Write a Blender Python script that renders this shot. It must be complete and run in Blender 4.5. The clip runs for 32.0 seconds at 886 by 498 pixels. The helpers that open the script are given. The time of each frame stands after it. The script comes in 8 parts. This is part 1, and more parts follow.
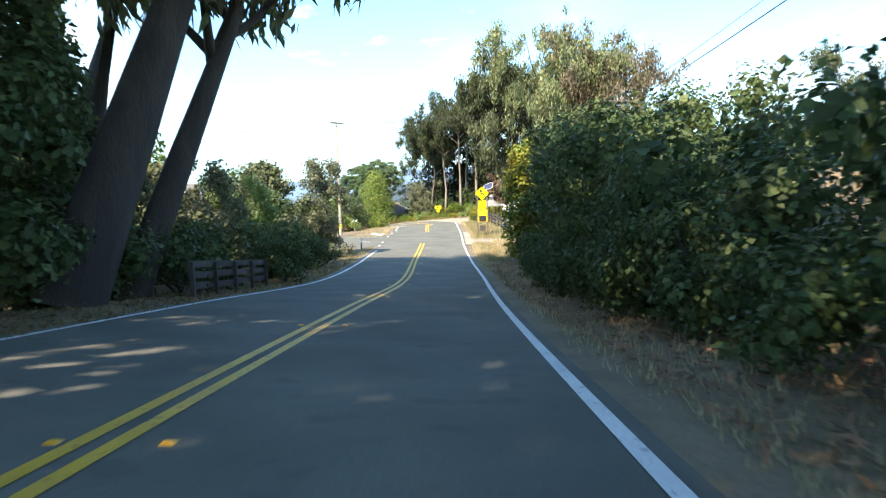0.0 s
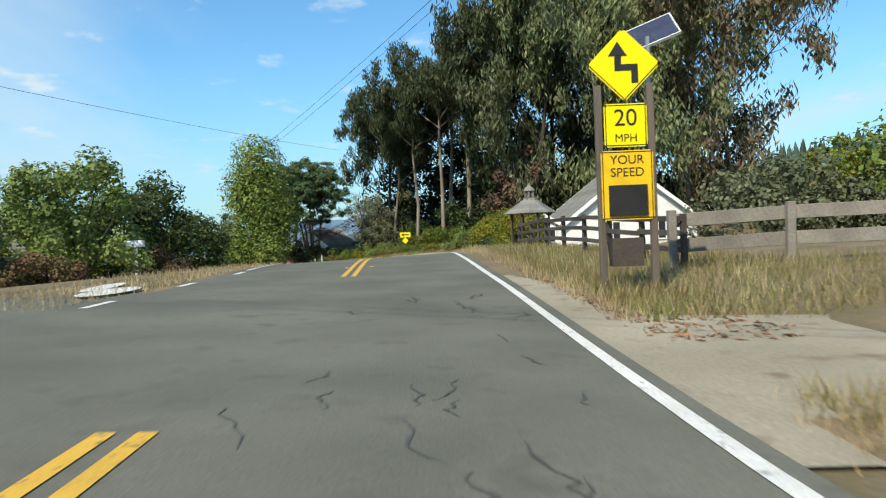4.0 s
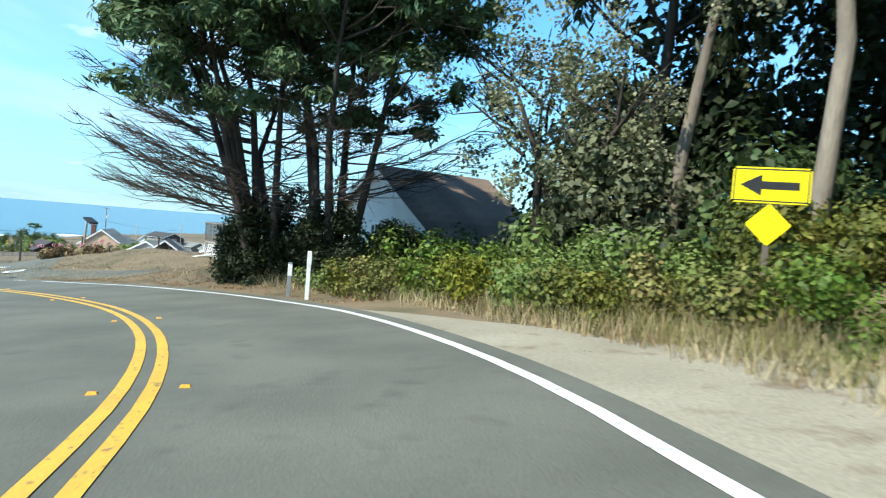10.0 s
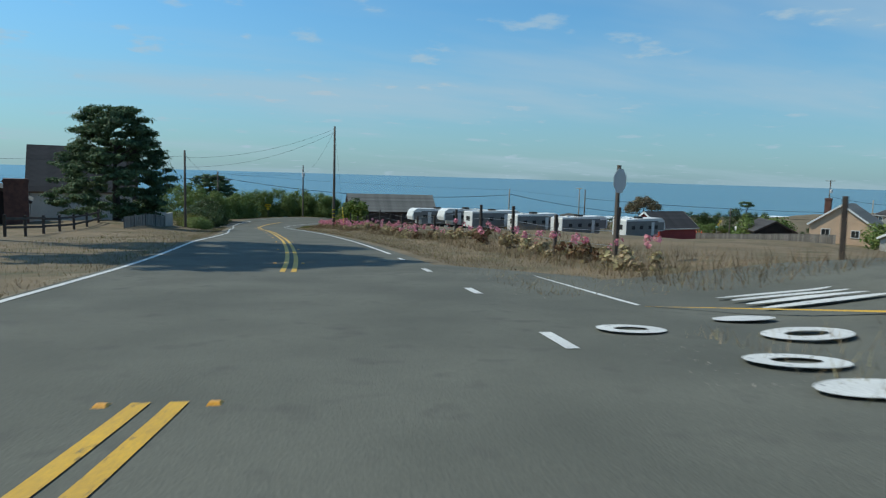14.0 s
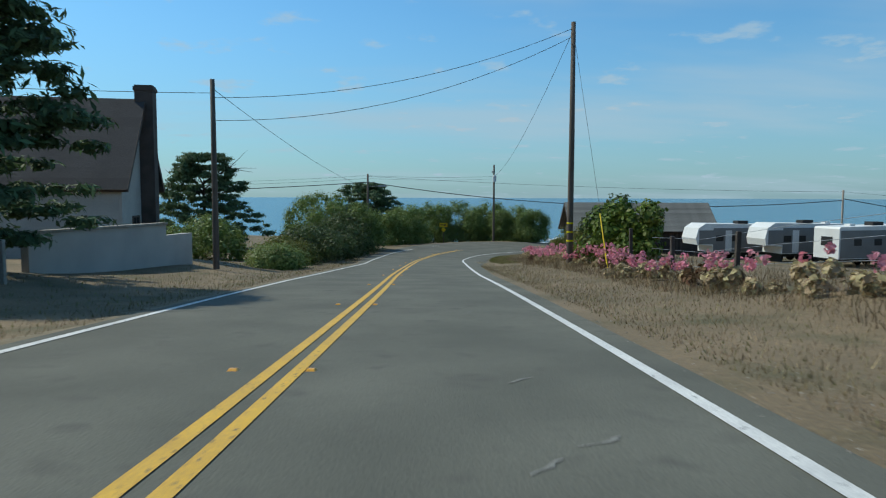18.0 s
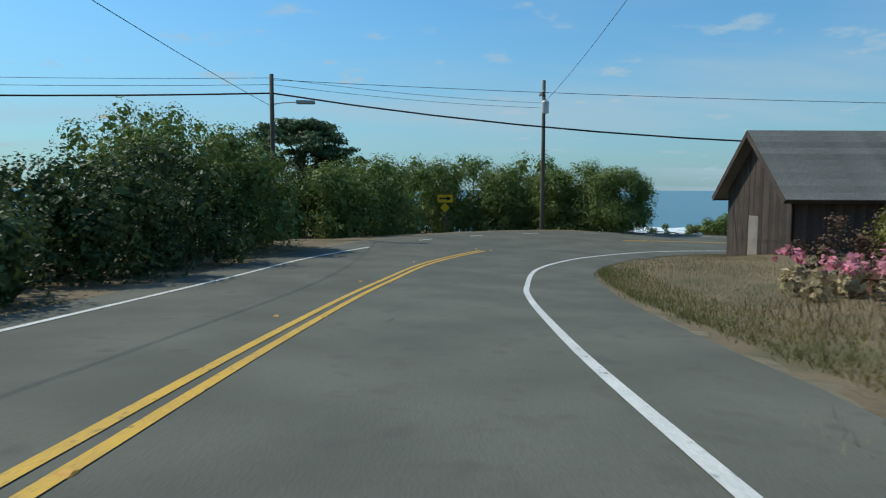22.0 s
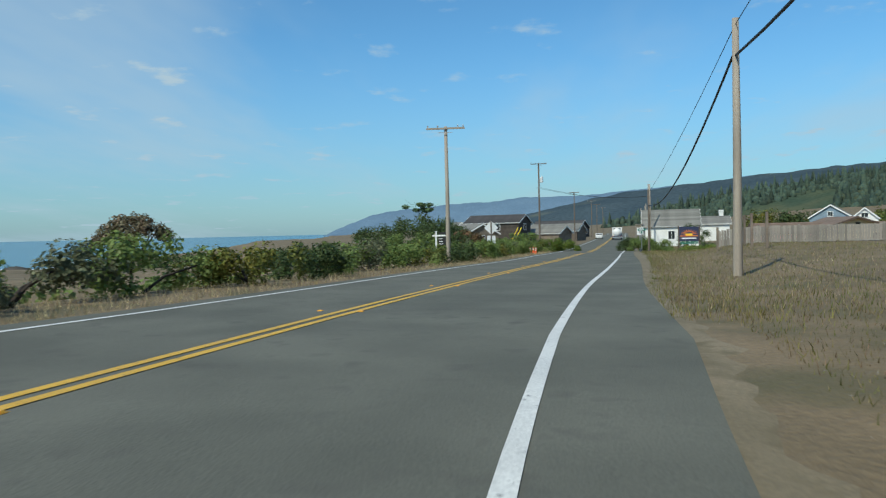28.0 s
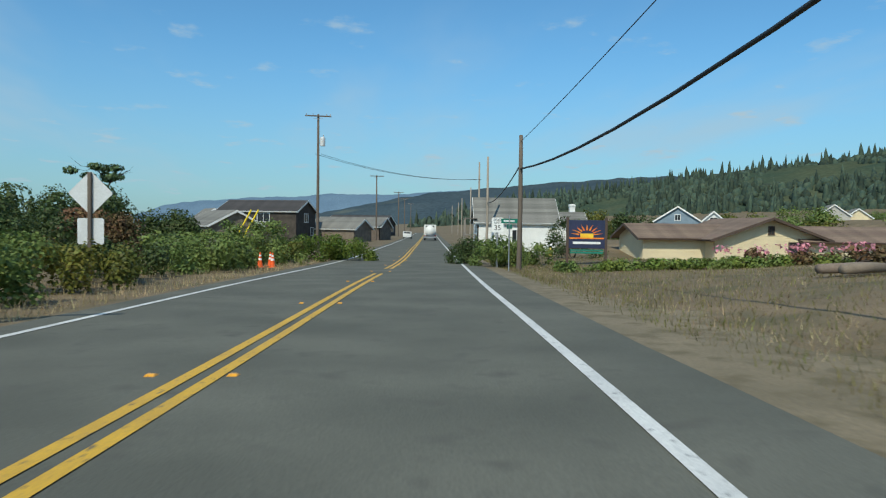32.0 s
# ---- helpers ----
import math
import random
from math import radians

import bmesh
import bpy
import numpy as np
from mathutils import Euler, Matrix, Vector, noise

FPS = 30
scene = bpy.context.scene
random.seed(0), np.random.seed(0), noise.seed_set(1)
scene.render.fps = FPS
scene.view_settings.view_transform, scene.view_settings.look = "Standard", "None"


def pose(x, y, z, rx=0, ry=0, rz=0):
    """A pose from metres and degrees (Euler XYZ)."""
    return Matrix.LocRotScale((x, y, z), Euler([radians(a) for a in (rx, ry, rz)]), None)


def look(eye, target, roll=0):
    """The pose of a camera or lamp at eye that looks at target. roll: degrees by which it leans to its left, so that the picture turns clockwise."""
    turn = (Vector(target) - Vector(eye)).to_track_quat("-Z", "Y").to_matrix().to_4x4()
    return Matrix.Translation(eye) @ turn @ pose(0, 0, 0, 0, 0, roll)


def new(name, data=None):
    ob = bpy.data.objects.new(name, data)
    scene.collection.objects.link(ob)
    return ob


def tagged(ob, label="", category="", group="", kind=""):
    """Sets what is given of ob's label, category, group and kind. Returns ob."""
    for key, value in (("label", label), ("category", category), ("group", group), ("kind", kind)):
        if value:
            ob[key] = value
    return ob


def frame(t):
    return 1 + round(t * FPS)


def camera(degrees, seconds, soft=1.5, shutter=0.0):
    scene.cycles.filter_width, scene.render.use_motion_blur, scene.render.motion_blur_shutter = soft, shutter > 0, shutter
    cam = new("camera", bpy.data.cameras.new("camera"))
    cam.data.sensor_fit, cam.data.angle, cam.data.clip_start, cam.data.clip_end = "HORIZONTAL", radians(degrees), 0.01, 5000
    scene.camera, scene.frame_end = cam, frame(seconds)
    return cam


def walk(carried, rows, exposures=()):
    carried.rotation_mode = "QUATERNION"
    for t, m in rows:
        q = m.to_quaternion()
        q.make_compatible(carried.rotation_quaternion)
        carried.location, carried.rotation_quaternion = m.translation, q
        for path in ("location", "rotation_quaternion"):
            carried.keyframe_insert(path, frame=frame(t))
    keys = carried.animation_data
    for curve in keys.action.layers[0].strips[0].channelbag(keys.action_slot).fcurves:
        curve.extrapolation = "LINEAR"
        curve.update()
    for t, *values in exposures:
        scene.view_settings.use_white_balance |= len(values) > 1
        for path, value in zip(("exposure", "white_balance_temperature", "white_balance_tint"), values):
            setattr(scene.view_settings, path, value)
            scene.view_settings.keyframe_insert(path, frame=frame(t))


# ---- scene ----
cam = camera(65.58, 32.0, soft=1.15, shutter=0.15)
PATH = [
    (0.0, (0.000, 0.000, 0.000), (0.118, 9.968, -0.793), -1.94),
    (0.5, (0.050, 7.441, -0.571), (0.225, 17.406, -1.392), -2.29),
    (1.0, (0.177, 14.602, -1.267), (0.394, 24.559, -2.174), -2.77),
    (1.5, (0.303, 21.724, -1.910), (0.597, 31.680, -2.803), -1.95),
    (2.0, (0.429, 28.779, -2.432), (0.807, 38.739, -3.238), -0.93),
    (2.5, (0.425, 35.497, -2.752), (0.885, 45.472, -3.301), -1.00),
    (3.0, (0.410, 42.509, -2.942), (0.935, 52.486, -3.352), -1.51),
    (3.5, (0.517, 49.559, -3.043), (1.062, 59.541, -3.319), -1.89),
    (4.0, (0.677, 56.384, -3.127), (1.250, 66.366, -3.280), -2.36),
    (4.5, (1.050, 62.797, -3.087), (1.655, 72.779, -3.136), -2.27),
    (6.5, (1.285, 87.455, -2.515), (2.016, 97.425, -2.784), 1.87),
    (7.0, (1.480, 93.017, -2.745), (2.214, 102.982, -3.126), 1.88),
    (7.5, (1.697, 98.574, -2.968), (2.360, 108.542, -3.420), 1.94),
    (8.0, (1.813, 103.969, -3.185), (2.282, 113.947, -3.653), 2.19),
    (8.5, (1.656, 109.109, -3.372), (1.700, 119.102, -3.739), 2.55),
    (9.0, (1.146, 113.993, -3.492), (0.541, 123.971, -3.774), 3.09),
    (9.5, (0.283, 118.624, -3.626), (-1.275, 128.500, -3.841), 3.99),
    (10.0, (-1.060, 122.881, -3.693), (-3.846, 132.481, -3.984), 4.47),
    (10.5, (-2.850, 126.892, -3.803), (-6.911, 136.022, -4.190), 5.28),
    (11.0, (-5.215, 130.402, -4.050), (-10.646, 138.779, -4.620), 5.29),
    (11.5, (-8.241, 133.544, -4.413), (-14.865, 140.998, -5.162), 4.75),
    (12.0, (-11.720, 136.441, -4.744), (-19.220, 142.995, -5.636), 4.27),
    (12.5, (-15.878, 139.317, -5.073), (-23.994, 145.079, -6.036), 4.22),
    (13.0, (-20.711, 141.971, -5.580), (-29.318, 146.951, -6.633), 3.51),
    (13.5, (-25.662, 144.383, -6.042), (-34.661, 148.604, -7.139), 2.53),
    (14.0, (-31.033, 146.321, -6.520), (-40.354, 149.777, -7.604), 1.71),
    (14.5, (-36.834, 148.030, -6.997), (-46.414, 150.711, -8.009), 0.96),
    (15.0, (-42.792, 149.340, -7.465), (-52.539, 151.398, -8.343), 0.48),
    (15.5, (-48.795, 150.485, -7.755), (-58.627, 152.148, -8.508), -0.28),
    (17.5, (-74.173, 153.056, -9.478), (-84.115, 153.874, -10.187), -0.19),
    (18.0, (-80.063, 153.529, -9.864), (-89.999, 154.350, -10.643), 0.20),
    (18.5, (-85.905, 153.989, -10.241), (-95.839, 154.801, -11.052), 0.20),
    (19.0, (-91.879, 154.375, -10.719), (-101.812, 155.202, -11.531), -0.16),
    (19.5, (-97.852, 154.871, -11.126), (-107.783, 155.707, -11.943), -0.26),
    (20.0, (-103.731, 155.324, -11.582), (-113.661, 156.183, -12.389), -0.28),
    (20.5, (-109.741, 155.824, -12.030), (-119.667, 156.704, -12.858), -0.07),
    (21.0, (-115.515, 156.324, -12.480), (-125.440, 157.202, -13.330), 0.41),
    (21.5, (-121.332, 156.844, -12.952), (-131.259, 157.683, -13.810), 0.60),
    (22.0, (-126.833, 157.435, -13.281), (-136.762, 158.233, -14.167), 0.21),
    (22.5, (-132.260, 157.844, -13.755), (-142.190, 158.647, -14.623), -0.29),
    (23.0, (-137.239, 158.210, -14.091), (-147.151, 159.207, -14.958), -0.42),
    (23.5, (-141.976, 158.854, -14.412), (-151.834, 160.367, -15.148), -0.56),
    (24.0, (-146.391, 159.927, -14.724), (-156.073, 162.356, -15.326), -0.81),
    (24.5, (-150.395, 161.301, -14.886), (-159.684, 164.960, -15.465), -1.40),
    (25.0, (-154.054, 163.242, -15.037), (-162.777, 168.107, -15.532), -1.96),
    (25.5, (-157.378, 165.599, -15.177), (-165.264, 171.733, -15.612), -2.78),
    (26.0, (-160.221, 168.488, -15.178), (-166.952, 175.871, -15.597), -3.09),
    (26.5, (-162.332, 171.704, -15.329), (-167.587, 180.204, -15.677), -2.83),
    (28.5, (-163.998, 187.779, -15.788), (-163.938, 197.775, -16.050), -0.87),
    (29.0, (-163.786, 192.194, -15.822), (-163.037, 202.163, -16.044), -0.62),
    (29.5, (-163.400, 196.896, -15.983), (-162.163, 206.817, -16.160), -0.39),
    (30.0, (-162.644, 202.274, -16.074), (-161.138, 212.158, -16.259), -0.24),
    (30.5, (-161.792, 207.676, -16.157), (-160.162, 217.541, -16.337), -0.29),
    (31.0, (-160.936, 213.216, -16.247), (-159.244, 223.070, -16.452), -0.02),
    (31.5, (-160.047, 218.840, -16.331), (-158.282, 228.680, -16.582), 0.39),
    (32.0, (-159.081, 224.565, -16.458), (-157.244, 234.390, -16.773), 0.78),
]
EXPOSURES = [(0.0, 2.15, 7400, 14), (1.0, 1.65, 7000, 10), (2.0, 1.45, 7600, 4), (3.0, 1.3, 7500, 4), (4.0, 0.8, 7200, 6), (7.0, 1.15, 6500, 2), (9.0, 1.3, 6200, 2), (10.5, 1.2, 6400, 2), (11.0, 1.05, 6400, 2), (12.0, 0.5, 6400, 2), (13.0, 0.25, 6400, 2), (15.0, 0.05, 6500, 2), (19.0, 0.15, 6500, 2), (22.5, 0.12, 6500, 2), (24.0, 0.22, 6500, 2), (26.0, 0.25, 6500, 2), (29.0, 0.2, 6600, 2), (32.0, 0.18, 6700, 2)]
walk(cam, [(t, look(eye, target, roll)) for t, eye, target, roll in PATH], EXPOSURES)

# ---- daylight: afternoon sun from the south-west, thin haze and cloud ----
SUN_EL, SUN_AZ = 47.0, 211.0
world = bpy.data.worlds.new("sky")
scene.world = world
world.use_nodes = True
wn, wl = world.node_tree.nodes, world.node_tree.links
wn.clear()
w_out = wn.new("ShaderNodeOutputWorld")
w_bg = wn.new("ShaderNodeBackground")
w_bg.inputs["Strength"].default_value = 0.138
w_sky = wn.new("ShaderNodeTexSky")
w_sky.sky_type = "NISHITA"
w_sky.sun_disc = False
w_sky.sun_elevation, w_sky.sun_rotation = radians(SUN_EL), radians(SUN_AZ)
w_sky.altitude, w_sky.air_density, w_sky.dust_density, w_sky.ozone_density = 20, 1.0, 0.6, 3.0
w_co = wn.new("ShaderNodeTexCoord")
w_sep = wn.new("ShaderNodeSeparateXYZ")
wl.new(w_co.outputs["Generated"], w_sep.inputs[0])


def wmath(op, a, b=None, clamp=False):
    n = wn.new("ShaderNodeMath")
    n.operation, n.use_clamp = op, clamp
    for i, v in enumerate((a, b)):
        if v is None:
            continue
        if isinstance(v, (int, float)):
            n.inputs[i].default_value = v
        else:
            wl.new(v, n.inputs[i])
    return n.outputs[0]


# cloud sheet: the view direction laid onto a level far above
w_h = wmath("ADD", wmath("MAXIMUM", w_sep.outputs[2], 0.0), 0.12)
w_u, w_v = wmath("DIVIDE", w_sep.outputs[0], w_h), wmath("DIVIDE", w_sep.outputs[1], w_h)
w_comb = wn.new("ShaderNodeCombineXYZ")
wl.new(w_u, w_comb.inputs[0]), wl.new(w_v, w_comb.inputs[1])


def cloud(scale, detail, lo, hi, stretch):
    m = wn.new("ShaderNodeMapping")
    m.inputs["Scale"].default_value = stretch
    wl.new(w_comb.outputs[0], m.inputs[0])
    n = wn.new("ShaderNodeTexNoise")
    n.inputs["Scale"].default_value, n.inputs["Detail"].default_value, n.inputs["Roughness"].default_value = scale, detail, 0.55
    wl.new(m.outputs[0], n.inputs["Vector"])
    r = wn.new("ShaderNodeMapRange")
    r.interpolation_type = "SMOOTHSTEP"
    r.inputs["From Min"].default_value, r.inputs["From Max"].default_value = lo, hi
    wl.new(n.outputs["Fac"], r.inputs["Value"])
    return r.outputs[0]


w_veil = wmath("MULTIPLY", cloud(0.55, 5, 0.46, 0.68, (1, 0.4, 1)), 0.6)
w_puff = wmath("MULTIPLY", cloud(3.2, 7, 0.585, 0.72, (1, 1, 1)), 0.6)
w_low = wn.new("ShaderNodeMapRange")
w_low.interpolation_type = "SMOOTHSTEP"
w_low.inputs["From Min"].default_value, w_low.inputs["From Max"].default_value = 0.28, -0.02
w_low.inputs["To Max"].default_value = 0.6
wl.new(w_sep.outputs[2], w_low.inputs["Value"])
w_amt = wmath("ADD", w_veil, w_puff, clamp=True)
w_mix = wn.new("ShaderNodeMix")
w_mix.data_type = "RGBA"
wl.new(w_amt, w_mix.inputs["Factor"])
w_tint = wn.new("ShaderNodeMix")
w_tint.data_type, w_tint.blend_type = "RGBA", "MULTIPLY"
w_tint.inputs["Factor"].default_value = 1.0
w_tint.inputs["B"].default_value = (0.485, 0.795, 0.94, 1)
wl.new(w_sky.outputs[0], w_tint.inputs["A"])
w_haze = wn.new("ShaderNodeMix")
w_haze.data_type = "RGBA"
w_haze.inputs["B"].default_value = (1.6, 2.3, 3.05, 1)
wl.new(w_low.outputs[0], w_haze.inputs["Factor"])
wl.new(w_tint.outputs["Result"], w_haze.inputs["A"])
wl.new(w_haze.outputs["Result"], w_mix.inputs["A"])
w_mix.inputs["B"].default_value = (2.7, 3.5, 4.3, 1)
wl.new(w_mix.outputs["Result"], w_bg.inputs["Color"])
wl.new(w_bg.outputs[0], w_out.inputs["Surface"])

sun_data = bpy.data.lights.new("sun", "SUN")
sun_data.energy, sun_data.angle, sun_data.color = 3.25, radians(0.6), (1.0, 0.93, 0.82)
sun = new("sun", sun_data)
sun_dir = Vector((math.sin(radians(SUN_AZ)) * math.cos(radians(SUN_EL)), math.cos(radians(SUN_AZ)) * math.cos(radians(SUN_EL)), math.sin(radians(SUN_EL))))
sun.matrix_world = look(sun_dir * 100, (0, 0, 0))


# ---- materials ----
def material(name, col_a, col_b, rough=0.8, scale=4.0, fine=60.0, bump=0.15, dist=0.02, metal=0.0, spots=None, island=0.0, objrand=0.0, through_light=0.0, stretch=None, spec=0.4):
    """A surface with two colours mixed by coarse and fine noise, relief and, if asked, stains and variation from piece to piece."""
    m = bpy.data.materials.new(name)
    m.use_nodes = True
    n, l = m.node_tree.nodes, m.node_tree.links
    b = n["Principled BSDF"]
    co = n.new("ShaderNodeTexCoord")
    vec = co.outputs["Object"]
    if stretch:
        mp = n.new("ShaderNodeMapping")
        mp.inputs["Scale"].default_value = stretch
        l.new(vec, mp.inputs[0])
        vec = mp.outputs[0]

    def tex(sc, det=5):
        t = n.new("ShaderNodeTexNoise")
        t.inputs["Scale"].default_value, t.inputs["Detail"].default_value = sc, det
        l.new(vec, t.inputs["Vector"])
        return t.outputs["Fac"]

    def mixed(fac, a, c):
        x = n.new("ShaderNodeMix")
        x.data_type = "RGBA"
        for v, s in ((fac, "Factor"), (a, "A"), (c, "B")):
            if isinstance(v, (int, float)):
                x.inputs[s].default_value = v
            elif isinstance(v, tuple):
                x.inputs[s].default_value = (*v, 1)
            else:
                l.new(v, x.inputs[s])
        return x.outputs["Result"]

    def ranged(v, lo, hi, a=0.0, c=1.0):
        r = n.new("ShaderNodeMapRange")
        for s, q in (("From Min", lo), ("From Max", hi), ("To Min", a), ("To Max", c)):
            r.inputs[s].default_value = q
        l.new(v, r.inputs["Value"])
        return r.outputs[0]

    coarse, grain = tex(scale), tex(fine, 3)
    col = mixed(ranged(coarse, 0.35, 0.65), col_a, col_b)
    g = n.new("ShaderNodeHueSaturation")
    l.new(ranged(grain, 0.25, 0.75, 0.78, 1.22), g.inputs["Value"])
    l.new(col, g.inputs["Color"])
    col = g.outputs[0]
    if spots:
        sc, lo, hi, tone = spots
        col = mixed(ranged(tex(sc, 6), lo, hi), col, tone)
    if island or objrand:
        h = n.new("ShaderNodeHueSaturation")
        if island:
            gi = n.new("ShaderNodeNewGeometry")
            rnd, amt = gi.outputs["Random Per Island"], island
        else:
            gi = n.new("ShaderNodeObjectInfo")
            rnd, amt = gi.outputs["Random"], objrand
        l.new(ranged(rnd, 0, 1, 1 - amt, 1 + amt), h.inputs["Value"])
        wob = n.new("ShaderNodeMath")
        wob.operation = "FRACT"
        mul = n.new("ShaderNodeMath")
        mul.operation, mul.inputs[1].default_value = "MULTIPLY", 7.31
        l.new(rnd, mul.inputs[0])
        l.new(mul.outputs[0], wob.inputs[0])
        l.new(ranged(wob.outputs[0], 0, 1, 0.5 - 0.05 * amt, 0.5 + 0.05 * amt), h.inputs["Hue"])
        l.new(col, h.inputs["Color"])
        col = h.outputs[0]
    l.new(col, b.inputs["Base Color"])
    l.new(ranged(grain, 0.2, 0.8, max(0, rough - 0.12), min(1, rough + 0.12)), b.inputs["Roughness"])
    b.inputs["Metallic"].default_value = metal
    b.inputs["Specular IOR Level"].default_value = spec
    if bump:
        bp = n.new("ShaderNodeBump")
        bp.inputs["Strength"].default_value, bp.inputs["Distance"].default_value = bump, dist
        l.new(grain, bp.inputs["Height"])
        l.new(bp.outputs[0], b.inputs["Normal"])
    if through_light:
        tr = n.new("ShaderNodeBsdfTranslucent")
        l.new(col, tr.inputs["Color"])
        mx = n.new("ShaderNodeMixShader")
        mx.inputs[0].default_value = through_light
        out = n["Material Output"]
        l.new(b.outputs[0], mx.inputs[1]), l.new(tr.outputs[0], mx.inputs[2]), l.new(mx.outputs[0], out.inputs["Surface"])
    return m


def leaf(name, a, b, rough=0.55, island=0.45, tl=0.3):
    return material(name, a, b, rough, 0.5, 9.0, 0, island=island, through_light=tl, spec=0.25)


ASPHALT = material("asphalt", (0.098, 0.1, 0.084), (0.136, 0.137, 0.114), 0.88, 0.55, 45, 0.6, 0.012, spots=(2.2, 0.56, 0.75, (0.09, 0.09, 0.078)), spec=0.2)
YELLOW = material("yellow_paint", (0.62, 0.37, 0.035), (0.52, 0.31, 0.04), 0.6, 1.5, 40, 0.2, 0.004, spots=(14, 0.62, 0.68, (0.14, 0.11, 0.06)))
WHITE_LINE = material("white_road_paint", (0.66, 0.66, 0.63), (0.55, 0.55, 0.53), 0.6, 1.2, 40, 0.2, 0.004, spots=(11, 0.62, 0.7, (0.2, 0.2, 0.2)))
SAND = material("sandy_shoulder", (0.31, 0.278, 0.21), (0.24, 0.213, 0.158), 0.95, 0.5, 25, 0.5, 0.02, spots=(1.6, 0.58, 0.72, (0.17, 0.13, 0.085)))
DIRT = material("verge_dirt", (0.22, 0.178, 0.115), (0.165, 0.135, 0.085), 0.95, 0.8, 25, 0.5, 0.02, spots=(2.5, 0.5, 0.65, (0.13, 0.105, 0.06)))
GROUND = material("dry_grass_ground", (0.2, 0.148, 0.088), (0.135, 0.103, 0.06), 0.95, 0.4, 14, 0.6, 0.05, spots=(0.6, 0.5, 0.7, (0.095, 0.085, 0.042)))
GRASS_DRY = leaf("dry_grass", (0.45, 0.37, 0.22), (0.3, 0.235, 0.125), 0.8, 0.5, 0.25)
GRASS_BROWN = leaf("brown_grass", (0.27, 0.2, 0.12), (0.17, 0.125, 0.07), 0.85, 0.5, 0.2)
GRASS_GREEN = leaf("green_grass", (0.13, 0.15, 0.04), (0.2, 0.17, 0.06), 0.75, 0.5, 0.25)
LITTER = leaf("fallen_leaves", (0.28, 0.15, 0.08), (0.18, 0.11, 0.06), 0.8, 0.5, 0.1)
L_IVY = leaf("ivy_leaf", (0.13, 0.19, 0.035), (0.18, 0.225, 0.05))
L_DARK = leaf("dark_shrub_leaf", (0.055, 0.085, 0.03), (0.085, 0.118, 0.04))
# L_DEEP: leaf colour darkened to carry shade inside and under the trees
L_DEEP = leaf("shade_dark_leaf", (0.02, 0.032, 0.013), (0.032, 0.045, 0.018))
L_HEDGE = leaf("hedge_leaf", (0.13, 0.19, 0.052), (0.19, 0.245, 0.07), 0.55, 0.24, 0.3)
L_BRIGHT = leaf("bright_bramble_leaf", (0.085, 0.14, 0.022), (0.13, 0.175, 0.03))
L_YELLOW = leaf("yellow_shrub_leaf", (0.23, 0.215, 0.022), (0.11, 0.145, 0.024))
L_EUC = leaf("eucalyptus_leaf", (0.15, 0.16, 0.085), (0.085, 0.105, 0.045), 0.5)
L_EUC_B = leaf("brownish_eucalyptus_leaf", (0.2, 0.15, 0.095), (0.13, 0.12, 0.065), 0.5)
# copies of L_EUC with sunlit (L) and shaded (D) tone in the colour
L_EUC_L = leaf("sunlit_tone_eucalyptus_leaf", (0.23, 0.25, 0.12), (0.14, 0.17, 0.07), 0.5)
L_EUC_D = leaf("shade_tone_eucalyptus_leaf", (0.075, 0.088, 0.04), (0.045, 0.06, 0.025), 0.5)
L_OLIVE = leaf("olive_shrub_leaf", (0.17, 0.165, 0.03), (0.1, 0.12, 0.03))
L_GREY = leaf("grey_willow_leaf", (0.15, 0.16, 0.09), (0.1, 0.115, 0.06))
L_WILLOW = leaf("pale_willow_leaf", (0.27, 0.275, 0.17), (0.18, 0.195, 0.105))
L_CYP = leaf("cypress_spray", (0.07, 0.12, 0.055), (0.11, 0.165, 0.075), 0.7, 0.45, 0.25)
L_BROWN = leaf("dead_brown_twig", (0.14, 0.085, 0.055), (0.09, 0.06, 0.042), 0.8, 0.4, 0.1)
L_RUST = leaf("reddish_weed", (0.18, 0.1, 0.055), (0.12, 0.095, 0.045), 0.8, 0.5, 0.2)
PINK = leaf("pink_petal", (0.72, 0.26, 0.34), (0.66, 0.34, 0.38), 0.6, 0.3, 0.3)
BARK = material("grey_brown_bark", (0.06, 0.047, 0.036), (0.038, 0.03, 0.024), 0.9, 2.0, 18, 0.8, 0.05, stretch=(1, 1, 0.2))
BARK_PALE = material("pale_eucalyptus_bark", (0.24, 0.2, 0.155), (0.1, 0.08, 0.062), 0.8, 1.2, 14, 0.5, 0.04, stretch=(1, 1, 0.25))
BARK_DARK = material("dark_cypress_bark", (0.075, 0.06, 0.05), (0.045, 0.037, 0.031), 0.95, 3, 20, 0.8, 0.04, stretch=(1, 1, 0.2))
POLE_WOOD = material("weathered_pole_wood", (0.15, 0.12, 0.095), (0.1, 0.08, 0.065), 0.9, 1.5, 30, 0.5, 0.02, stretch=(4, 4, 0.3))
POLE_PALE = material("pale_pole_wood", (0.36, 0.31, 0.25), (0.27, 0.23, 0.19), 0.9, 1.5, 30, 0.5, 0.02, stretch=(4, 4, 0.3))
FENCE_WOOD = material("weathered_fence_wood", (0.2, 0.16, 0.125), (0.12, 0.095, 0.075), 0.9, 1.2, 24, 0.6, 0.02, objrand=0.25)
FENCE_DARK = material("dark_fence_wood", (0.055, 0.045, 0.038), (0.09, 0.072, 0.06), 0.9, 1.2, 24, 0.6, 0.02, objrand=0.25)
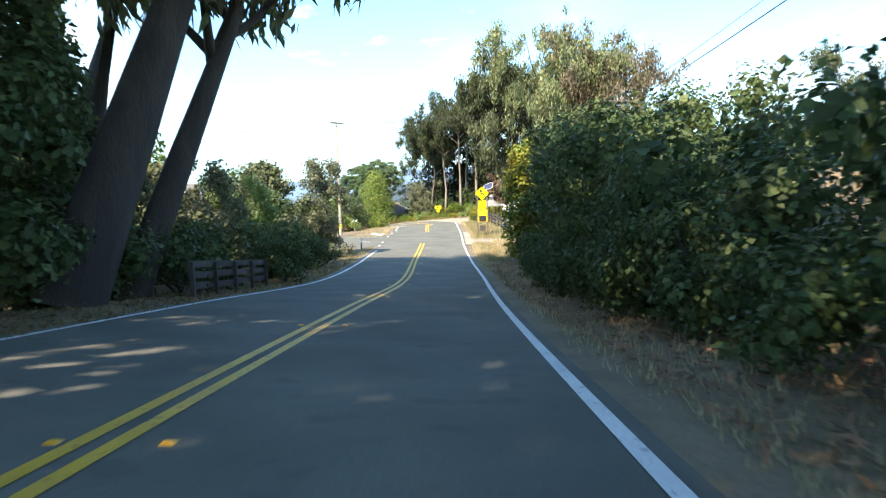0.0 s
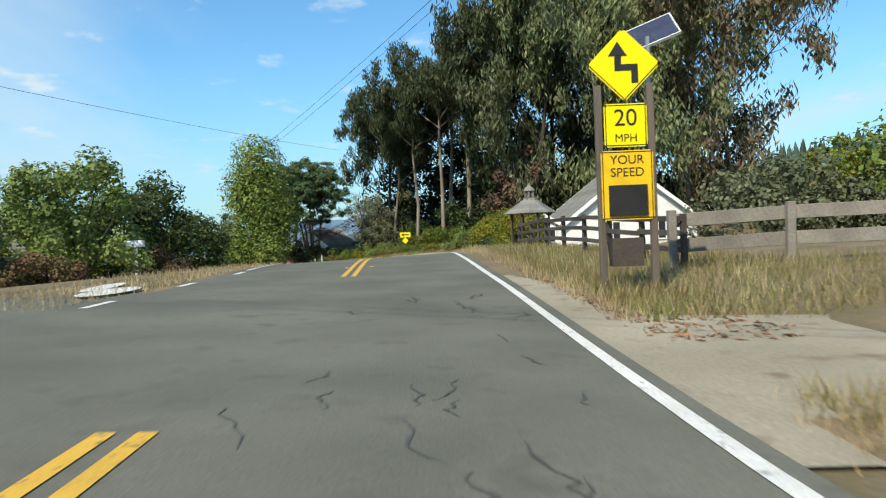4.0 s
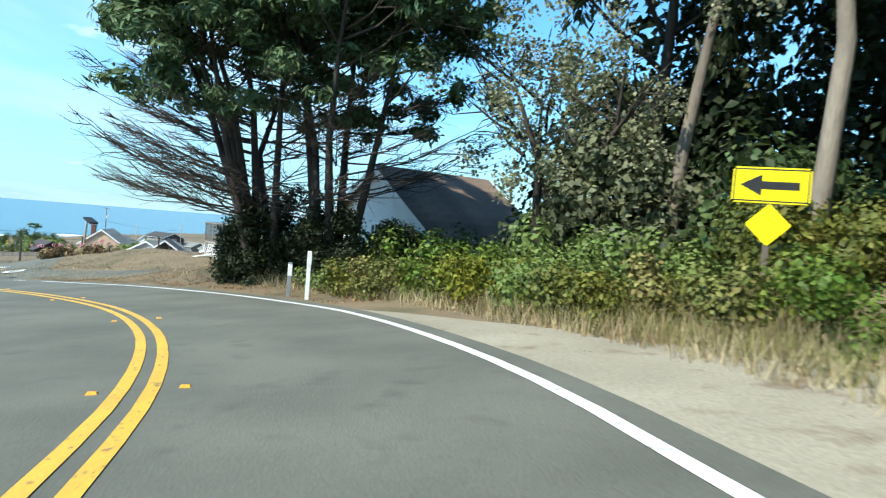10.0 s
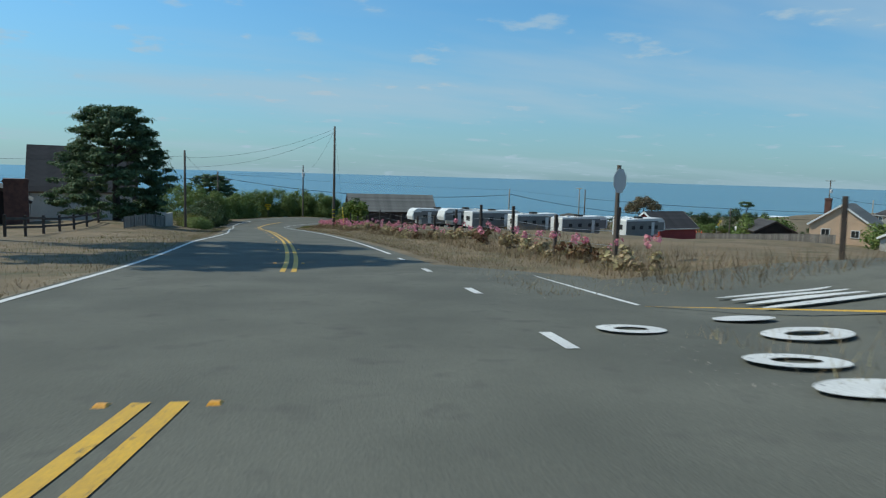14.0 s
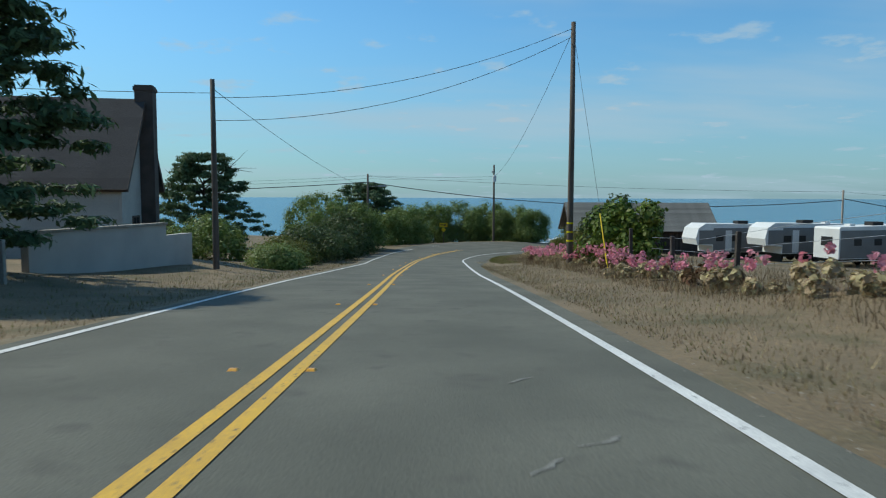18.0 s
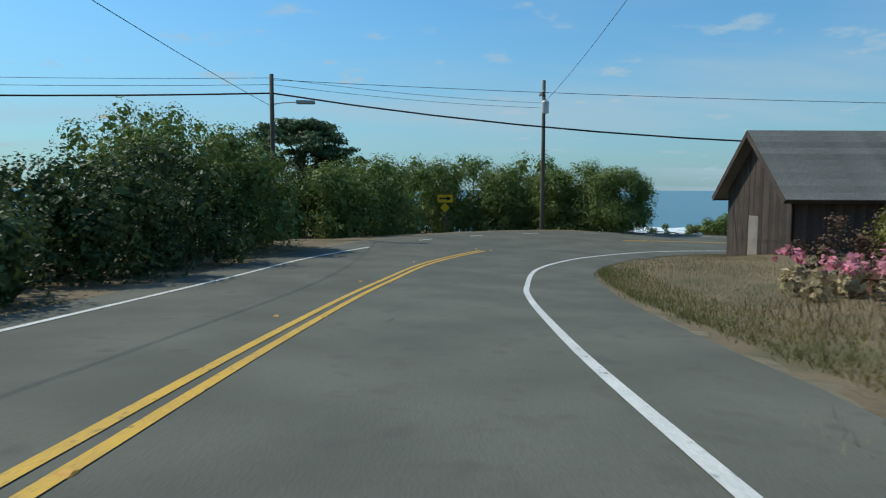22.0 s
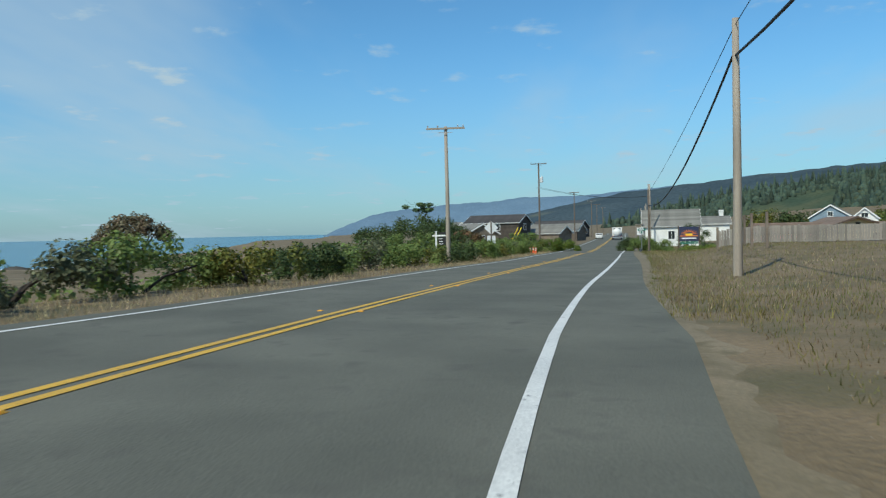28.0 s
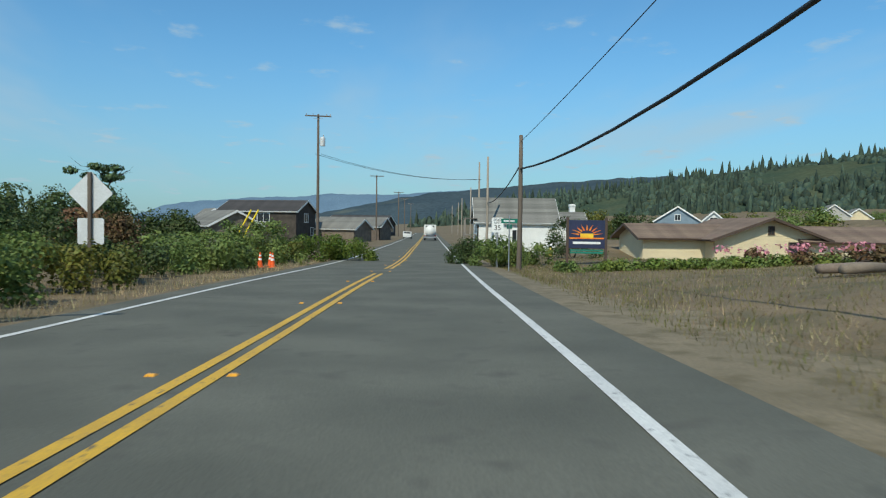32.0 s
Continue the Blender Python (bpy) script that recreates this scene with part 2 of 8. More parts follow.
FENCE_GREY = material("grey_board_wood", (0.27, 0.245, 0.21), (0.19, 0.17, 0.15), 0.9, 1.2, 24, 0.6, 0.02, objrand=0.25)
SIGN_YELLOW = material("yellow_sign_sheeting", (0.86, 0.72, 0.0), (0.84, 0.69, 0.0), 0.45, 2, 60, 0.02)
SIGN_ORANGE = material("orange_yellow_sign_sheeting", (0.8, 0.5, 0.01), (0.74, 0.45, 0.012), 0.5, 2, 60, 0.02)
SIGN_BLACK = material("black_sign_ink", (0.015, 0.015, 0.015), (0.022, 0.022, 0.02), 0.5, 3, 60, 0.02)
SIGN_WHITE = material("white_sign_sheeting", (0.8, 0.8, 0.78), (0.74, 0.74, 0.73), 0.5, 2, 60, 0.02)
ALUMINIUM = material("bare_aluminium", (0.66, 0.67, 0.67), (0.58, 0.59, 0.59), 0.5, 2, 50, 0.1, 0.004, metal=0.15)
STEEL = material("galvanised_steel", (0.42, 0.43, 0.44), (0.33, 0.34, 0.35), 0.5, 3, 50, 0.1, 0.004, metal=0.8)
WIRE = material("black_cable", (0.016, 0.016, 0.017), (0.024, 0.024, 0.025), 0.6, 2, 30, 0)
PANEL = material("solar_cells", (0.035, 0.04, 0.07), (0.05, 0.055, 0.09), 0.2, 3, 40, 0)
WHITE_WALL = material("white_painted_boards", (0.76, 0.76, 0.73), (0.68, 0.68, 0.65), 0.7, 0.8, 30, 0.2, 0.01)
GREY_STUCCO = material("grey_stucco", (0.46, 0.44, 0.4), (0.38, 0.365, 0.335), 0.9, 0.6, 40, 0.4, 0.01)
CREAM_WALL = material("cream_stucco", (0.72, 0.61, 0.4), (0.64, 0.54, 0.36), 0.85, 0.6, 40, 0.3, 0.01)
PEACH_WALL = material("peach_painted_boards", (0.62, 0.43, 0.29), (0.54, 0.38, 0.26), 0.8, 0.6, 40, 0.3, 0.01)
BROWN_ROOF = material("brown_shingles", (0.21, 0.15, 0.11), (0.15, 0.105, 0.08), 0.9, 0.7, 12, 0.5, 0.03, objrand=0.18)
GREY_ROOF = material("grey_shingles", (0.2, 0.195, 0.175), (0.145, 0.142, 0.128), 0.9, 0.7, 12, 0.5, 0.03, objrand=0.18)
DARK_ROOF = material("dark_shingles", (0.065, 0.06, 0.058), (0.045, 0.042, 0.042), 0.9, 0.7, 12, 0.5, 0.03, objrand=0.18)
BARN_WOOD = material("weathered_barn_boards", (0.075, 0.055, 0.045), (0.045, 0.035, 0.03), 0.95, 1.0, 20, 0.7, 0.03, objrand=0.35)
RED_WALL = material("red_painted_boards", (0.35, 0.06, 0.05), (0.28, 0.05, 0.045), 0.8, 0.8, 30, 0.2)
BLUE_WALL = material("blue_grey_boards", (0.2, 0.27, 0.33), (0.17, 0.23, 0.28), 0.8, 0.8, 30, 0.2)
BRICK = material("dark_brick", (0.16, 0.075, 0.055), (0.1, 0.05, 0.04), 0.9, 3, 30, 0.5, 0.01)
TRIM = material("white_trim", (0.8, 0.8, 0.78), (0.74, 0.74, 0.72), 0.6, 1, 40, 0.05)
TRIM_DARK = material("brown_trim", (0.09, 0.06, 0.045), (0.07, 0.05, 0.04), 0.7, 1, 40, 0.05)
GLASS = material("window_glass", (0.02, 0.024, 0.028), (0.03, 0.034, 0.038), 0.12, 1, 10, 0, spec=0.8)
RV_WHITE = material("trailer_fibreglass", (0.72, 0.72, 0.7), (0.66, 0.66, 0.64), 0.4, 0.8, 30, 0.03)
RV_GREY = material("trailer_grey_panel", (0.2, 0.2, 0.195), (0.165, 0.165, 0.16), 0.45, 0.8, 30, 0.03)
RUBBER = material("black_rubber", (0.018, 0.018, 0.018), (0.03, 0.03, 0.03), 0.9, 3, 40, 0.2)
ORANGE = material("orange_cone_plastic", (0.85, 0.12, 0.02), (0.78, 0.11, 0.02), 0.5, 2, 40, 0.05)
HYDRANT = material("yellow_hydrant_paint", (0.75, 0.58, 0.12), (0.66, 0.5, 0.12), 0.5, 3, 40, 0.1)
GUARD_YELLOW = material("yellow_guy_sleeve", (0.85, 0.62, 0.02), (0.8, 0.57, 0.02), 0.5, 2, 40, 0.02)
AMBER = material("amber_marker", (0.75, 0.36, 0.02), (0.65, 0.3, 0.03), 0.35, 4, 40, 0.1)
STONE = material("rubble_stone", (0.3, 0.27, 0.23), (0.2, 0.18, 0.155), 0.9, 3, 20, 0.6, 0.03, objrand=0.2)
# HILL and HEAD carry the haze of distance as a blue tint in their colour
HILL = material("haze_tinted_wooded_hill", (0.06, 0.085, 0.1), (0.045, 0.068, 0.085), 1.0, 0.01, 0.15, 0, spec=0.0, spots=(0.006, 0.58, 0.75, (0.12, 0.135, 0.11)))
HEAD = material("haze_tinted_headland", (0.13, 0.2, 0.27), (0.115, 0.18, 0.25), 1.0, 0.01, 0.2, 0, spec=0.0)
NEAR_HILL = material("wooded_hillside", (0.045, 0.07, 0.05), (0.075, 0.09, 0.055), 1.0, 0.02, 0.3, 0.5, 1.5, spec=0.0, spots=(0.015, 0.58, 0.72, (0.1, 0.105, 0.065)))

# sea: small waves, darker and lighter bands, foam near the shore
SEA = bpy.data.materials.new("sea_water")
SEA.use_nodes = True
sn, sl = SEA.node_tree.nodes, SEA.node_tree.links
sb = sn["Principled BSDF"]
sco = sn.new("ShaderNodeTexCoord")
smap = sn.new("ShaderNodeMapping")
smap.inputs["Scale"].default_value = (1, 0.35, 1)
sl.new(sco.outputs["Object"], smap.inputs[0])
sw = sn.new("ShaderNodeTexNoise")
sw.inputs["Scale"].default_value, sw.inputs["Detail"].default_value = 0.12, 8
sl.new(smap.outputs[0], sw.inputs["Vector"])
sr = sn.new("ShaderNodeMix")
sr.data_type = "RGBA"
sr.inputs["A"].default_value, sr.inputs["B"].default_value = (0.025, 0.11, 0.17, 1), (0.045, 0.16, 0.225, 1)
sbig = sn.new("ShaderNodeTexNoise")
sbig.inputs["Scale"].default_value, sbig.inputs["Detail"].default_value = 0.006, 4
sl.new(smap.outputs[0], sbig.inputs["Vector"])
sl.new(sbig.outputs["Fac"], sr.inputs["Factor"])
sl.new(sr.outputs["Result"], sb.inputs["Base Color"])
sbu = sn.new("ShaderNodeBump")
sbu.inputs["Strength"].default_value, sbu.inputs["Distance"].default_value = 0.8, 1.2
sl.new(sw.outputs["Fac"], sbu.inputs["Height"])
sl.new(sbu.outputs[0], sb.inputs["Normal"])
sb.inputs["Roughness"].default_value = 0.25
sb.inputs["Specular IOR Level"].default_value = 0.5
FOAM = material("sea_foam", (0.78, 0.82, 0.84), (0.6, 0.68, 0.72), 0.8, 0.3, 3, 0.4, 0.1)


# ---- mesh helpers ----
def mesh_of(name, verts, faces, mat, smooth=False):
    me = bpy.data.meshes.new(name)
    verts = np.asarray(verts, np.float32)
    if isinstance(faces, np.ndarray):
        k = faces.shape[1]
        me.vertices.add(len(verts))
        me.vertices.foreach_set("co", verts.ravel())
        me.loops.add(faces.size)
        me.loops.foreach_set("vertex_index", faces.ravel().astype(np.int32))
        me.polygons.add(len(faces))
        me.polygons.foreach_set("loop_start", np.arange(0, faces.size, k, dtype=np.int32))
        me.update(calc_edges=True)
    else:
        me.from_pydata(verts.tolist(), [], faces)
    for m in (mat if isinstance(mat, (list, tuple)) else [mat]):
        me.materials.append(m)
    if smooth:
        me.polygons.foreach_set("use_smooth", np.ones(len(me.polygons), bool))
    me.update()
    return me


def from_bm(name, bm, mat, smooth=False):
    me = bpy.data.meshes.new(name)
    bmesh.ops.recalc_face_normals(bm, faces=bm.faces)
    bm.to_mesh(me)
    bm.free()
    me.materials.append(mat)
    if smooth:
        me.polygons.foreach_set("use_smooth", np.ones(len(me.polygons), bool))
    return me


def part(name, me, parent, label="", m=None):
    ob = new(name, me)
    ob.parent = parent
    if m is not None:
        ob.matrix_basis = m
    if label:
        tagged(ob, label)
    return ob


def thing(name, label, category, m, group="", kind=""):
    e = new(name)
    e.empty_display_size = 0.2
    e.matrix_basis = m
    return tagged(e, label, category, group, kind)


def box_bm(bm, x0, x1, y0, y1, z0, z1, m=None):
    vs = [bm.verts.new((x, y, z)) for z in (z0, z1) for x, y in ((x0, y0), (x1, y0), (x1, y1), (x0, y1))]
    if m is not None:
        for v in vs:
            v.co = m @ v.co
    for f in ((3, 2, 1, 0), (4, 5, 6, 7), (0, 1, 5, 4), (1, 2, 6, 5), (2, 3, 7, 6), (3, 0, 4, 7)):
        bm.faces.new([vs[i] for i in f])
    return vs


def box_mesh(name, x0, x1, y0, y1, z0, z1, mat, bevel=0.0):
    bm = bmesh.new()
    box_bm(bm, x0, x1, y0, y1, z0, z1)
    if bevel:
        bmesh.ops.bevel(bm, geom=bm.edges[:], offset=bevel, segments=1, affect="EDGES")
    return from_bm(name, bm, mat)


def tube_arrays(pts, radii, sides=8):
    """Verts and quads of a tapered tube along a polyline."""
    pts, radii = np.asarray(pts, float), np.asarray(radii, float)
    tang = np.gradient(pts, axis=0)
    tang /= np.linalg.norm(tang, axis=1)[:, None] + 1e-9
    ref = np.where(np.abs(tang[:, 2:3]) > 0.9, [[1.0, 0, 0]], [[0, 0, 1.0]])
    a = np.cross(tang, ref)
    a /= np.linalg.norm(a, axis=1)[:, None]
    b = np.cross(tang, a)
    th = np.linspace(0, 2 * np.pi, sides, endpoint=False)
    v = pts[:, None] + radii[:, None, None] * (np.cos(th)[None, :, None] * a[:, None] + np.sin(th)[None, :, None] * b[:, None])
    n = len(pts)
    i, j = np.meshgrid(np.arange(n - 1), np.arange(sides), indexing="ij")
    f = np.stack([i * sides + j, i * sides + (j + 1) % sides, (i + 1) * sides + (j + 1) % sides, (i + 1) * sides + j], -1).reshape(-1, 4)
    return v.reshape(-1, 3), f


def joined(parts):
    vs, fs, base = [], [], 0
    for v, f in parts:
        vs.append(v), fs.append(f + base)
        base += len(v)
    return np.concatenate(vs), np.concatenate(fs)


def tube_mesh(name, pts, radii, mat, sides=8):
    v, f = tube_arrays(pts, radii, sides)
    return mesh_of(name, v, f, mat, True)


def lathe_mesh(name, profile, mat, sides=14):
    """A turned body: profile of (radius, height)."""
    th = np.linspace(0, 2 * np.pi, sides, endpoint=False)
    v = np.array([(r * math.cos(t), r * math.sin(t), z) for r, z in profile for t in th])
    n = len(profile)
    f = [[i * sides + j, i * sides + (j + 1) % sides, (i + 1) * sides + (j + 1) % sides, (i + 1) * sides + j] for i in range(n - 1) for j in range(sides)]
    f += [list(range(sides))[::-1], list(range((n - 1) * sides, n * sides))]
    return mesh_of(name, v, f, mat, False)


def leaves(rng, blobs, count, size, droop=0.0, shell=0.72, long=1.0, core=True, flat=0.0):
    """Many small folded leaf blades on the skin of uneven clumps; a few broad inner sprays keep light from shining straight through."""
    blobs = np.asarray(blobs, float)
    squash = blobs[:, 4] if blobs.shape[1] > 4 else np.ones(len(blobs))
    w = blobs[:, 3]**2
    count = int(count * 0.45)
    inner = int(len(blobs) * 24) if core else 0
    pick = np.r_[rng.choice(len(blobs), count, p=w / w.sum()), np.repeat(np.arange(len(blobs)), 24)[:inner]]
    n = count + inner
    d = rng.normal(size=(n, 3))
    d /= np.linalg.norm(d, axis=1)[:, None]
    rad = blobs[pick, 3] * (shell + (1.1 - shell) * rng.random(n)**0.8)
    rad[count:] = blobs[pick[count:], 3] * 0.7 * rng.random(inner)**0.5
    wav = 1 + 0.12 * np.sin(d[:, 0] * 5 + pick) * np.cos(d[:, 1] * 6 + pick * 1.7) + 0.08 * np.sin(d[:, 2] * 9 + pick * 2.3)
    c = blobs[pick, :3] + d * (rad * wav)[:, None] * np.stack([np.ones(n), np.ones(n), squash[pick]], 1)
    nrm = d + rng.normal(size=(n, 3)) * 0.4
    nrm[:, 2] += 0.25 + flat
    nrm /= np.linalg.norm(nrm, axis=1)[:, None]
    t = np.cross(nrm, rng.normal(size=(n, 3)))
    t /= np.linalg.norm(t, axis=1)[:, None]
    if droop:
        t = t * (1 - droop) + np.array([0, 0, -1.0]) * droop
        t /= np.linalg.norm(t, axis=1)[:, None]
        nrm = np.cross(t, rng.normal(size=(n, 3)))
        nrm /= np.linalg.norm(nrm, axis=1)[:, None]
    s = np.cross(nrm, t)
    ln = size * 1.5 * (0.55 + 0.8 * rng.random(n))
    wide = ln * 0.4 / long**0.7
    ln = ln * long**0.6
    ln[count:] = np.minimum(blobs[pick[count:], 3] * 0.46, 0.65)
    wide[count:] = ln[count:] * 0.34
    ln, wide = ln[:, None], wide[:, None]
    fold = nrm * wide * 0.35
    v = np.stack([c - t * ln * 0.5, c + s * wide + fold, c + t * ln * 0.5, c - s * wide + fold], 1).reshape(-1, 3)
    k = np.arange(n)[:, None] * 4
    f = np.concatenate([k + [0, 1, 2], k + [0, 2, 3]])
    return v, f


def blob_cloud(rng, rx, ry, h, n, r, z0=0.15):
    """Clump centres of a rounded mound: most on its full-bodied skin, some inside."""
    out = []
    for k in range(n):
        q = r * rng.uniform(0.6, 1.2)
        a, u = rng.random() * 6.283, rng.random()
        skin = 1.0 if k % 4 else rng.uniform(0.2, 0.7)
        edge = (1 - u**2.6)**0.42 * skin * (1 + 0.1 * math.sin(3 * a + rx))
        out.append((math.cos(a) * edge * max(rx - q * 0.8, 0.1), math.sin(a) * edge * max(ry - q * 0.8, 0.1), z0 * h * 0.6 + u * skin**0.5 * max(h - q * 0.8 - z0 * h * 0.6, 0.1), q))
    return out


# ---- plan: road line (east, north, height, cross fall in degrees), from south to north ----
ROAD_A = [
    (-2.59, -59.98, 3.85, -1.9), (-2.36, -29.98, 1.33, -1.9), (-2.12, 0.02, -1.18, -1.9), (-1.74, 15.03, -2.47, -2.3),
    (-1.19, 30.01, -3.67, -1.3), (-1.08, 45.01, -4.17, -1.6), (-0.71, 60.06, -4.28, -2.1), (-0.51, 72.0, -4.05, -0.8),
    (-0.62, 84.01, -3.82, 1.2), (-0.43, 96.05, -4.18, 1.9), (-0.32, 104.94, -4.55, 2.3), (-0.51, 111.76, -4.79, 3.0),
    (-1.49, 118.44, -4.98, 3.9), (-3.33, 124.91, -5.13, 4.8), (-6.95, 130.53, -5.51, 5.0), (-11.79, 135.33, -6.0, 4.4),
    (-17.58, 139.04, -6.53, 3.9), (-24.66, 142.5, -7.21, 2.8), (-33.95, 145.69, -8.01, 1.4), (-46.5, 148.43, -8.88, 0.1),
]
ROAD_B = [
    (-63.21, 150.61, -9.93, -0.6), (-80.13, 152.05, -11.11, 0.0), (-96.09, 153.19, -12.25, -0.2), (-113.08, 154.19, -13.54, 0.2),
    (-126.06, 155.11, -14.5, 0.2), (-136.03, 155.95, -15.23, -0.3), (-145.28, 157.24, -15.81, -0.8), (-153.71, 159.41, -16.11, -1.7),
    (-160.67, 163.33, -16.22, -2.7), (-166.3, 169.79, -16.36, -2.7), (-168.56, 178.14, -16.67, -1.9), (-168.08, 185.67, -16.91, -1.1),
    (-167.13, 192.8, -17.07, -0.6), (-165.53, 202.93, -17.31, -0.3), (-163.17, 214.73, -17.52, 0.1), (-160.53, 228.51, -17.81, 0.8),
    (-157.8, 244.28, -18.12, 0.5), (-154.6, 262.0, -18.5, 0.0), (-148.2, 300.0, -18.75, 0.0), (-131.5, 400.0, -18.9, 0.0), (-98.0, 600.0, -18.5, 0.0),
]
STATIONS = np.array(ROAD_A + ROAD_B)


def spline(knots, values, at):
    """Smooth curve through values at knots."""
    slope = np.gradient(values, knots)
    i = np.clip(np.searchsorted(knots, at, side="right") - 1, 0, len(knots) - 2)
    h = knots[i + 1] - knots[i]
    u = (at - knots[i]) / h
    return ((2 * u**3 - 3 * u**2 + 1) * values[i] + (u**3 - 2 * u**2 + u) * h * slope[i]
            + (3 * u**2 - 2 * u**3) * values[i + 1] + (u**3 - u**2) * h * slope[i + 1])


CHORD = np.r_[0, np.cumsum(np.hypot(*np.diff(STATIONS[:, :2], axis=0).T))]
LINE_S = np.arange(0.0, CHORD[-1], 1.0)
LINE = np.stack([spline(CHORD, STATIONS[:, k], LINE_S) for k in range(4)], 1)
AHEAD = np.gradient(LINE[:, :2], axis=0)
AHEAD /= np.linalg.norm(AHEAD, axis=1)[:, None]
RIGHT = np.stack([AHEAD[:, 1], -AHEAD[:, 0]], 1)
FALL = np.tan(np.radians(LINE[:, 3]))


def nearest(x, y):
    """For places x, y: station index and offset to the right of the road line."""
    x, y = np.atleast_1d(x).astype(float), np.atleast_1d(y).astype(float)
    idx = np.zeros(len(x), int)
    for a in range(0, len(x), 4000):
        d = (x[a:a + 4000, None] - LINE[None, :, 0])**2 + (y[a:a + 4000, None] - LINE[None, :, 1])**2
        idx[a:a + 4000] = d.argmin(1)
    off = (x - LINE[idx, 0]) * RIGHT[idx, 0] + (y - LINE[idx, 1]) * RIGHT[idx, 1]
    dist = np.hypot(x - LINE[idx, 0], y - LINE[idx, 1])
    return idx, np.sign(off) * dist


# heights of the land away from the road
LAND_EAST = [(10, -30, 3.6), (9.5, 0, 2.2), (10, 18, 0.6), (9, 32, -2.6), (11, 44, -3.9), (9, 58, -4.1), (13.5, 56, -3.0), (17, 61, -2.3), (22, 63, -1.7), (31, 60, -1.0), (14, 82, -3.9), (12, 71.5, -4.05), (19, 71, -4.0), (27, 70, -3.9), (22, 78, -3.9), (10, 100, -4.5),
             (9, 118, -4.7), (6, 131, -4.2), (9, 137, -2.6), (25, 110, -2.8), (45, 60, 0), (60, 0, 8), (70, 150, 5), (-12, -10, -1.6), (-20, 30, -4), (-14, 58, -4.6),
             (-30, 60, -5.6), (-16, 90, -4.7), (-20, 118, -6.0), (-14, 145, -6.2), (-31, 160, -6.8), (-25, 165, -7.4), (-27.5, 156, -6.7), (-24, 160, -6.8)]
LAND_WEST = [(-60, 80, -8.5), (-100, 120, -12.7), (-140, 120, -16.5), (-60, 200, -12.6), (-98, 215, -13.8), (-134, 206, -15.4), (-110, 245, -15.2), (-60, 260, -15.5),
             (-120, 300, -17.6), (-100, 400, -18.5), (-40, 350, -14), (-186, 150, -17.5), (-188, 185, -21.5), (-187, 215, -21.5), (-192, 255, -21.8), (-222, 290, -22.2),
             (-215, 180, -22.5), (-225, 90, -22), (-20, 200, -9.5), (-20, 260, -12), (-190, 420, -20), (-150, 520, -19), (-60, 520, -16), (-130, 185, -15.2),
             (-108, 164, -12.5), (-116, 164, -13.0), (-90, 163, -11.0), (-60, 162, -9.1), (-130, 167, -14.2), (-111, 145, -12.7), (-95, 140, -11.2), (-150, 178, -15.9), (-115, 285, -19.7), (-105, 283, -19.5), (-125, 285, -19.6), (-115, 295, -19.7), (-138, 294, -19.0), (-92, 344, -18.5), (-34, 374, -15.3), (-100, 290, -19.4), (-148, 230, -17.0), (-142, 228.5, -17.0), (-150.5, 221, -17.0), (-149, 226, -17.1), (-145, 222, -16.9), (-138, 228, -17.0), (-134, 222, -16.8)]
LAND = np.array(LAND_EAST + LAND_WEST, float)
COARSE = np.r_[LINE[::4, :3], LAND]
SEA_LEVEL = -27.0


def ground_z(x, y):
    """Height of the land; the road bed is cut into it."""
    x, y = np.atleast_1d(x).astype(float), np.atleast_1d(y).astype(float)
    out = np.zeros(len(x))
    for a in range(0, len(x), 4000):
        d2 = (x[a:a + 4000, None] - COARSE[None, :, 0])**2 + (y[a:a + 4000, None] - COARSE[None, :, 1])**2 + 9.0
        w = d2**-1.6
        out[a:a + 4000] = (w * COARSE[None, :, 2]).sum(1) / w.sum(1)
    # the shore: land drops below the sea to the west
    inlet = np.clip((y - 162) / 26, 0, 1) * np.clip((275 - y) / 40, 0, 1)
    west = -x - (210 - 20 * inlet + 0.13 * (y - 150) + 9 * np.sin(y * 0.031) + 5 * np.sin(y * 0.083 + 1))
    k = np.clip(west / 45, 0, 1)
    out = out * (1 - k * k * (3 - 2 * k)) + (SEA_LEVEL - 3) * k * k * (3 - 2 * k)
    idx, off = nearest(x, y)
    bed = LINE[idx, 2] + FALL[idx] * np.clip(off, -7, 7) - 0.05
    k = np.clip((np.abs(off) - 6.0) / 6.0, 0, 1)
    k = k * k * (3 - 2 * k)
    return bed * (1 - k) + out * k


def gz(x, y):
    return float(ground_z(x, y)[0])


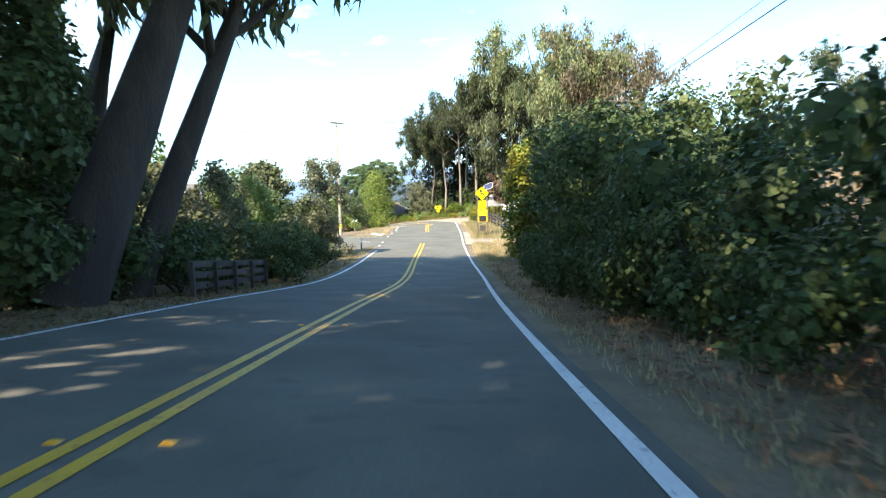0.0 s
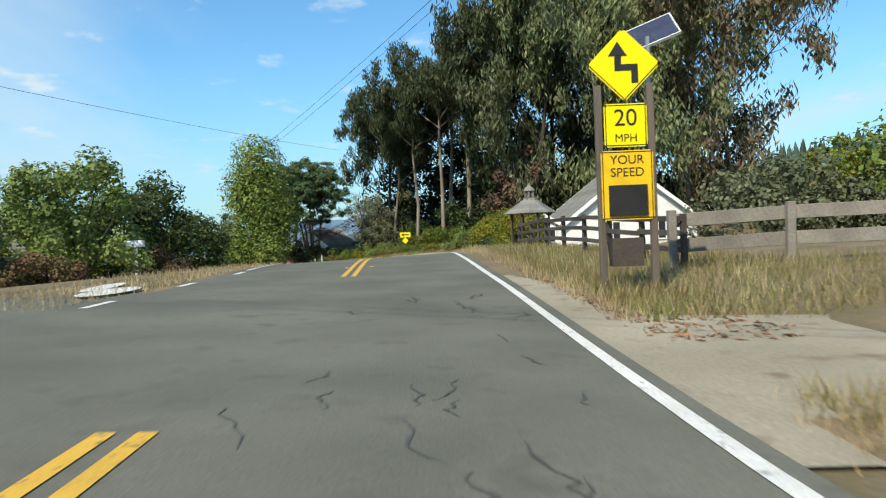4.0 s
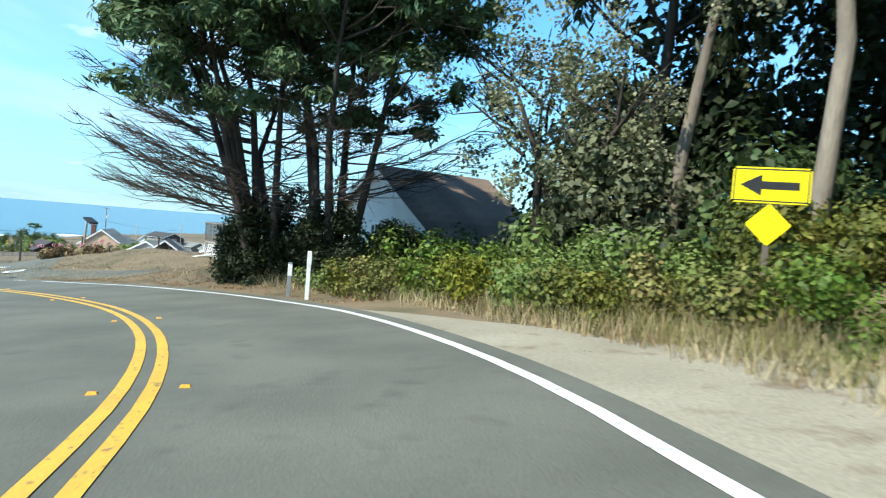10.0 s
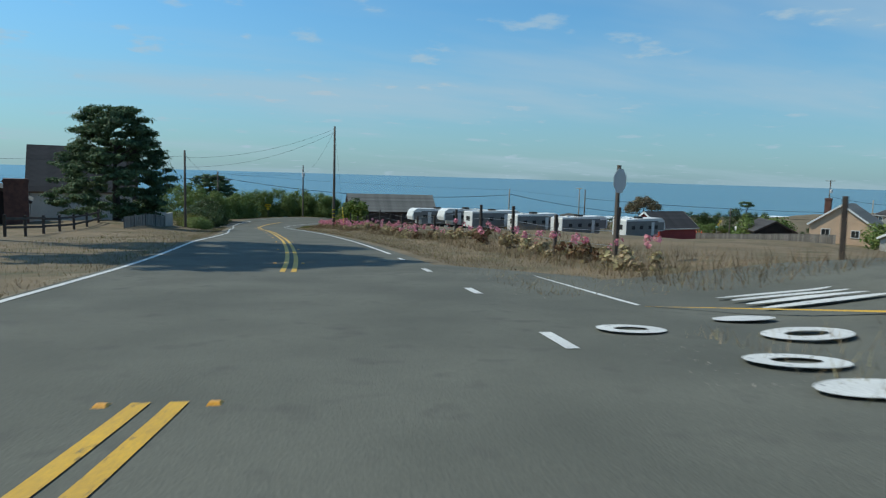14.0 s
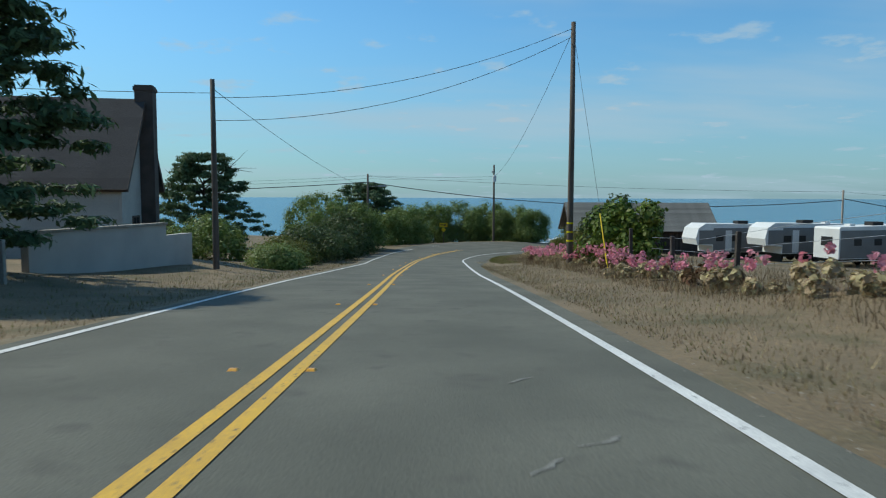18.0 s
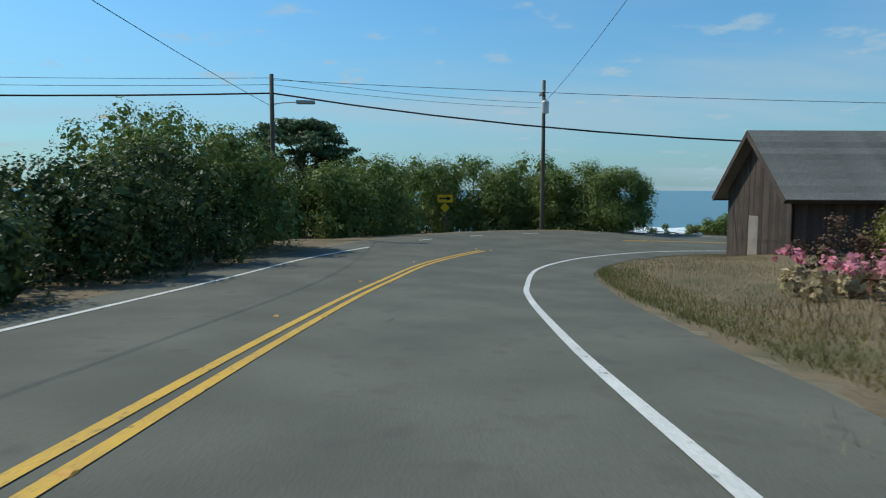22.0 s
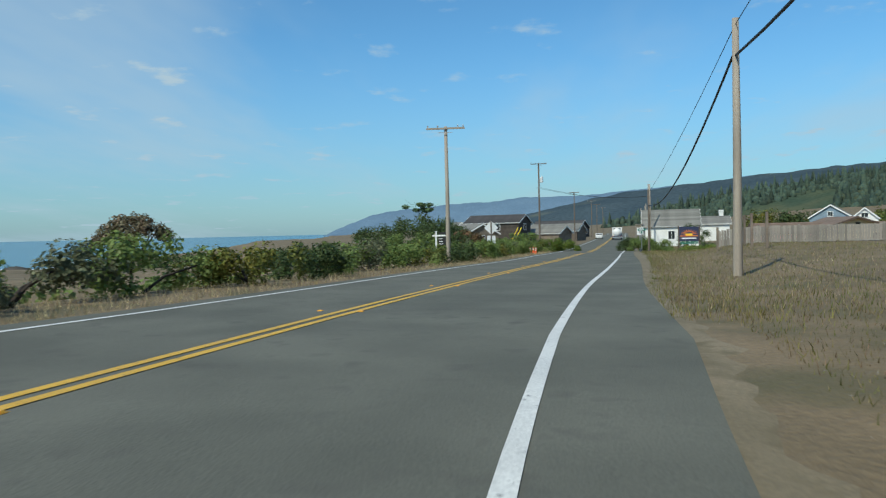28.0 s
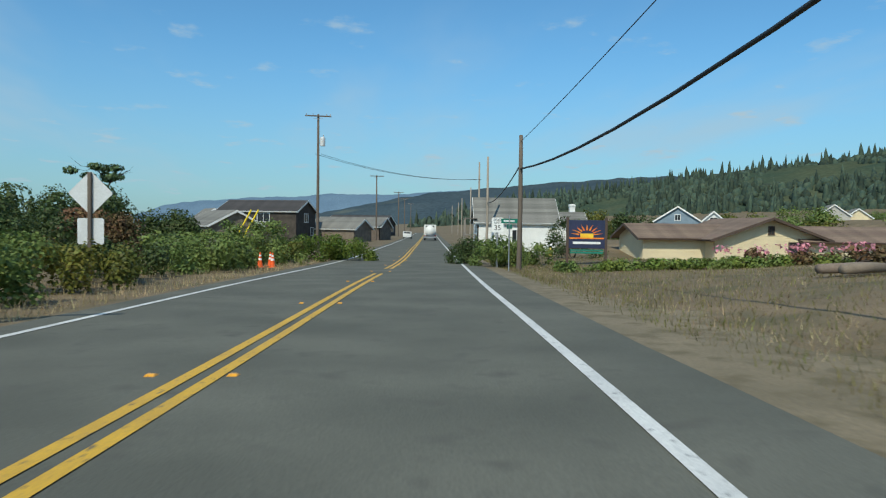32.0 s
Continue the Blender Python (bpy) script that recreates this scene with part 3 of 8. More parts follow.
# ---- land, sea, road ----
def strip(name, s0, s1, left, right, lift, mat, step=1.0, cols=1, label="", parent=None, ragged=0.0, ragged_right=True):
    """A ribbon that follows the road between two stations, with edges given as offsets (numbers or tables of (station, offset))."""
    ss = np.arange(s0, s1 + 1e-6, step)
    if ss[-1] < s1:
        ss = np.r_[ss, s1]

    def offs(o):
        return np.full(len(ss), float(o)) if isinstance(o, (int, float)) else np.interp(ss, *np.array(o, float).T)

    lo, hi = offs(left), offs(right)
    if ragged:
        wob = np.random.default_rng(int(s0) + len(ss)).normal(size=len(ss)) * ragged
        lo, hi = (lo, hi + np.abs(wob) - ragged) if ragged_right else (lo - np.abs(wob) + ragged, hi)
    c = np.stack([np.interp(ss, LINE_S, LINE[:, k]) for k in range(3)], 1)
    r = np.stack([np.interp(ss, LINE_S, RIGHT[:, k]) for k in range(2)], 1)
    fall = np.interp(ss, LINE_S, FALL)
    u = np.linspace(0, 1, cols + 1)
    o = lo[:, None] * (1 - u) + hi[:, None] * u
    dip = np.zeros(o.shape)
    if ragged:
        dip[:, -1 if ragged_right else 0] = 0.06
    lift = lift - dip
    v = np.stack([c[:, None, 0] + r[:, None, 0] * o, c[:, None, 1] + r[:, None, 1] * o, c[:, None, 2] + fall[:, None] * np.clip(o, -7, 7) + lift], -1).reshape(-1, 3)
    k = cols + 1
    i, j = np.meshgrid(np.arange(len(ss) - 1), np.arange(cols), indexing="ij")
    f = np.stack([i * k + j, i * k + j + 1, (i + 1) * k + j + 1, (i + 1) * k + j], -1).reshape(-1, 4)
    ob = new(name, mesh_of(name, v, f, mat))
    if parent:
        ob.parent = parent
    return tagged(ob, label, kind="structure") if label else ob


def spot(s, off, lift=0.0):
    """The place at a station and offset of the road, on its surface, and the heading in degrees."""
    c = [float(np.interp(s, LINE_S, LINE[:, k])) for k in range(3)]
    r = [float(np.interp(s, LINE_S, RIGHT[:, k])) for k in range(2)]
    z = c[2] + float(np.interp(s, LINE_S, FALL)) * max(-7, min(7, off)) + lift
    return c[0] + r[0] * off, c[1] + r[1] * off, z, math.degrees(math.atan2(r[1], r[0]))


def spread(a, b, fine, coarse, lo, hi):
    inner = np.arange(lo, hi, fine)
    return np.r_[np.arange(a, lo, coarse), inner, np.arange(hi, b + coarse, coarse)]


gx = spread(-420, 900, 2.0, 14.0, -262, 60)
gy = spread(-420, 1500, 2.0, 14.0, -70, 330)
GX, GY = np.meshgrid(gx, gy, indexing="ij")
gzs = ground_z(GX.ravel(), GY.ravel()).reshape(GX.shape)
rough = np.array([noise.noise((x * 0.11, y * 0.11, 0)) for x, y in zip(GX.ravel()[::1], GY.ravel()[::1])]).reshape(GX.shape)
near_i, near_off = nearest(GX.ravel(), GY.ravel())
away = np.clip((np.abs(near_off).reshape(GX.shape) - 5.5) / 6, 0, 1)
SIDE = [([(-3.6, 63.5), (-9, 65), (-16, 70), (-26, 80), (-40, 98)], [9.5, 7.5, 4.5, 3.6, 3.4]),
        ([(-34.5, 150.9), (-29, 150.1), (-25.5, 149.6), (-20, 150.0), (-13, 151.6)], [3.0, 1.5, 1.0, 1.0, 1.2]),
        ([(-38, 150.5), (-40, 156), (-41, 163), (-42, 180), (-44, 215)], [7.0, 5.0, 3.0, 2.8, 2.8])]
lane = np.zeros(GX.shape)
for pts, ws in SIDE:
    for (a, b), (wa, wb) in zip(zip(pts, pts[1:]), zip(ws, ws[1:])):
        ux, uy = b[0] - a[0], b[1] - a[1]
        u = np.clip(((GX - a[0]) * ux + (GY - a[1]) * uy) / (ux * ux + uy * uy), 0, 1)
        d = np.hypot(GX - a[0] - u * ux, GY - a[1] - u * uy) - (wa + (wb - wa) * u)
        lane = np.maximum(lane, np.clip((3.0 - d) / 2.0, 0, 1))
gzs = gzs + rough * 0.22 * away * (1 - lane)
# the hillside that rises behind the village
rise = np.clip((GX + 70) / 800, 0, 1)
gzs = gzs + np.clip((GY - 250) / 200, 0, 1)**1.5 * rise**1.1 * 80 * (0.8 + 0.2 * np.sin(GY * 0.008 + 1))
# low grassy bank between the road and the lane by the cottage, and the knoll beyond
off_g = near_off.reshape(GX.shape)
for bx_, by_, bw_, bh_ in ((-15.0, 144.6, 2.6, 0.75), (-18.5, 146.6, 2.4, 0.6), (-24.0, 154.5, 3.4, 0.7), (-29.5, 156.5, 2.6, 0.55)):
    gzs = gzs + bh_ * np.exp(-((GX - bx_)**2 + (GY - by_)**2) / (2 * bw_**2)) * np.clip((np.abs(off_g) - 5.2) / 2.0, 0, 1)
ni, nj = GX.shape


def grid_z(x, y):
    """Height of the ground sheet itself, between its corners."""
    x, y = np.atleast_1d(x).astype(float), np.atleast_1d(y).astype(float)
    i = np.clip(np.searchsorted(gx, x, side="right") - 1, 0, ni - 2)
    j = np.clip(np.searchsorted(gy, y, side="right") - 1, 0, nj - 2)
    u, v = (x - gx[i]) / (gx[i + 1] - gx[i]), (y - gy[j]) / (gy[j + 1] - gy[j])
    a, b, c, d = gzs[i, j], gzs[i + 1, j], gzs[i + 1, j + 1], gzs[i, j + 1]
    return np.where(u >= v, a + u * (b - a) + v * (c - b), a + v * (d - a) + u * (c - d))


ii, jj = np.meshgrid(np.arange(ni - 1), np.arange(nj - 1), indexing="ij")
gf = np.stack([ii * nj + jj, (ii + 1) * nj + jj, (ii + 1) * nj + jj + 1, ii * nj + jj + 1], -1).reshape(-1, 4)
ground = tagged(new("ground", mesh_of("ground", np.stack([GX, GY, gzs], -1).reshape(-1, 3), gf, GROUND, True)), "dry brown grassland sloping down to the sea", "ground", kind="structure")

sea = tagged(new("water", mesh_of("water", [(-4600, -4600, SEA_LEVEL), (-200, -4600, SEA_LEVEL), (-200, 4600, SEA_LEVEL), (-4600, 4600, SEA_LEVEL)], [[0, 1, 2, 3]], SEA)), "blue rippled ocean reaching the horizon", "sea", kind="structure")

RIGHT_WHITE = [(0, 3.2), (71, 3.21), (85, 3.21), (97, 3.28), (106, 3.31), (120, 3.15), (134, 3.2), (150, 3.4), (157, 3.53), (161, 3.64), (168, 3.74), (178, 3.62), (182, 3.36), (186, 3.14), (189, 3.2), (195, 3.3), (203, 2.98), (215.5, 3.06), (240, 3.3), (245, 3.34),
               (274, 3.49), (298, 3.44), (321, 3.74), (334, 3.8), (341, 4.0), (345, 4.1), (360, 4.88), (364, 4.68), (371, 4.05), (384, 3.7), (399, 3.69), (417, 3.5), (700, 3.45)]
LEFT_WHITE = [(0, -3.6), (66, -4.3), (102, -3.5), (167, -4.0), (186, -3.3), (205, -3.4), (220, -3.6), (232, -4.0), (254, -4.2), (275, -3.4), (294, -3.55), (318, -3.2), (340, -4.4), (362, -4.6), (369, -4.2), (386, -3.5), (700, -3.45)]


def shifted(table, d):
    return [(s, o + d) for s, o in table]


PAVED_RIGHT = [(0, 3.5), (100, 3.5), (121, 3.45), (157, 3.74), (168, 4.09), (178, 4.05), (186, 3.6), (195, 3.75), (203, 3.5), (215, 3.58), (218.5, 3.8), (240, 3.9), (274, 3.97), (298, 4.08), (312, 4.48), (323, 5.6), (334, 6.0), (346, 6.15), (355, 6.4), (366, 6.05), (369, 5.95), (375, 4.9), (384, 5.44), (410, 4.97), (425, 4.6), (700, 4.6)]
PAVED_LEFT = [(0, -4.0), (66, -4.6), (102, -3.9), (170, -4.3), (186, -3.8), (220, -4.0), (254, -4.6), (275, -3.8), (318, -3.7), (335, -5.4), (350, -6.2), (368, -5.6), (386, -4.2), (700, -4.2)]
road = strip("road", 0, 690, PAVED_LEFT, PAVED_RIGHT, 0.0, ASPHALT, 1.0, 8, "two-lane grey asphalt road with faint cracks and patches")
strip("shoulder_sand", 148, 197, shifted(PAVED_RIGHT, -0.2), [(148, 4.2), (153, 6.5), (161, 8.2), (168, 9.0), (178, 11.2), (183, 11.6), (185, 9.5), (188, 7.0), (191, 5.4), (194, 4.4), (197, 3.9)], -0.018, SAND, 1.0, 4, "pale sandy gravel pull-out beside the bend", ragged=0.35)
strip("shoulder_sand", 120, 133, shifted(PAVED_RIGHT, -0.2), [(120, 4.1), (121.4, 4.6), (122.2, 13), (125.4, 12), (126, 5.4), (133, 4.1)], -0.018, SAND, 1.0, 4, "pale sandy driveway mouth beside the road", ragged=0.3)
strip("shoulder_dirt", 197, 350, shifted(PAVED_RIGHT, -0.2), shifted(PAVED_RIGHT, 0.5), -0.02, DIRT, 0.5, 1, "narrow brown dirt strip along the asphalt", ragged=0.3)
strip("shoulder_dirt", 350, 392, shifted(PAVED_RIGHT, -0.2), shifted(PAVED_RIGHT, 0.7), -0.02, DIRT, 0.5, 2, "worn dirt strip inside the bend", ragged=0.3)
strip("shoulder_sand", 392, 470, shifted(PAVED_RIGHT, -0.2), [(392, 5.9), (420, 5.4), (423, 6.5), (424.5, 15), (428, 16), (429.5, 7), (440, 6.0), (470, 5.3)], -0.02, DIRT, 0.5, 3, "pale dirt strip and field entrance beside the road", ragged=0.35)
strip("shoulder_dirt", 60, 350, shifted(PAVED_LEFT, -0.7), shifted(PAVED_LEFT, 0.2), -0.02, DIRT, 0.5, 1, "narrow brown dirt strip along the asphalt", ragged=0.3, ragged_right=False)
strip("shoulder_dirt", 350, 470, shifted(PAVED_LEFT, -0.6), shifted(PAVED_LEFT, 0.2), -0.02, DIRT, 0.5, 1, "narrow brown dirt strip along the asphalt", ragged=0.3, ragged_right=False)


def side_road(name, pts, widths, label):
    """A side road: ribbon along a bent line that lies on the land and starts on the main road's edge."""
    pts = np.array(pts, float)
    kn = np.r_[0, np.cumsum(np.hypot(*np.diff(pts, axis=0).T))]
    ss = np.arange(0, kn[-1], 0.5)
    c = np.stack([spline(kn, pts[:, k], ss) for k in range(2)], 1)
    w = np.interp(ss, kn, widths)
    d = np.gradient(c, axis=0)
    d /= np.linalg.norm(d, axis=1)[:, None]
    r = np.stack([d[:, 1], -d[:, 0]], 1)
    u = np.linspace(-1, 1, 17)
    xy = c[:, None] + r[:, None] * (w[:, None] * u)[:, :, None]
    z = grid_z(xy[..., 0].ravel(), xy[..., 1].ravel()).reshape(xy.shape[:2]) + 0.022
    z[:, 0] -= 0.09
    z[:, -1] -= 0.09
    z = z.ravel()
    i, j = np.meshgrid(np.arange(len(ss) - 1), np.arange(16), indexing="ij")
    f = np.stack([i * 17 + j, i * 17 + j + 1, (i + 1) * 17 + j + 1, (i + 1) * 17 + j], -1).reshape(-1, 4)
    return tagged(new(name, mesh_of(name, np.c_[xy.reshape(-1, 2), z], f, ASPHALT)), label, "road", kind="structure")


strip("junction_apron", 221, 240, shifted(PAVED_RIGHT, -0.2), [(221, 3.9), (223.5, 6.9), (236, 7.0), (240, 4.2)], -0.008, ASPHALT, 0.5, 4, "grey asphalt apron where the lane joins")
side_road("side_road_1", [(-3.6, 63.5), (-9, 65), (-16, 70), (-26, 80), (-40, 98)], [9.5, 7.5, 4.5, 3.6, 3.4], "asphalt side road joining from the west")
side_road("side_road_2", [(-34.5, 150.9), (-29, 150.1), (-25.5, 149.6), (-20, 150.0), (-13, 151.6)], [3.0, 1.5, 1.0, 1.0, 1.2], "asphalt lane branching off behind the house")
side_road("side_road_3", [(-38, 150.5), (-40, 156), (-41, 163), (-42, 180), (-44, 215)], [7.0, 5.0, 3.0, 2.8, 2.8], "asphalt lane leading down past the trailers")


YELLOW_SHIFT = [(0, -0.08), (71, -0.08), (85, -0.02), (106, -0.08), (121, -0.25), (134, -0.1), (150, -0.02), (157, -0.02), (168, 0.2), (178, 0.22), (187, -0.02), (195, -0.04), (203, 0.01), (225, 0), (237, 0.05), (274, 0.14), (298, 0.09), (321, 0.23), (341, 0.21), (350, 0.2), (363, 0.11), (384, 0.17), (399, 0.13), (430, 0.1), (700, 0.05)]
# painted lines: two yellow stripes in the middle, white edge lines, dashes over the side roads
for s0, s1 in ((0, 120.75), (134, 225.5), (237.05, 349.3), (362.7, 443), (448, 690)):
    for a, b in ((-0.34, -0.21), (-0.08, 0.05)):
        strip("yellow_line", s0, s1, shifted(YELLOW_SHIFT, a), shifted(YELLOW_SHIFT, b), 0.008, YELLOW, 1.0, 1, "yellow painted centre stripe", road)
for s0, s1 in ((0, 215.5), (244.95, 690)):
    strip("white_line", s0, s1, shifted(RIGHT_WHITE, 0.0), shifted(RIGHT_WHITE, 0.14), 0.008, WHITE_LINE, 1.0, 1, "white painted edge line", road)
for s0, s1 in ((0, 113), (139, 347), (370, 690)):
    strip("white_line", s0, s1, shifted(LEFT_WHITE, -0.1), shifted(LEFT_WHITE, 0.04), 0.008, WHITE_LINE, 1.0, 1, "white painted edge line", road)


def dash(s, off, length, width=0.15):
    strip("white_dash", s, s + length, off - width / 2, off + width / 2, 0.008, WHITE_LINE, length / 2, 1, "", road)


for s, o in ((217.1, 3.12), (222.4, 3.32), (227.2, 3.36), (232.3, 3.44), (237.3, 3.36), (241.75, 3.35)):
    dash(s, o, 1.0)
for s, o in ((117, -3.9), (121, -4.0), (128, -4.1), (132.5, -4.0), (136.8, -3.7)):
    dash(s, o, 1.2)
for s in (351, 355, 359, 363, 366.5):
    dash(s, -4.45, 1.0, 0.12)


def painted(name, pts, lift, parent, mat):
    v = [(x, y, float(grid_z(x, y)[0]) + lift) for x, y in pts]
    ob = new(name, mesh_of(name, v, [list(range(len(v)))], mat))
    ob.parent = parent
    return ob


def road_letter(x, y, a, b, turn, ring=True):
    """A stretched letter shape painted on the side road, as a plain ring or bar."""
    n = 20
    c, s = math.cos(radians(turn)), math.sin(radians(turn))

    def at(u, v):
        return x + u * c - v * s, y + u * s + v * c

    outer = [at(a * math.cos(2 * math.pi * k / n), b * math.sin(2 * math.pi * k / n)) for k in range(n)]
    inner = [at(a * 0.5 * math.cos(2 * math.pi * k / n), b * 0.4 * math.sin(2 * math.pi * k / n)) for k in range(n)]
    v = [(p, q, float(grid_z(p, q)[0]) + 0.075) for p, q in outer + inner]
    f = [[k, (k + 1) % n, n + (k + 1) % n, n + k] for k in range(n)] if ring else [list(range(n))]
    ob = new("road_lettering", mesh_of("road_lettering", v, f, WHITE_LINE))
    ob.parent = road


road_letter(-37.8, 151.25, 0.42, 0.36, 75)
road_letter(-36.7, 152.8, 0.5, 0.4, 75)
road_letter(-35.65, 151.5, 0.48, 0.38, 75)
road_letter(-34.5, 152.95, 0.6, 0.5, 75)
road_letter(-34.6, 151.2, 0.52, 0.28, 75, False)
road_letter(-38.0, 153.15, 0.42, 0.24, 75, False)
for k in range(4):
    road_letter(-39.6 + k * 0.42, 155.3 - k * 0.1, 0.95, 0.13, 72, False)
road_letter(-5.6, 71.4, 0.45, 1.3, 0, False)
road_letter(-6.4, 73.0, 0.3, 1.6, 8, False)
painted("white_line", [(-46.4, 154.12), (-46.37, 154.27), (-39.9, 152.95), (-39.95, 152.8)], 0.06, road, WHITE_LINE)
painted("yellow_line", [(-39.9, 152.8), (-39.82, 152.9), (-37.0, 154.75), (-37.05, 154.62)], 0.05, road, YELLOW)
painted("white_line", [(-16, 77.2), (-16, 77.4), (-9.6, 71.2), (-9.6, 71.0)], 0.05, road, WHITE_LINE)
painted("white_line", [(-10.5, 68.4), (-10.4, 68.6), (-5.8, 62.0), (-5.9, 61.8)], 0.05, road, WHITE_LINE)

# raised amber markers beside the yellow stripes
marker_mesh = mesh_of("pavement_marker", [(-.05, -.05, 0), (.05, -.05, 0), (.05, .05, 0), (-.05, .05, 0), (-.036, -.022, .019), (.036, -.022, .019), (.036, .022, .019), (-.036, .022, .019)],
                      [[3, 2, 1, 0], [4, 5, 6, 7], [0, 1, 5, 4], [1, 2, 6, 5], [2, 3, 7, 6], [3, 0, 4, 7]], AMBER)
for k in range(66):
    s = 64.4 + 7.32 * k
    if 122 < s < 133 or 226 < s < 236.5 or 350.5 < s < 361.5 or s > 520:
        continue
    for o in (-0.52, 0.24):
        x, y, z, yaw = spot(s, o, 0.002)
        ob = new("pavement_marker", marker_mesh)
        ob.matrix_basis = pose(x, y, z, 0, 0, yaw)
        tagged(ob, "small amber raised pavement marker beside the yellow stripes", "road marker", "markers along the centre line")

# sealed cracks and dark patches in the asphalt
crack_rng = np.random.default_rng(5)
TAR = material("crack_tar", (0.058, 0.058, 0.054), (0.07, 0.07, 0.064), 0.6, 2, 40, 0.1)
SCUFF = material("pale_scuff", (0.24, 0.24, 0.22), (0.16, 0.16, 0.145), 0.9, 3, 40, 0.1)


def wandering(s, o, n, step, lean, w0, w1, mat, label):
    """A thin crack or smear that wanders along the road."""
    us = s + np.cumsum(crack_rng.uniform(0.4, 1.4, n) * step)
    os_ = o + np.cumsum(crack_rng.normal(size=n) * 0.5 * step + lean)
    wd = crack_rng.uniform(w0, w1, n) * np.sin(np.linspace(0.15, 3.0, n))
    v = []
    for a, b, c in zip(us, os_, wd):
        v += [spot(a, b - c, 0.006)[:3], spot(a, b + c, 0.006)[:3]]
    f = [[2 * k, 2 * k + 1, 2 * k + 3, 2 * k + 2] for k in range(n - 1)]
    ob = tagged(new("tar_patch", mesh_of("tar_patch", v, f, mat)), label, kind="structure")
    ob.parent = road


for k in range(26):
    wandering(117.5 + crack_rng.uniform(0, 11), crack_rng.choice([0.5, 1.3, 1.5, 2.2, 2.4, 2.6]) + crack_rng.normal() * 0.12, 9, crack_rng.uniform(0.06, 0.16), 0.0, 0.006, 0.02, TAR, "dark broken tar crack in the asphalt")
for s, o, n in ((236, 4.6, 22), (238.5, 4.9, 20), (243, 2.0, 26), (246, 1.6, 18), (248, 2.6, 14), (106, 2.2, 20), (107.5, 2.7, 18), (282, 1.9, 8), (302, 0.6, 10), (327, 1.2, 9), (343.5, 2.4, 8), (356, 1.0, 12)):
    wandering(s, o, n, 0.14, 0.02, 0.004, 0.013, TAR, "dark wandering crack in the asphalt")
for s, o in ((273.6, 1.9), (274.1, 2.2), (298.4, 2.0), (342.9, 2.1), (343.3, 2.6), (343.7, 2.3), (344.2, 2.7), (398.3, 1.0), (399.2, 0.7), (397.6, 1.3), (397.2, 2.4), (276.0, 2.1)):
    wandering(s, o, 7, 0.05, 0.05, 0.01, 0.035, SCUFF, "pale scuff on the asphalt")


# ---- grass on the verges ----
def tufts(name, label, rng, pts, height, width, mat, lean=0.32):
    """Grass blades as bent slivers rooted at the given places."""
    n = len(pts)
    z = grid_z(pts[:, 0], pts[:, 1])
    h = height * (0.45 + rng.random(n)) if np.isscalar(height) else height * (0.5 + rng.random(n))
    a = rng.random(n) * 2 * np.pi
    side = np.stack([np.cos(a), np.sin(a), np.zeros(n)], 1) * (width * (0.6 + 0.8 * rng.random(n)))[:, None]
    tip = np.stack([rng.normal(size=n) * lean * h, rng.normal(size=n) * lean * h, h], 1)
    root = np.stack([pts[:, 0], pts[:, 1], z - 0.03], 1)
    v = np.stack([root - side * 1.3, root + side * 1.3, root + tip], 1).reshape(-1, 3)
    f = np.arange(n * 3).reshape(-1, 3)
    return tagged(new(name, mesh_of(name, v, f, mat)), label, "grass", kind="stuff")


def verge(rng, n, s0, s1, o0, o1, power=1.6, clump=0.8):
    """Places along a verge, denser near the inner edge, in clumps."""
    s = rng.uniform(s0, s1, n)
    o = o0 + (o1 - o0) * rng.random(n)**power
    i = np.clip(s.astype(int), 0, len(LINE) - 1)
    x = LINE[i, 0] + AHEAD[i, 0] * (s - i) + RIGHT[i, 0] * o
    y = LINE[i, 1] + AHEAD[i, 1] * (s - i) + RIGHT[i, 1] * o
    q = rng.random(n) * 6.28
    d = np.abs(rng.normal(size=n)) * clump * 0.15
    return np.stack([x + np.cos(q) * d, y + np.sin(q) * d], 1)


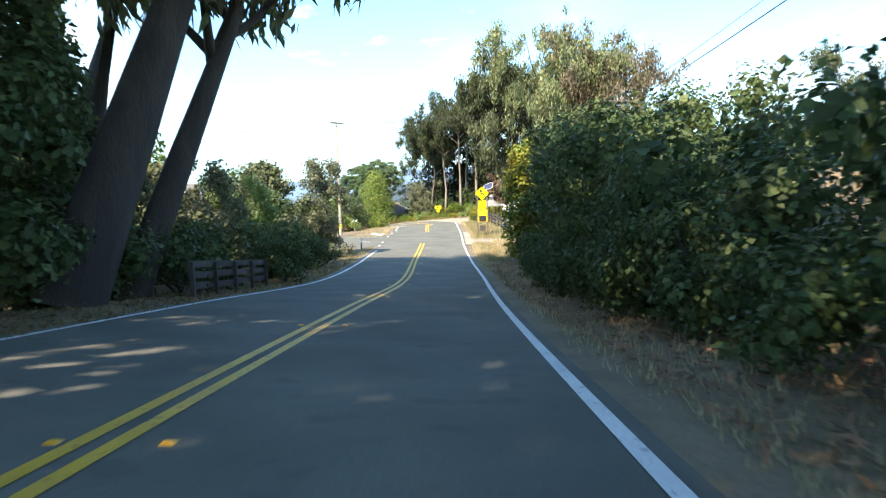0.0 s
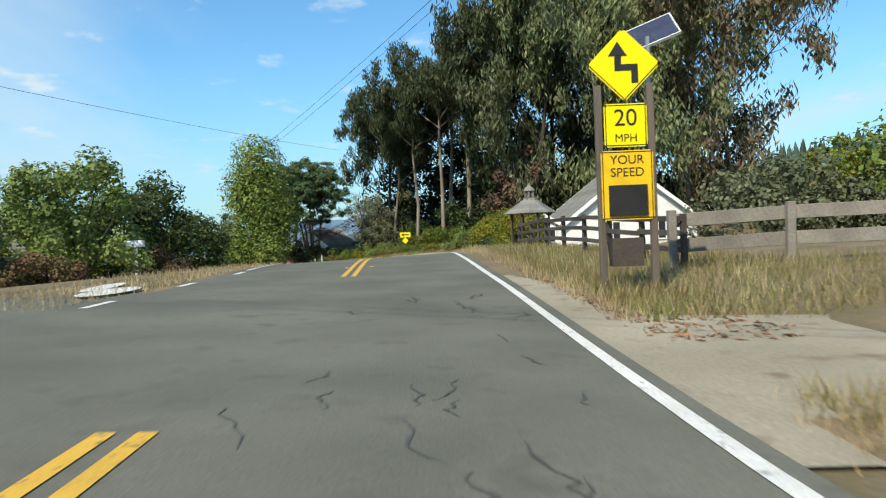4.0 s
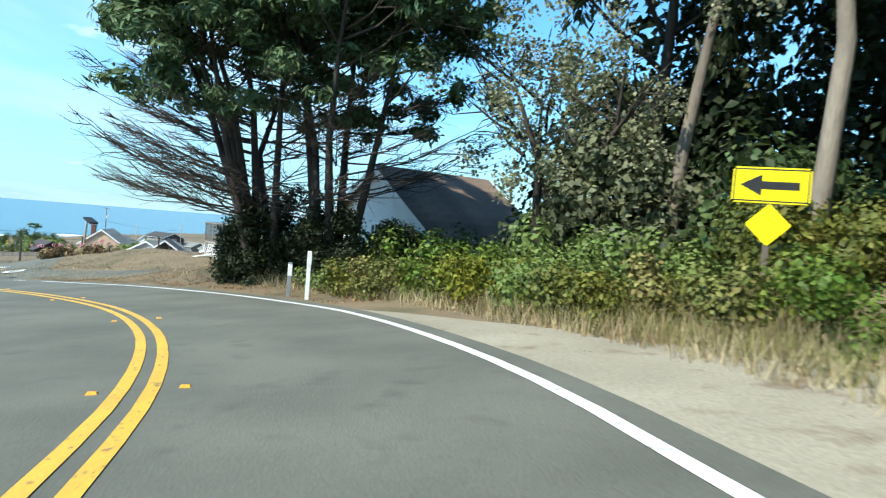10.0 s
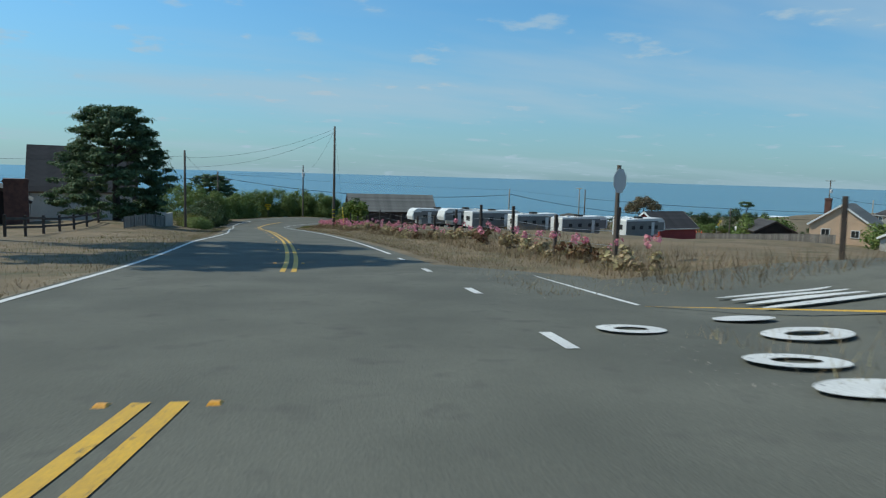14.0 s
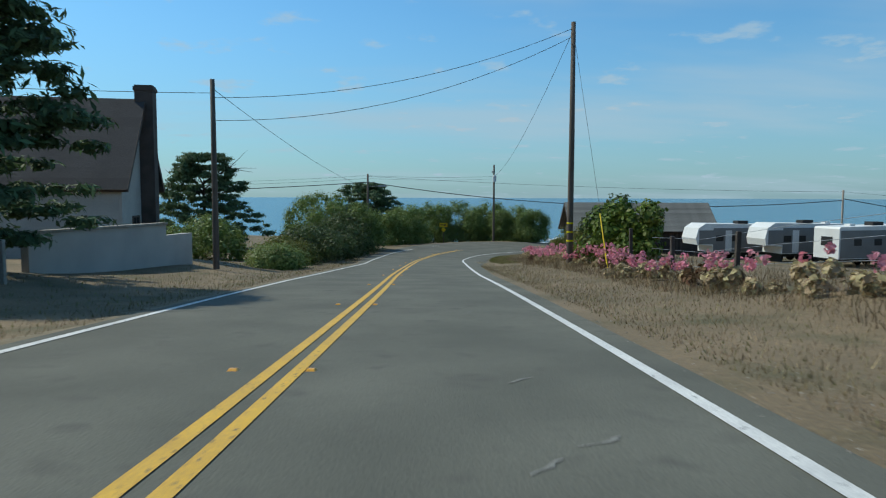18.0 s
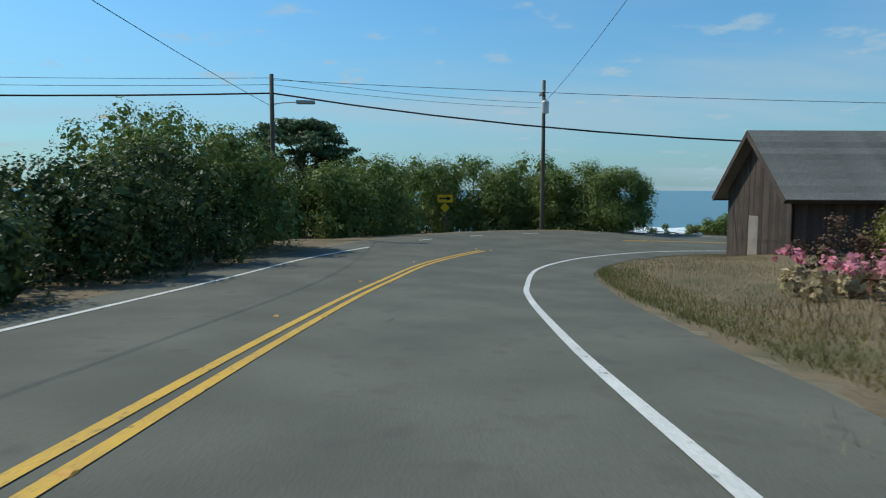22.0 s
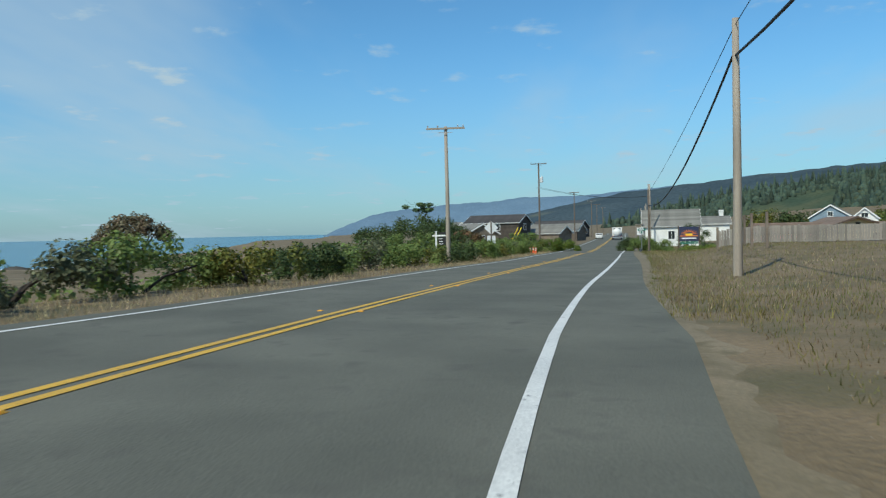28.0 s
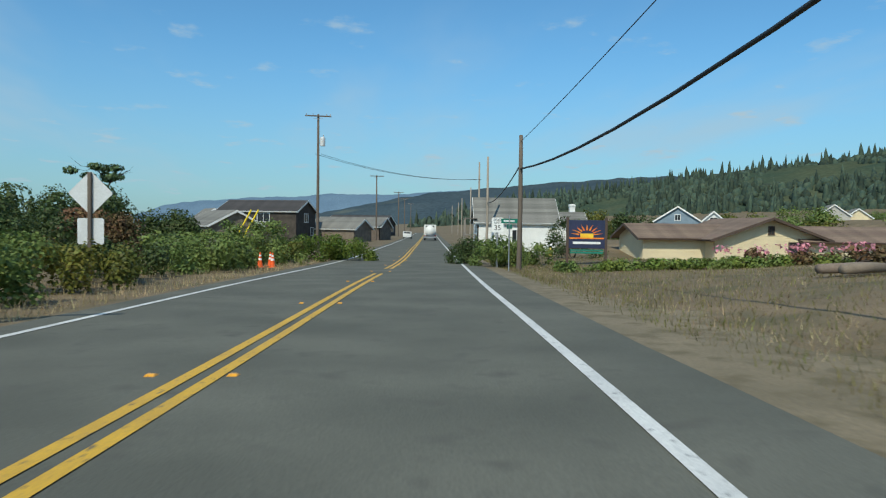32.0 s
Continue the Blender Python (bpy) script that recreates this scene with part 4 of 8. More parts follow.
grass_rng = np.random.default_rng(11)
for n, s0, s1, o0, o1, h, w, mat, label in (
        (9000, 62, 104, 4.0, 7.5, 0.16, 0.012, GRASS_DRY, "short dry grass on the shaded verge"),
        (9000, 96, 121, 3.95, 6.5, 0.13, 0.011, GRASS_DRY, "short straw grass at the pavement edge"),
        (16000, 103, 121.5, 4.3, 9.5, 0.26, 0.012, GRASS_DRY, "straw-coloured grass along the road edge"),
        (9000, 103, 121.5, 4.4, 12, 0.24, 0.012, GRASS_GREEN, "fading green grass among the straw"),
        (34000, 104, 121.5, 6.0, 24, 0.62, 0.013, GRASS_DRY, "tall straw-coloured grass on the mound by the driveway"),
        (15000, 125.5, 152, 4.2, 11, 0.3, 0.010, GRASS_DRY, "tall dry grass beside the fence"),
        (14000, 125.5, 152, 4.6, 11, 0.28, 0.014, GRASS_GREEN, "green grass and weeds beside the fence"),
        (9000, 60, 116, -4.2, -8, 0.16, 0.014, GRASS_GREEN, "green grass on the shaded verge"),
        (7000, 128, 165, -4.6, -8, 0.2, 0.014, GRASS_DRY, "dry grass in front of the shrubs"),
        (20000, 156, 222, -4.1, -12, 0.09, 0.014, GRASS_GREEN, "short mown grass inside the bend"),
        (8000, 186, 204, 5.6, 9.5, 0.34, 0.014, GRASS_GREEN, "green grass below the brambles"),
        (9000, 186, 204, 5.2, 9.5, 0.36, 0.012, GRASS_DRY, "tall straw-coloured grass below the brambles"),
        (12000, 202, 219, 4.2, 7.5, 0.08, 0.012, GRASS_BROWN, "short trodden brown grass on the bank"),
        (14000, 200, 228, 7.6, 16, 0.12, 0.012, GRASS_BROWN, "trodden dry grass on the knoll"),
        (6000, 200, 228, 5.0, 14, 0.2, 0.010, GRASS_DRY, "straw-coloured stalks on the knoll"),
        (32000, 232, 312, 4.5, 11, 0.09, 0.011, GRASS_BROWN, "short brown grass on the wide verge"),
        (9000, 232, 322, 4.8, 11, 0.16, 0.009, GRASS_DRY, "pale dry stalks on the wide verge"),
        (14000, 232, 330, 7.6, 13, 0.4, 0.011, GRASS_BROWN, "dry weeds along the fence"),
        (9000, 240, 312, 4.5, 10, 0.07, 0.016, GRASS_GREEN, "green tufts in the dry verge"),
        (18000, 222, 330, -4.2, -11, 0.1, 0.012, GRASS_BROWN, "short dry grass on the verge"),
        (7000, 240, 330, -4.6, -11, 0.1, 0.016, GRASS_GREEN, "green tufts in the dry verge"),
        (14000, 322, 392, 6.3, 12, 0.1, 0.012, GRASS_GREEN, "green and yellow grass inside the bend"),
        (9000, 318, 346, 6.3, 7.8, 0.13, 0.012, GRASS_GREEN, "green grass fringe along the asphalt edge"),
        (7000, 318, 350, 6.8, 13, 0.13, 0.010, GRASS_DRY, "rough dry grass and stalks inside the bend"),
        (18000, 318, 400, 6.3, 15, 0.09, 0.012, GRASS_BROWN, "dry grass inside the bend"),
        (34000, 386, 470, 5.6, 20, 0.1, 0.012, GRASS_BROWN, "short brown grass in the field"),
        (9000, 386, 470, 6.2, 18, 0.16, 0.010, GRASS_DRY, "pale dry stalks in the field"),
        (14000, 366, 470, -4.6, -9, 0.22, 0.012, GRASS_DRY, "dry grass along the coastal scrub"),
        (22000, 386, 470, 5.4, 18, 0.15, 0.014, GRASS_GREEN, "green tufts in the field")):
    tufts("verge_grass", label, grass_rng, verge(grass_rng, int(n * 1.05), s0, s1, o0, o1), h, w * 0.55, mat)


def litter(name, label, rng, pts, size, mat):
    n = len(pts)
    z = grid_z(pts[:, 0], pts[:, 1]) + 0.025
    c = np.stack([pts[:, 0], pts[:, 1], z], 1)
    t = rng.normal(size=(n, 3))
    t[:, 2] *= 0.3
    t /= np.linalg.norm(t, axis=1)[:, None]
    s = np.cross(t, [0, 0, 1.0] + rng.normal(size=(n, 3)) * 0.3)
    ln = (size * (0.5 + rng.random(n)))[:, None]
    v = np.stack([c - t * ln, c + s * ln * 0.25, c + t * ln, c - s * ln * 0.25], 1).reshape(-1, 3)
    v[:, 2] += 0.02
    return tagged(new(name, mesh_of(name, v, np.arange(n * 4).reshape(-1, 4), mat)), label, "leaf litter", kind="stuff")


litter("leaf_litter", "reddish fallen eucalyptus leaves on the verge", grass_rng, verge(grass_rng, 9000, 58, 112, 4.1, 8.5, 1.2), 0.09, LITTER)
litter("leaf_litter", "reddish fallen leaves beside the far lane", grass_rng, verge(grass_rng, 4000, 58, 100, -4.4, -7, 1.2), 0.09, LITTER)
litter("leaf_litter", "brown fallen leaves in front of the grass", grass_rng, verge(grass_rng, 2500, 124, 150, 4.2, 6, 1.2), 0.08, LITTER)


litter("gravel_pebbles", "scattered grey pebbles on the gravel pull-out", grass_rng, verge(grass_rng, 5000, 150, 200, 4.4, 11.5, 1.0), 0.025, STONE)
litter("leaf_litter", "brown fallen leaves along the brambles", grass_rng, verge(grass_rng, 3000, 158, 200, 6.0, 11.5, 0.7), 0.05, LITTER)
litter("leaf_litter", "dry litter below the cypress bank", grass_rng, verge(grass_rng, 3000, 196, 214, 3.8, 7.5, 1.0), 0.05, LITTER)
litter("gravel_pebbles", "grey pebbles along the broken asphalt edge", grass_rng, verge(grass_rng, 3500, 214, 306, 3.9, 5.2, 1.0), 0.02, STONE)
litter("gravel_pebbles", "grey pebbles beside the bend", grass_rng, verge(grass_rng, 900, 330, 440, 6.0, 7.4, 1.0), 0.02, STONE)


# ---- plants ----
def bush(name, label, rng, x, y, blobs, count, size, mat, category="shrub", turn=0, extra=None, stems=3, droop=0.0, z=None, shell=0.72):
    """A shrub: a few stems and a crown of leaves; extra adds a second kind of leaf or flower as (material, count, size, blobs, part name)."""
    b = thing(name, label, category, pose(x, y, gz(x, y) if z is None else z, 0, 0, turn))
    v, f = leaves(rng, blobs, count, size, droop, shell)
    part("foliage", mesh_of("foliage", v, f, mat), b)
    bl = np.asarray(blobs)
    for k in range(stems):
        t = bl[rng.integers(len(bl))]
        p = np.array([(0, 0, -0.1), (t[0] * 0.4, t[1] * 0.4, t[2] * 0.5), (t[0], t[1], t[2])]) + rng.normal(size=(3, 3)) * 0.05
        part("stem", tube_mesh("stem", p, [0.06, 0.04, 0.015], BARK, 5), b)
    if extra:
        em, en, es, eb, ename = extra
        v, f = leaves(rng, eb, en, es, 0, 0.9, core=False)
        part(ename, mesh_of(ename, v, f, em), b)
    return b


def wall_of(rng, length, depth, h, n, r, x0=0.0):
    """Clumps for a long hedge along x."""
    out = []
    for _ in range(n):
        q = r * rng.uniform(0.7, 1.2)
        out.append((x0 + rng.uniform(-0.5, 0.5) * (length - q), rng.uniform(-0.5, 0.5) * max(depth - q, 0.1), max(0.3 * q, rng.random()**0.7 * (h - q)), q))
    return out


def limbs(rng, base, top, n, reach, rise, r0, mat, parent, sub=2, name="limb", fan=None):
    """Limbs that leave the trunk line and fork; returns the tips."""
    tips = []
    base, top = np.array(base, float), np.array(top, float)
    for k in range(n):
        u = rng.uniform(0.35, 0.98)
        p0 = base + (top - base) * u
        a = rng.random() * 6.283 if fan is None else rng.choice(fan) + rng.normal() * 0.4
        d = np.array([math.cos(a), math.sin(a), rise * rng.uniform(0.5, 1.3)])
        ln = reach * rng.uniform(0.6, 1.1)
        p1, p2 = p0 + d * ln * 0.5 + rng.normal(size=3) * 0.12 * ln * 0.3, p0 + d * ln + np.array([0, 0, 0.15 * ln])
        pieces = [tube_arrays([p0, p1, p2], [r0 * 0.5, r0 * 0.35, r0 * 0.12], 6)]
        tips.append(p2)
        for q in range(sub):
            s0 = p1 + (p2 - p1) * rng.uniform(0.1, 0.7)
            s1 = s0 + (d + rng.normal(size=3) * 0.55) * ln * 0.45
            pieces.append(tube_arrays([s0, (s0 + s1) / 2 + rng.normal(size=3) * 0.06 * ln, s1], [r0 * 0.22, r0 * 0.14, r0 * 0.05], 5))
            tips.append(s1)
        v, f = joined(pieces)
        part(name, mesh_of(name, v, f, mat, True), parent)
    return tips


def eucalyptus(rng, label, x, y, h, spread_r, r0, mat, count=9000, size=0.42, lean=(0, 0), bare=0.3, bark=None, z=None, curtain=0, limb_n=9):
    """A tall eucalyptus: bare trunk, rising limbs, hanging tufts of leaves; curtain adds hanging masses down the whole height."""
    t = thing("eucalyptus_tree", label, "tree", pose(x, y, (gz(x, y) if z is None else z) - 0.15, 0, 0, 0), "eucalyptus grove")
    bark = bark or BARK_PALE
    top = np.array([lean[0], lean[1], h * 0.9])
    pts = [np.zeros(3), top * 0.3 + rng.normal(size=3) * 0.15, top * 0.65 + rng.normal(size=3) * 0.3, top]
    part("trunk", tube_mesh("trunk", pts, [r0, r0 * 0.8, r0 * 0.5, r0 * 0.12], bark, 10), t)
    tips = limbs(rng, top * bare * 0.8, top, limb_n, spread_r * 0.8, 0.9, r0 * 0.7, bark, t)
    blobs = []
    for p in tips:
        for _ in range(3):
            q = p + rng.normal(size=3) * spread_r * 0.16
            blobs.append((q[0], q[1], max(q[2], h * bare), spread_r * rng.uniform(0.08, 0.2), 1.5))
    for _ in range(8):
        blobs.append((top[0] + rng.normal() * spread_r * 0.22, top[1] + rng.normal() * spread_r * 0.22, h * rng.uniform(0.75, 0.97), spread_r * rng.uniform(0.12, 0.24), 1.2))
    for k in range(curtain):
        u = (k + rng.random()) / curtain
        w = spread_r * (0.75 - 0.35 * abs(u - 0.5)) * math.sqrt(rng.random())
        a = rng.random() * 6.283
        blobs.append((top[0] * u + math.cos(a) * w, top[1] * u + math.sin(a) * w, h * (0.12 + 0.76 * u), spread_r * rng.uniform(0.1, 0.22), rng.uniform(1.3, 2.2)))
    v, f = leaves(rng, blobs, count * 1.25, size, 0.6, 0.25, 2.6)
    part("crown", mesh_of("crown", v, f, mat), t)
    return t


def cypress(rng, label, x, y, h, spread_r, trunks, base_h, count=16000, turn=0, size=0.34, wind=(0, 0), z=None, r0=None, layers=90, twigs=0, cone=0.0, tiers=0, fan=None):
    """A Monterey cypress: dark trunks that fan out, a crown of many shallow sprays (in level tiers where asked), bare branching twigs below."""
    t = thing("cypress_tree", label, "tree", pose(x, y, (gz(x, y) if z is None else z) - 0.15, 0, 0, turn))
    blobs = []
    r0 = r0 or (0.24 if trunks > 1 else 0.4)
    for k in range(trunks):
        a = 6.283 * k / trunks + rng.normal() * 0.3
        out = spread_r * (0.55 if trunks > 1 else 0.08) * rng.uniform(0.5, 1.1)
        b0 = np.array([math.cos(a) * 0.08 * trunks, math.sin(a) * 0.08 * trunks, 0])
        top = np.array([math.cos(a) * out + wind[0], math.sin(a) * out + wind[1], h * rng.uniform(0.66, 0.84)])
        mid = b0 + (top - b0) * 0.45 + rng.normal(size=3) * 0.25 - np.array([math.cos(a), math.sin(a), 0]) * spread_r * 0.06
        part("trunk", tube_mesh("trunk", [b0, b0 + (mid - b0) * 0.5, mid, (mid + top) / 2 + rng.normal(size=3) * 0.15, top], [r0, r0 * 0.8, r0 * 0.6, r0 * 0.35, 0.04], BARK_DARK, 8), t)
        tips = limbs(rng, mid * 0.8 + b0 * 0.2, top, 7 if trunks > 1 else 14, spread_r * 0.5, 0.5, r0 * 0.5, BARK_DARK, t, 3)
        for p in tips:
            if p[2] > base_h and math.hypot(p[0] - wind[0], p[1] - wind[1]) < spread_r * 0.92 and not tiers:
                blobs.append((p[0], p[1], min(p[2] + 0.2, h - 0.4), spread_r * rng.uniform(0.08, 0.15), 0.55))
    for k in range(twigs):
        a = rng.random() * 6.283 if k % 3 == 0 or fan is None else fan + rng.normal() * 0.4
        p0 = np.array([math.cos(a) * 0.3 + wind[0] * 0.4, math.sin(a) * 0.3 + wind[1] * 0.4, h * rng.uniform(0.16, 0.44)])
        reach, lift = spread_r * rng.uniform(0.7, 1.05), rng.uniform(0.15, 0.5)
        ax = np.array([math.cos(a), math.sin(a), 0])
        main = [p0 + ax * reach * u + np.array([0, 0, reach * lift * (0.35 * u + 0.65 * u * u)]) + rng.normal(size=3) * 0.1 * u for u in np.linspace(0, 1, 6)]
        fork = [tube_arrays(main, np.linspace(0.036, 0.006, 6), 5)]
        for _ in range(15):
            u = rng.uniform(0.3, 0.97)
            q0 = p0 + ax * reach * u + np.array([0, 0, reach * lift * (0.35 * u + 0.65 * u * u)])
            side = np.array([-ax[1], ax[0], 0]) * rng.choice([-1, 1])
            ln = reach * rng.uniform(0.15, 0.36) * (1.2 - u)
            q1 = q0 + (ax * 0.8 + side * 0.7 + np.array([0, 0, rng.uniform(-0.1, 0.6)])) * ln
            q2 = q1 + (ax + np.array([0, 0, rng.uniform(0.2, 0.7)])) * ln * 0.7 + rng.normal(size=3) * 0.06
            fork.append(tube_arrays([q0, q1, q2], [0.016, 0.011, 0.004], 4))
            for _ in range(3):
                g0 = q0 + (q1 - q0) * rng.uniform(0.3, 1)
                g1 = g0 + (ax + rng.normal(size=3) * 0.6 + np.array([0, 0, 0.3])) * ln * 0.45
                fork.append(tube_arrays([g0, g1], [0.007, 0.003], 3))
        v, f = joined(fork)
        part("bare_twig", mesh_of("bare_twig", v, f, BARK_DARK, True), t)
    for k in range(layers):
        a, q = rng.random() * 6.283, math.sqrt(rng.random())
        edge = 1 + 0.14 * math.sin(3 * a + x) + 0.08 * math.sin(7 * a + y)
        if tiers:
            lev = (k % tiers + rng.uniform(-0.42, 0.42)) / (tiers - 1)
            wide = (1 - cone) * math.sqrt(max(0.06, 1 - 0.8 * lev * lev)) + cone * (1 - 0.82 * lev)
            q = 0.25 + 0.75 * q
            zz = base_h + (h - base_h) * lev + 0.12 * q * q * spread_r * wide - 0.05 * spread_r * (1 - lev)
            blobs.append((math.cos(a) * q * spread_r * 0.92 * wide * edge + wind[0] * lev, math.sin(a) * q * spread_r * 0.92 * wide * edge + wind[1] * lev, zz, spread_r * rng.uniform(0.08, 0.17), rng.uniform(0.24, 0.42)))
            continue
        roof = base_h + (h - base_h) * ((1 - cone) * math.sqrt(max(0.05, 1 - 0.86 * q * q)) + cone * (1 - 0.85 * q))
        zz = roof * rng.uniform(0.92, 0.98) if rng.random() < 0.6 else base_h + (roof - base_h) * rng.random()
        blobs.append((math.cos(a) * q * spread_r * 0.9 * edge + wind[0], math.sin(a) * q * spread_r * 0.9 * edge + wind[1], zz, spread_r * rng.uniform(0.07, 0.14), rng.uniform(0.4, 0.65)))
    v, f = leaves(rng, blobs, count, size, 0.0, 0.3, 2.2, flat=0.3)
    part("crown", mesh_of("crown", v, f, L_CYP), t)
    return t


R = np.random.default_rng(21)

# --- shaded lane at the start ---
for x, y, h, sp, r0, ln in ((-8.9, 16.5, 17, 6.5, 0.85, (3.4, 4.5)), (-10.0, 14.0, 19, 7, 0.8, (-1, 1)), (-8.8, 19.6, 14, 5.5, 0.5, (3.6, 4.2)), (-12.5, -3, 18, 7, 0.6, (1.5, 0)), (-10, -16, 17, 7, 0.6, (2, 0)), (-13, -30, 18, 7, 0.6, (1, 0))):
    eucalyptus(R, "dark old eucalyptus leaning over the road, drooping leaves", x, y, h, sp, r0, L_EUC, 9000, 0.3, ln, 0.4, BARK)
# the high crown that shades the lane, out over the road
oc = thing("eucalyptus_tree", "wide high eucalyptus crown shading the road", "tree", pose(-10.6, 22.0, gz(-10.6, 22.0) - 0.15), "eucalyptus grove")
part("trunk", tube_mesh("trunk", [(0, 0, 0), (-0.3, 0.4, 6), (1.0, 1.5, 12), (5, 6, 19)], [0.6, 0.5, 0.4, 0.1], BARK, 10), oc)
limbs(R, (-0.2, 0.6, 10), (5, 6, 19), 9, 6, 0.35, 0.4, BARK, oc)
# second clump group: unseen canopy behind the start, added to block sky light
ov, of = leaves(R, [(R.uniform(-6, 8.0), R.uniform(-22, 7.5), R.uniform(16, 21), R.uniform(1.2, 2.4)) for _ in range(330)] + [(R.uniform(-2, 16), R.uniform(-55, -17), R.uniform(14, 20), R.uniform(1.4, 2.8)) for _ in range(190)], 64000, 0.44, 0.5, 0.25, 2.0)
part("crown", mesh_of("crown", ov, of, L_EUC), oc)
hv, hf = leaves(R, [(4.1 + R.normal() * 0.4, -7.2 + R.normal() * 0.5, 12.0 - 0.26 * q + R.normal() * 0.1, 0.16, 2.2) for q in range(11)], 420, 0.2, 0.8, 0.2, 1.4, core=False)
part("hanging_spray", mesh_of("hanging_spray", hv, hf, L_EUC), oc)
for x, y, rx, ry, h, mat in ((-10.5, 5, 3.4, 5, 7.5, L_DARK), (-10.6, 30.5, 2.4, 4.2, 5.8, L_GREY), (-11.0, 37.5, 2.8, 4.0, 5.6, L_HEDGE), (-13.5, 26, 3.5, 5, 7.4, L_GREY), (-10.2, 44, 2.6, 3.2, 4.6, L_DARK), (-7.8, 48.8, 2.0, 2.4, 7.2, L_GREY), (-13.0, 52.5, 3.0, 3.0, 7.4, L_EUC), (-9.4, 13.2, 2.3, 4.0, 12.0, L_DARK), (-9.6, 9.5, 2.2, 3.5, 10.0, L_DARK), (-11.4, 18.4, 2.2, 3.2, 13.0, L_DARK), (-12.5, 22.5, 2.4, 3.2, 8.0, L_DARK)):
    bush("roadside_tree", "dense grey-green roadside tree leafy to the ground", R, x, y, blob_cloud(R, rx, ry, h, 80 if h > 7.3 else 64, 0.75 if h > 7.3 else 0.62, 0.08), 34000 if h > 7.3 else 24000, 0.15 if h > 7.3 else 0.1, mat, "tree", shell=0.5)
for k, (x, y, l, d, h) in enumerate(((-8.6, 23, 11, 3.4, 2.6), (-8.9, 34, 11, 3.6, 2.8), (-9.4, 43, 9, 3.4, 2.4), (-16, 47, 10, 5, 3.2), (-17, 38, 16, 5, 5.5), (-17, 24, 16, 5, 6), (-17, 10, 14, 5, 6), (-9.0, 52.5, 4, 2.6, 2.2))):
    bush("roadside_shrub", "dense grey-green roadside shrub", R, x, y, wall_of(R, l, d, h, 40, 0.75), 15000 if x > -12 else 8000, 0.095 if x > -12 else 0.15, L_DARK, turn=88)
for k, (x, y, l, d, h) in enumerate(((6.3, 0, 16, 4.0, 3.6), (6.1, 13, 14, 4.4, 4.2), (6.2, 24, 12, 4.8, 6.6), (7.0, 33, 9, 4.6, 7.0), (8.6, 40, 8, 5, 6.8), (8.6, 44.2, 6, 4, 6.4), (9.0, -16, 18, 5, 4.5), (12, 28, 16, 6, 6.5), (12.5, 40, 20, 6, 7))):
    bush("bank_shrub", "tall dark evergreen shrub on the road bank", R, x, y, wall_of(R, l, d, h, 56, 0.95), 30000, 0.1, L_DARK, turn=90, shell=0.6)
for k in range(7):
    bush("bank_scrub", "dark scrub and brambles at the foot of the bank", R, 4.0 + max(0.0, k * 5.4 - 24) * 0.06 + 0.3 * R.random(), -1 + k * 5.4, wall_of(R, 6.4, 1.8, 2.0, 30, 0.45), 9000, 0.08, L_DARK, turn=90, shell=0.5)
tp = bush("pointed_tree", "slender pointed green tree behind the roadside shrubs", R, -13.5, 33.0, [(0, 0, 1.4 + 0.75 * q, 1.7 - 0.14 * q) for q in range(10)], 6500, 0.16, L_HEDGE, "tree")
bush("laurel_shrub", "bright yellow-green laurel among darker shrubs", R, 5.5, 40.6, blob_cloud(R, 1.5, 1.9, 7.6, 60, 0.6, 0.05), 16000, 0.14, L_YELLOW)
bush("laurel_shrub", "sunlit green shrub among darker shrubs", R, 5.9, 27.5, blob_cloud(R, 0.9, 1.4, 4.2, 16, 0.5), 4000, 0.16, L_IVY)
for x, y in ((5.6, 35), (6.2, 40.5), (-6.6, 30), (-6.8, 40)):
    bush("low_shrub", "low scrubby bush at the foot of the bank", R, x, y, blob_cloud(R, 1.2, 2.5, 2.0, 20, 0.45), 6000, 0.08, L_DARK)

# --- beside the curve sign and driveway ---
bush("ivy_tree_stump", "tall column of bright green ivy over an old tree", R, -8.2, 100.3, [(0, 0, 1.2, 1.9), (0.2, 0.3, 2.6, 2.1), (-0.2, 0, 4.2, 2.1), (0, 0.2, 5.8, 1.9), (-0.1, -0.2, 7.0, 1.5), (-1.4, -1.2, 1.0, 1.5), (1.3, 0.6, 3.4, 1.3), (-1.0, 0.5, 5.2, 1.3), (0.4, -1.4, 1.0, 1.3), (-2.4, -2.0, 0.9, 1.3)], 40000, 0.1, L_IVY, "ivy", extra=None)
cypress(R, "small dark cypress standing behind the ivy", -9.6, 107.2, 7.4, 2.5, 2, 2.2, 9000, size=0.22)
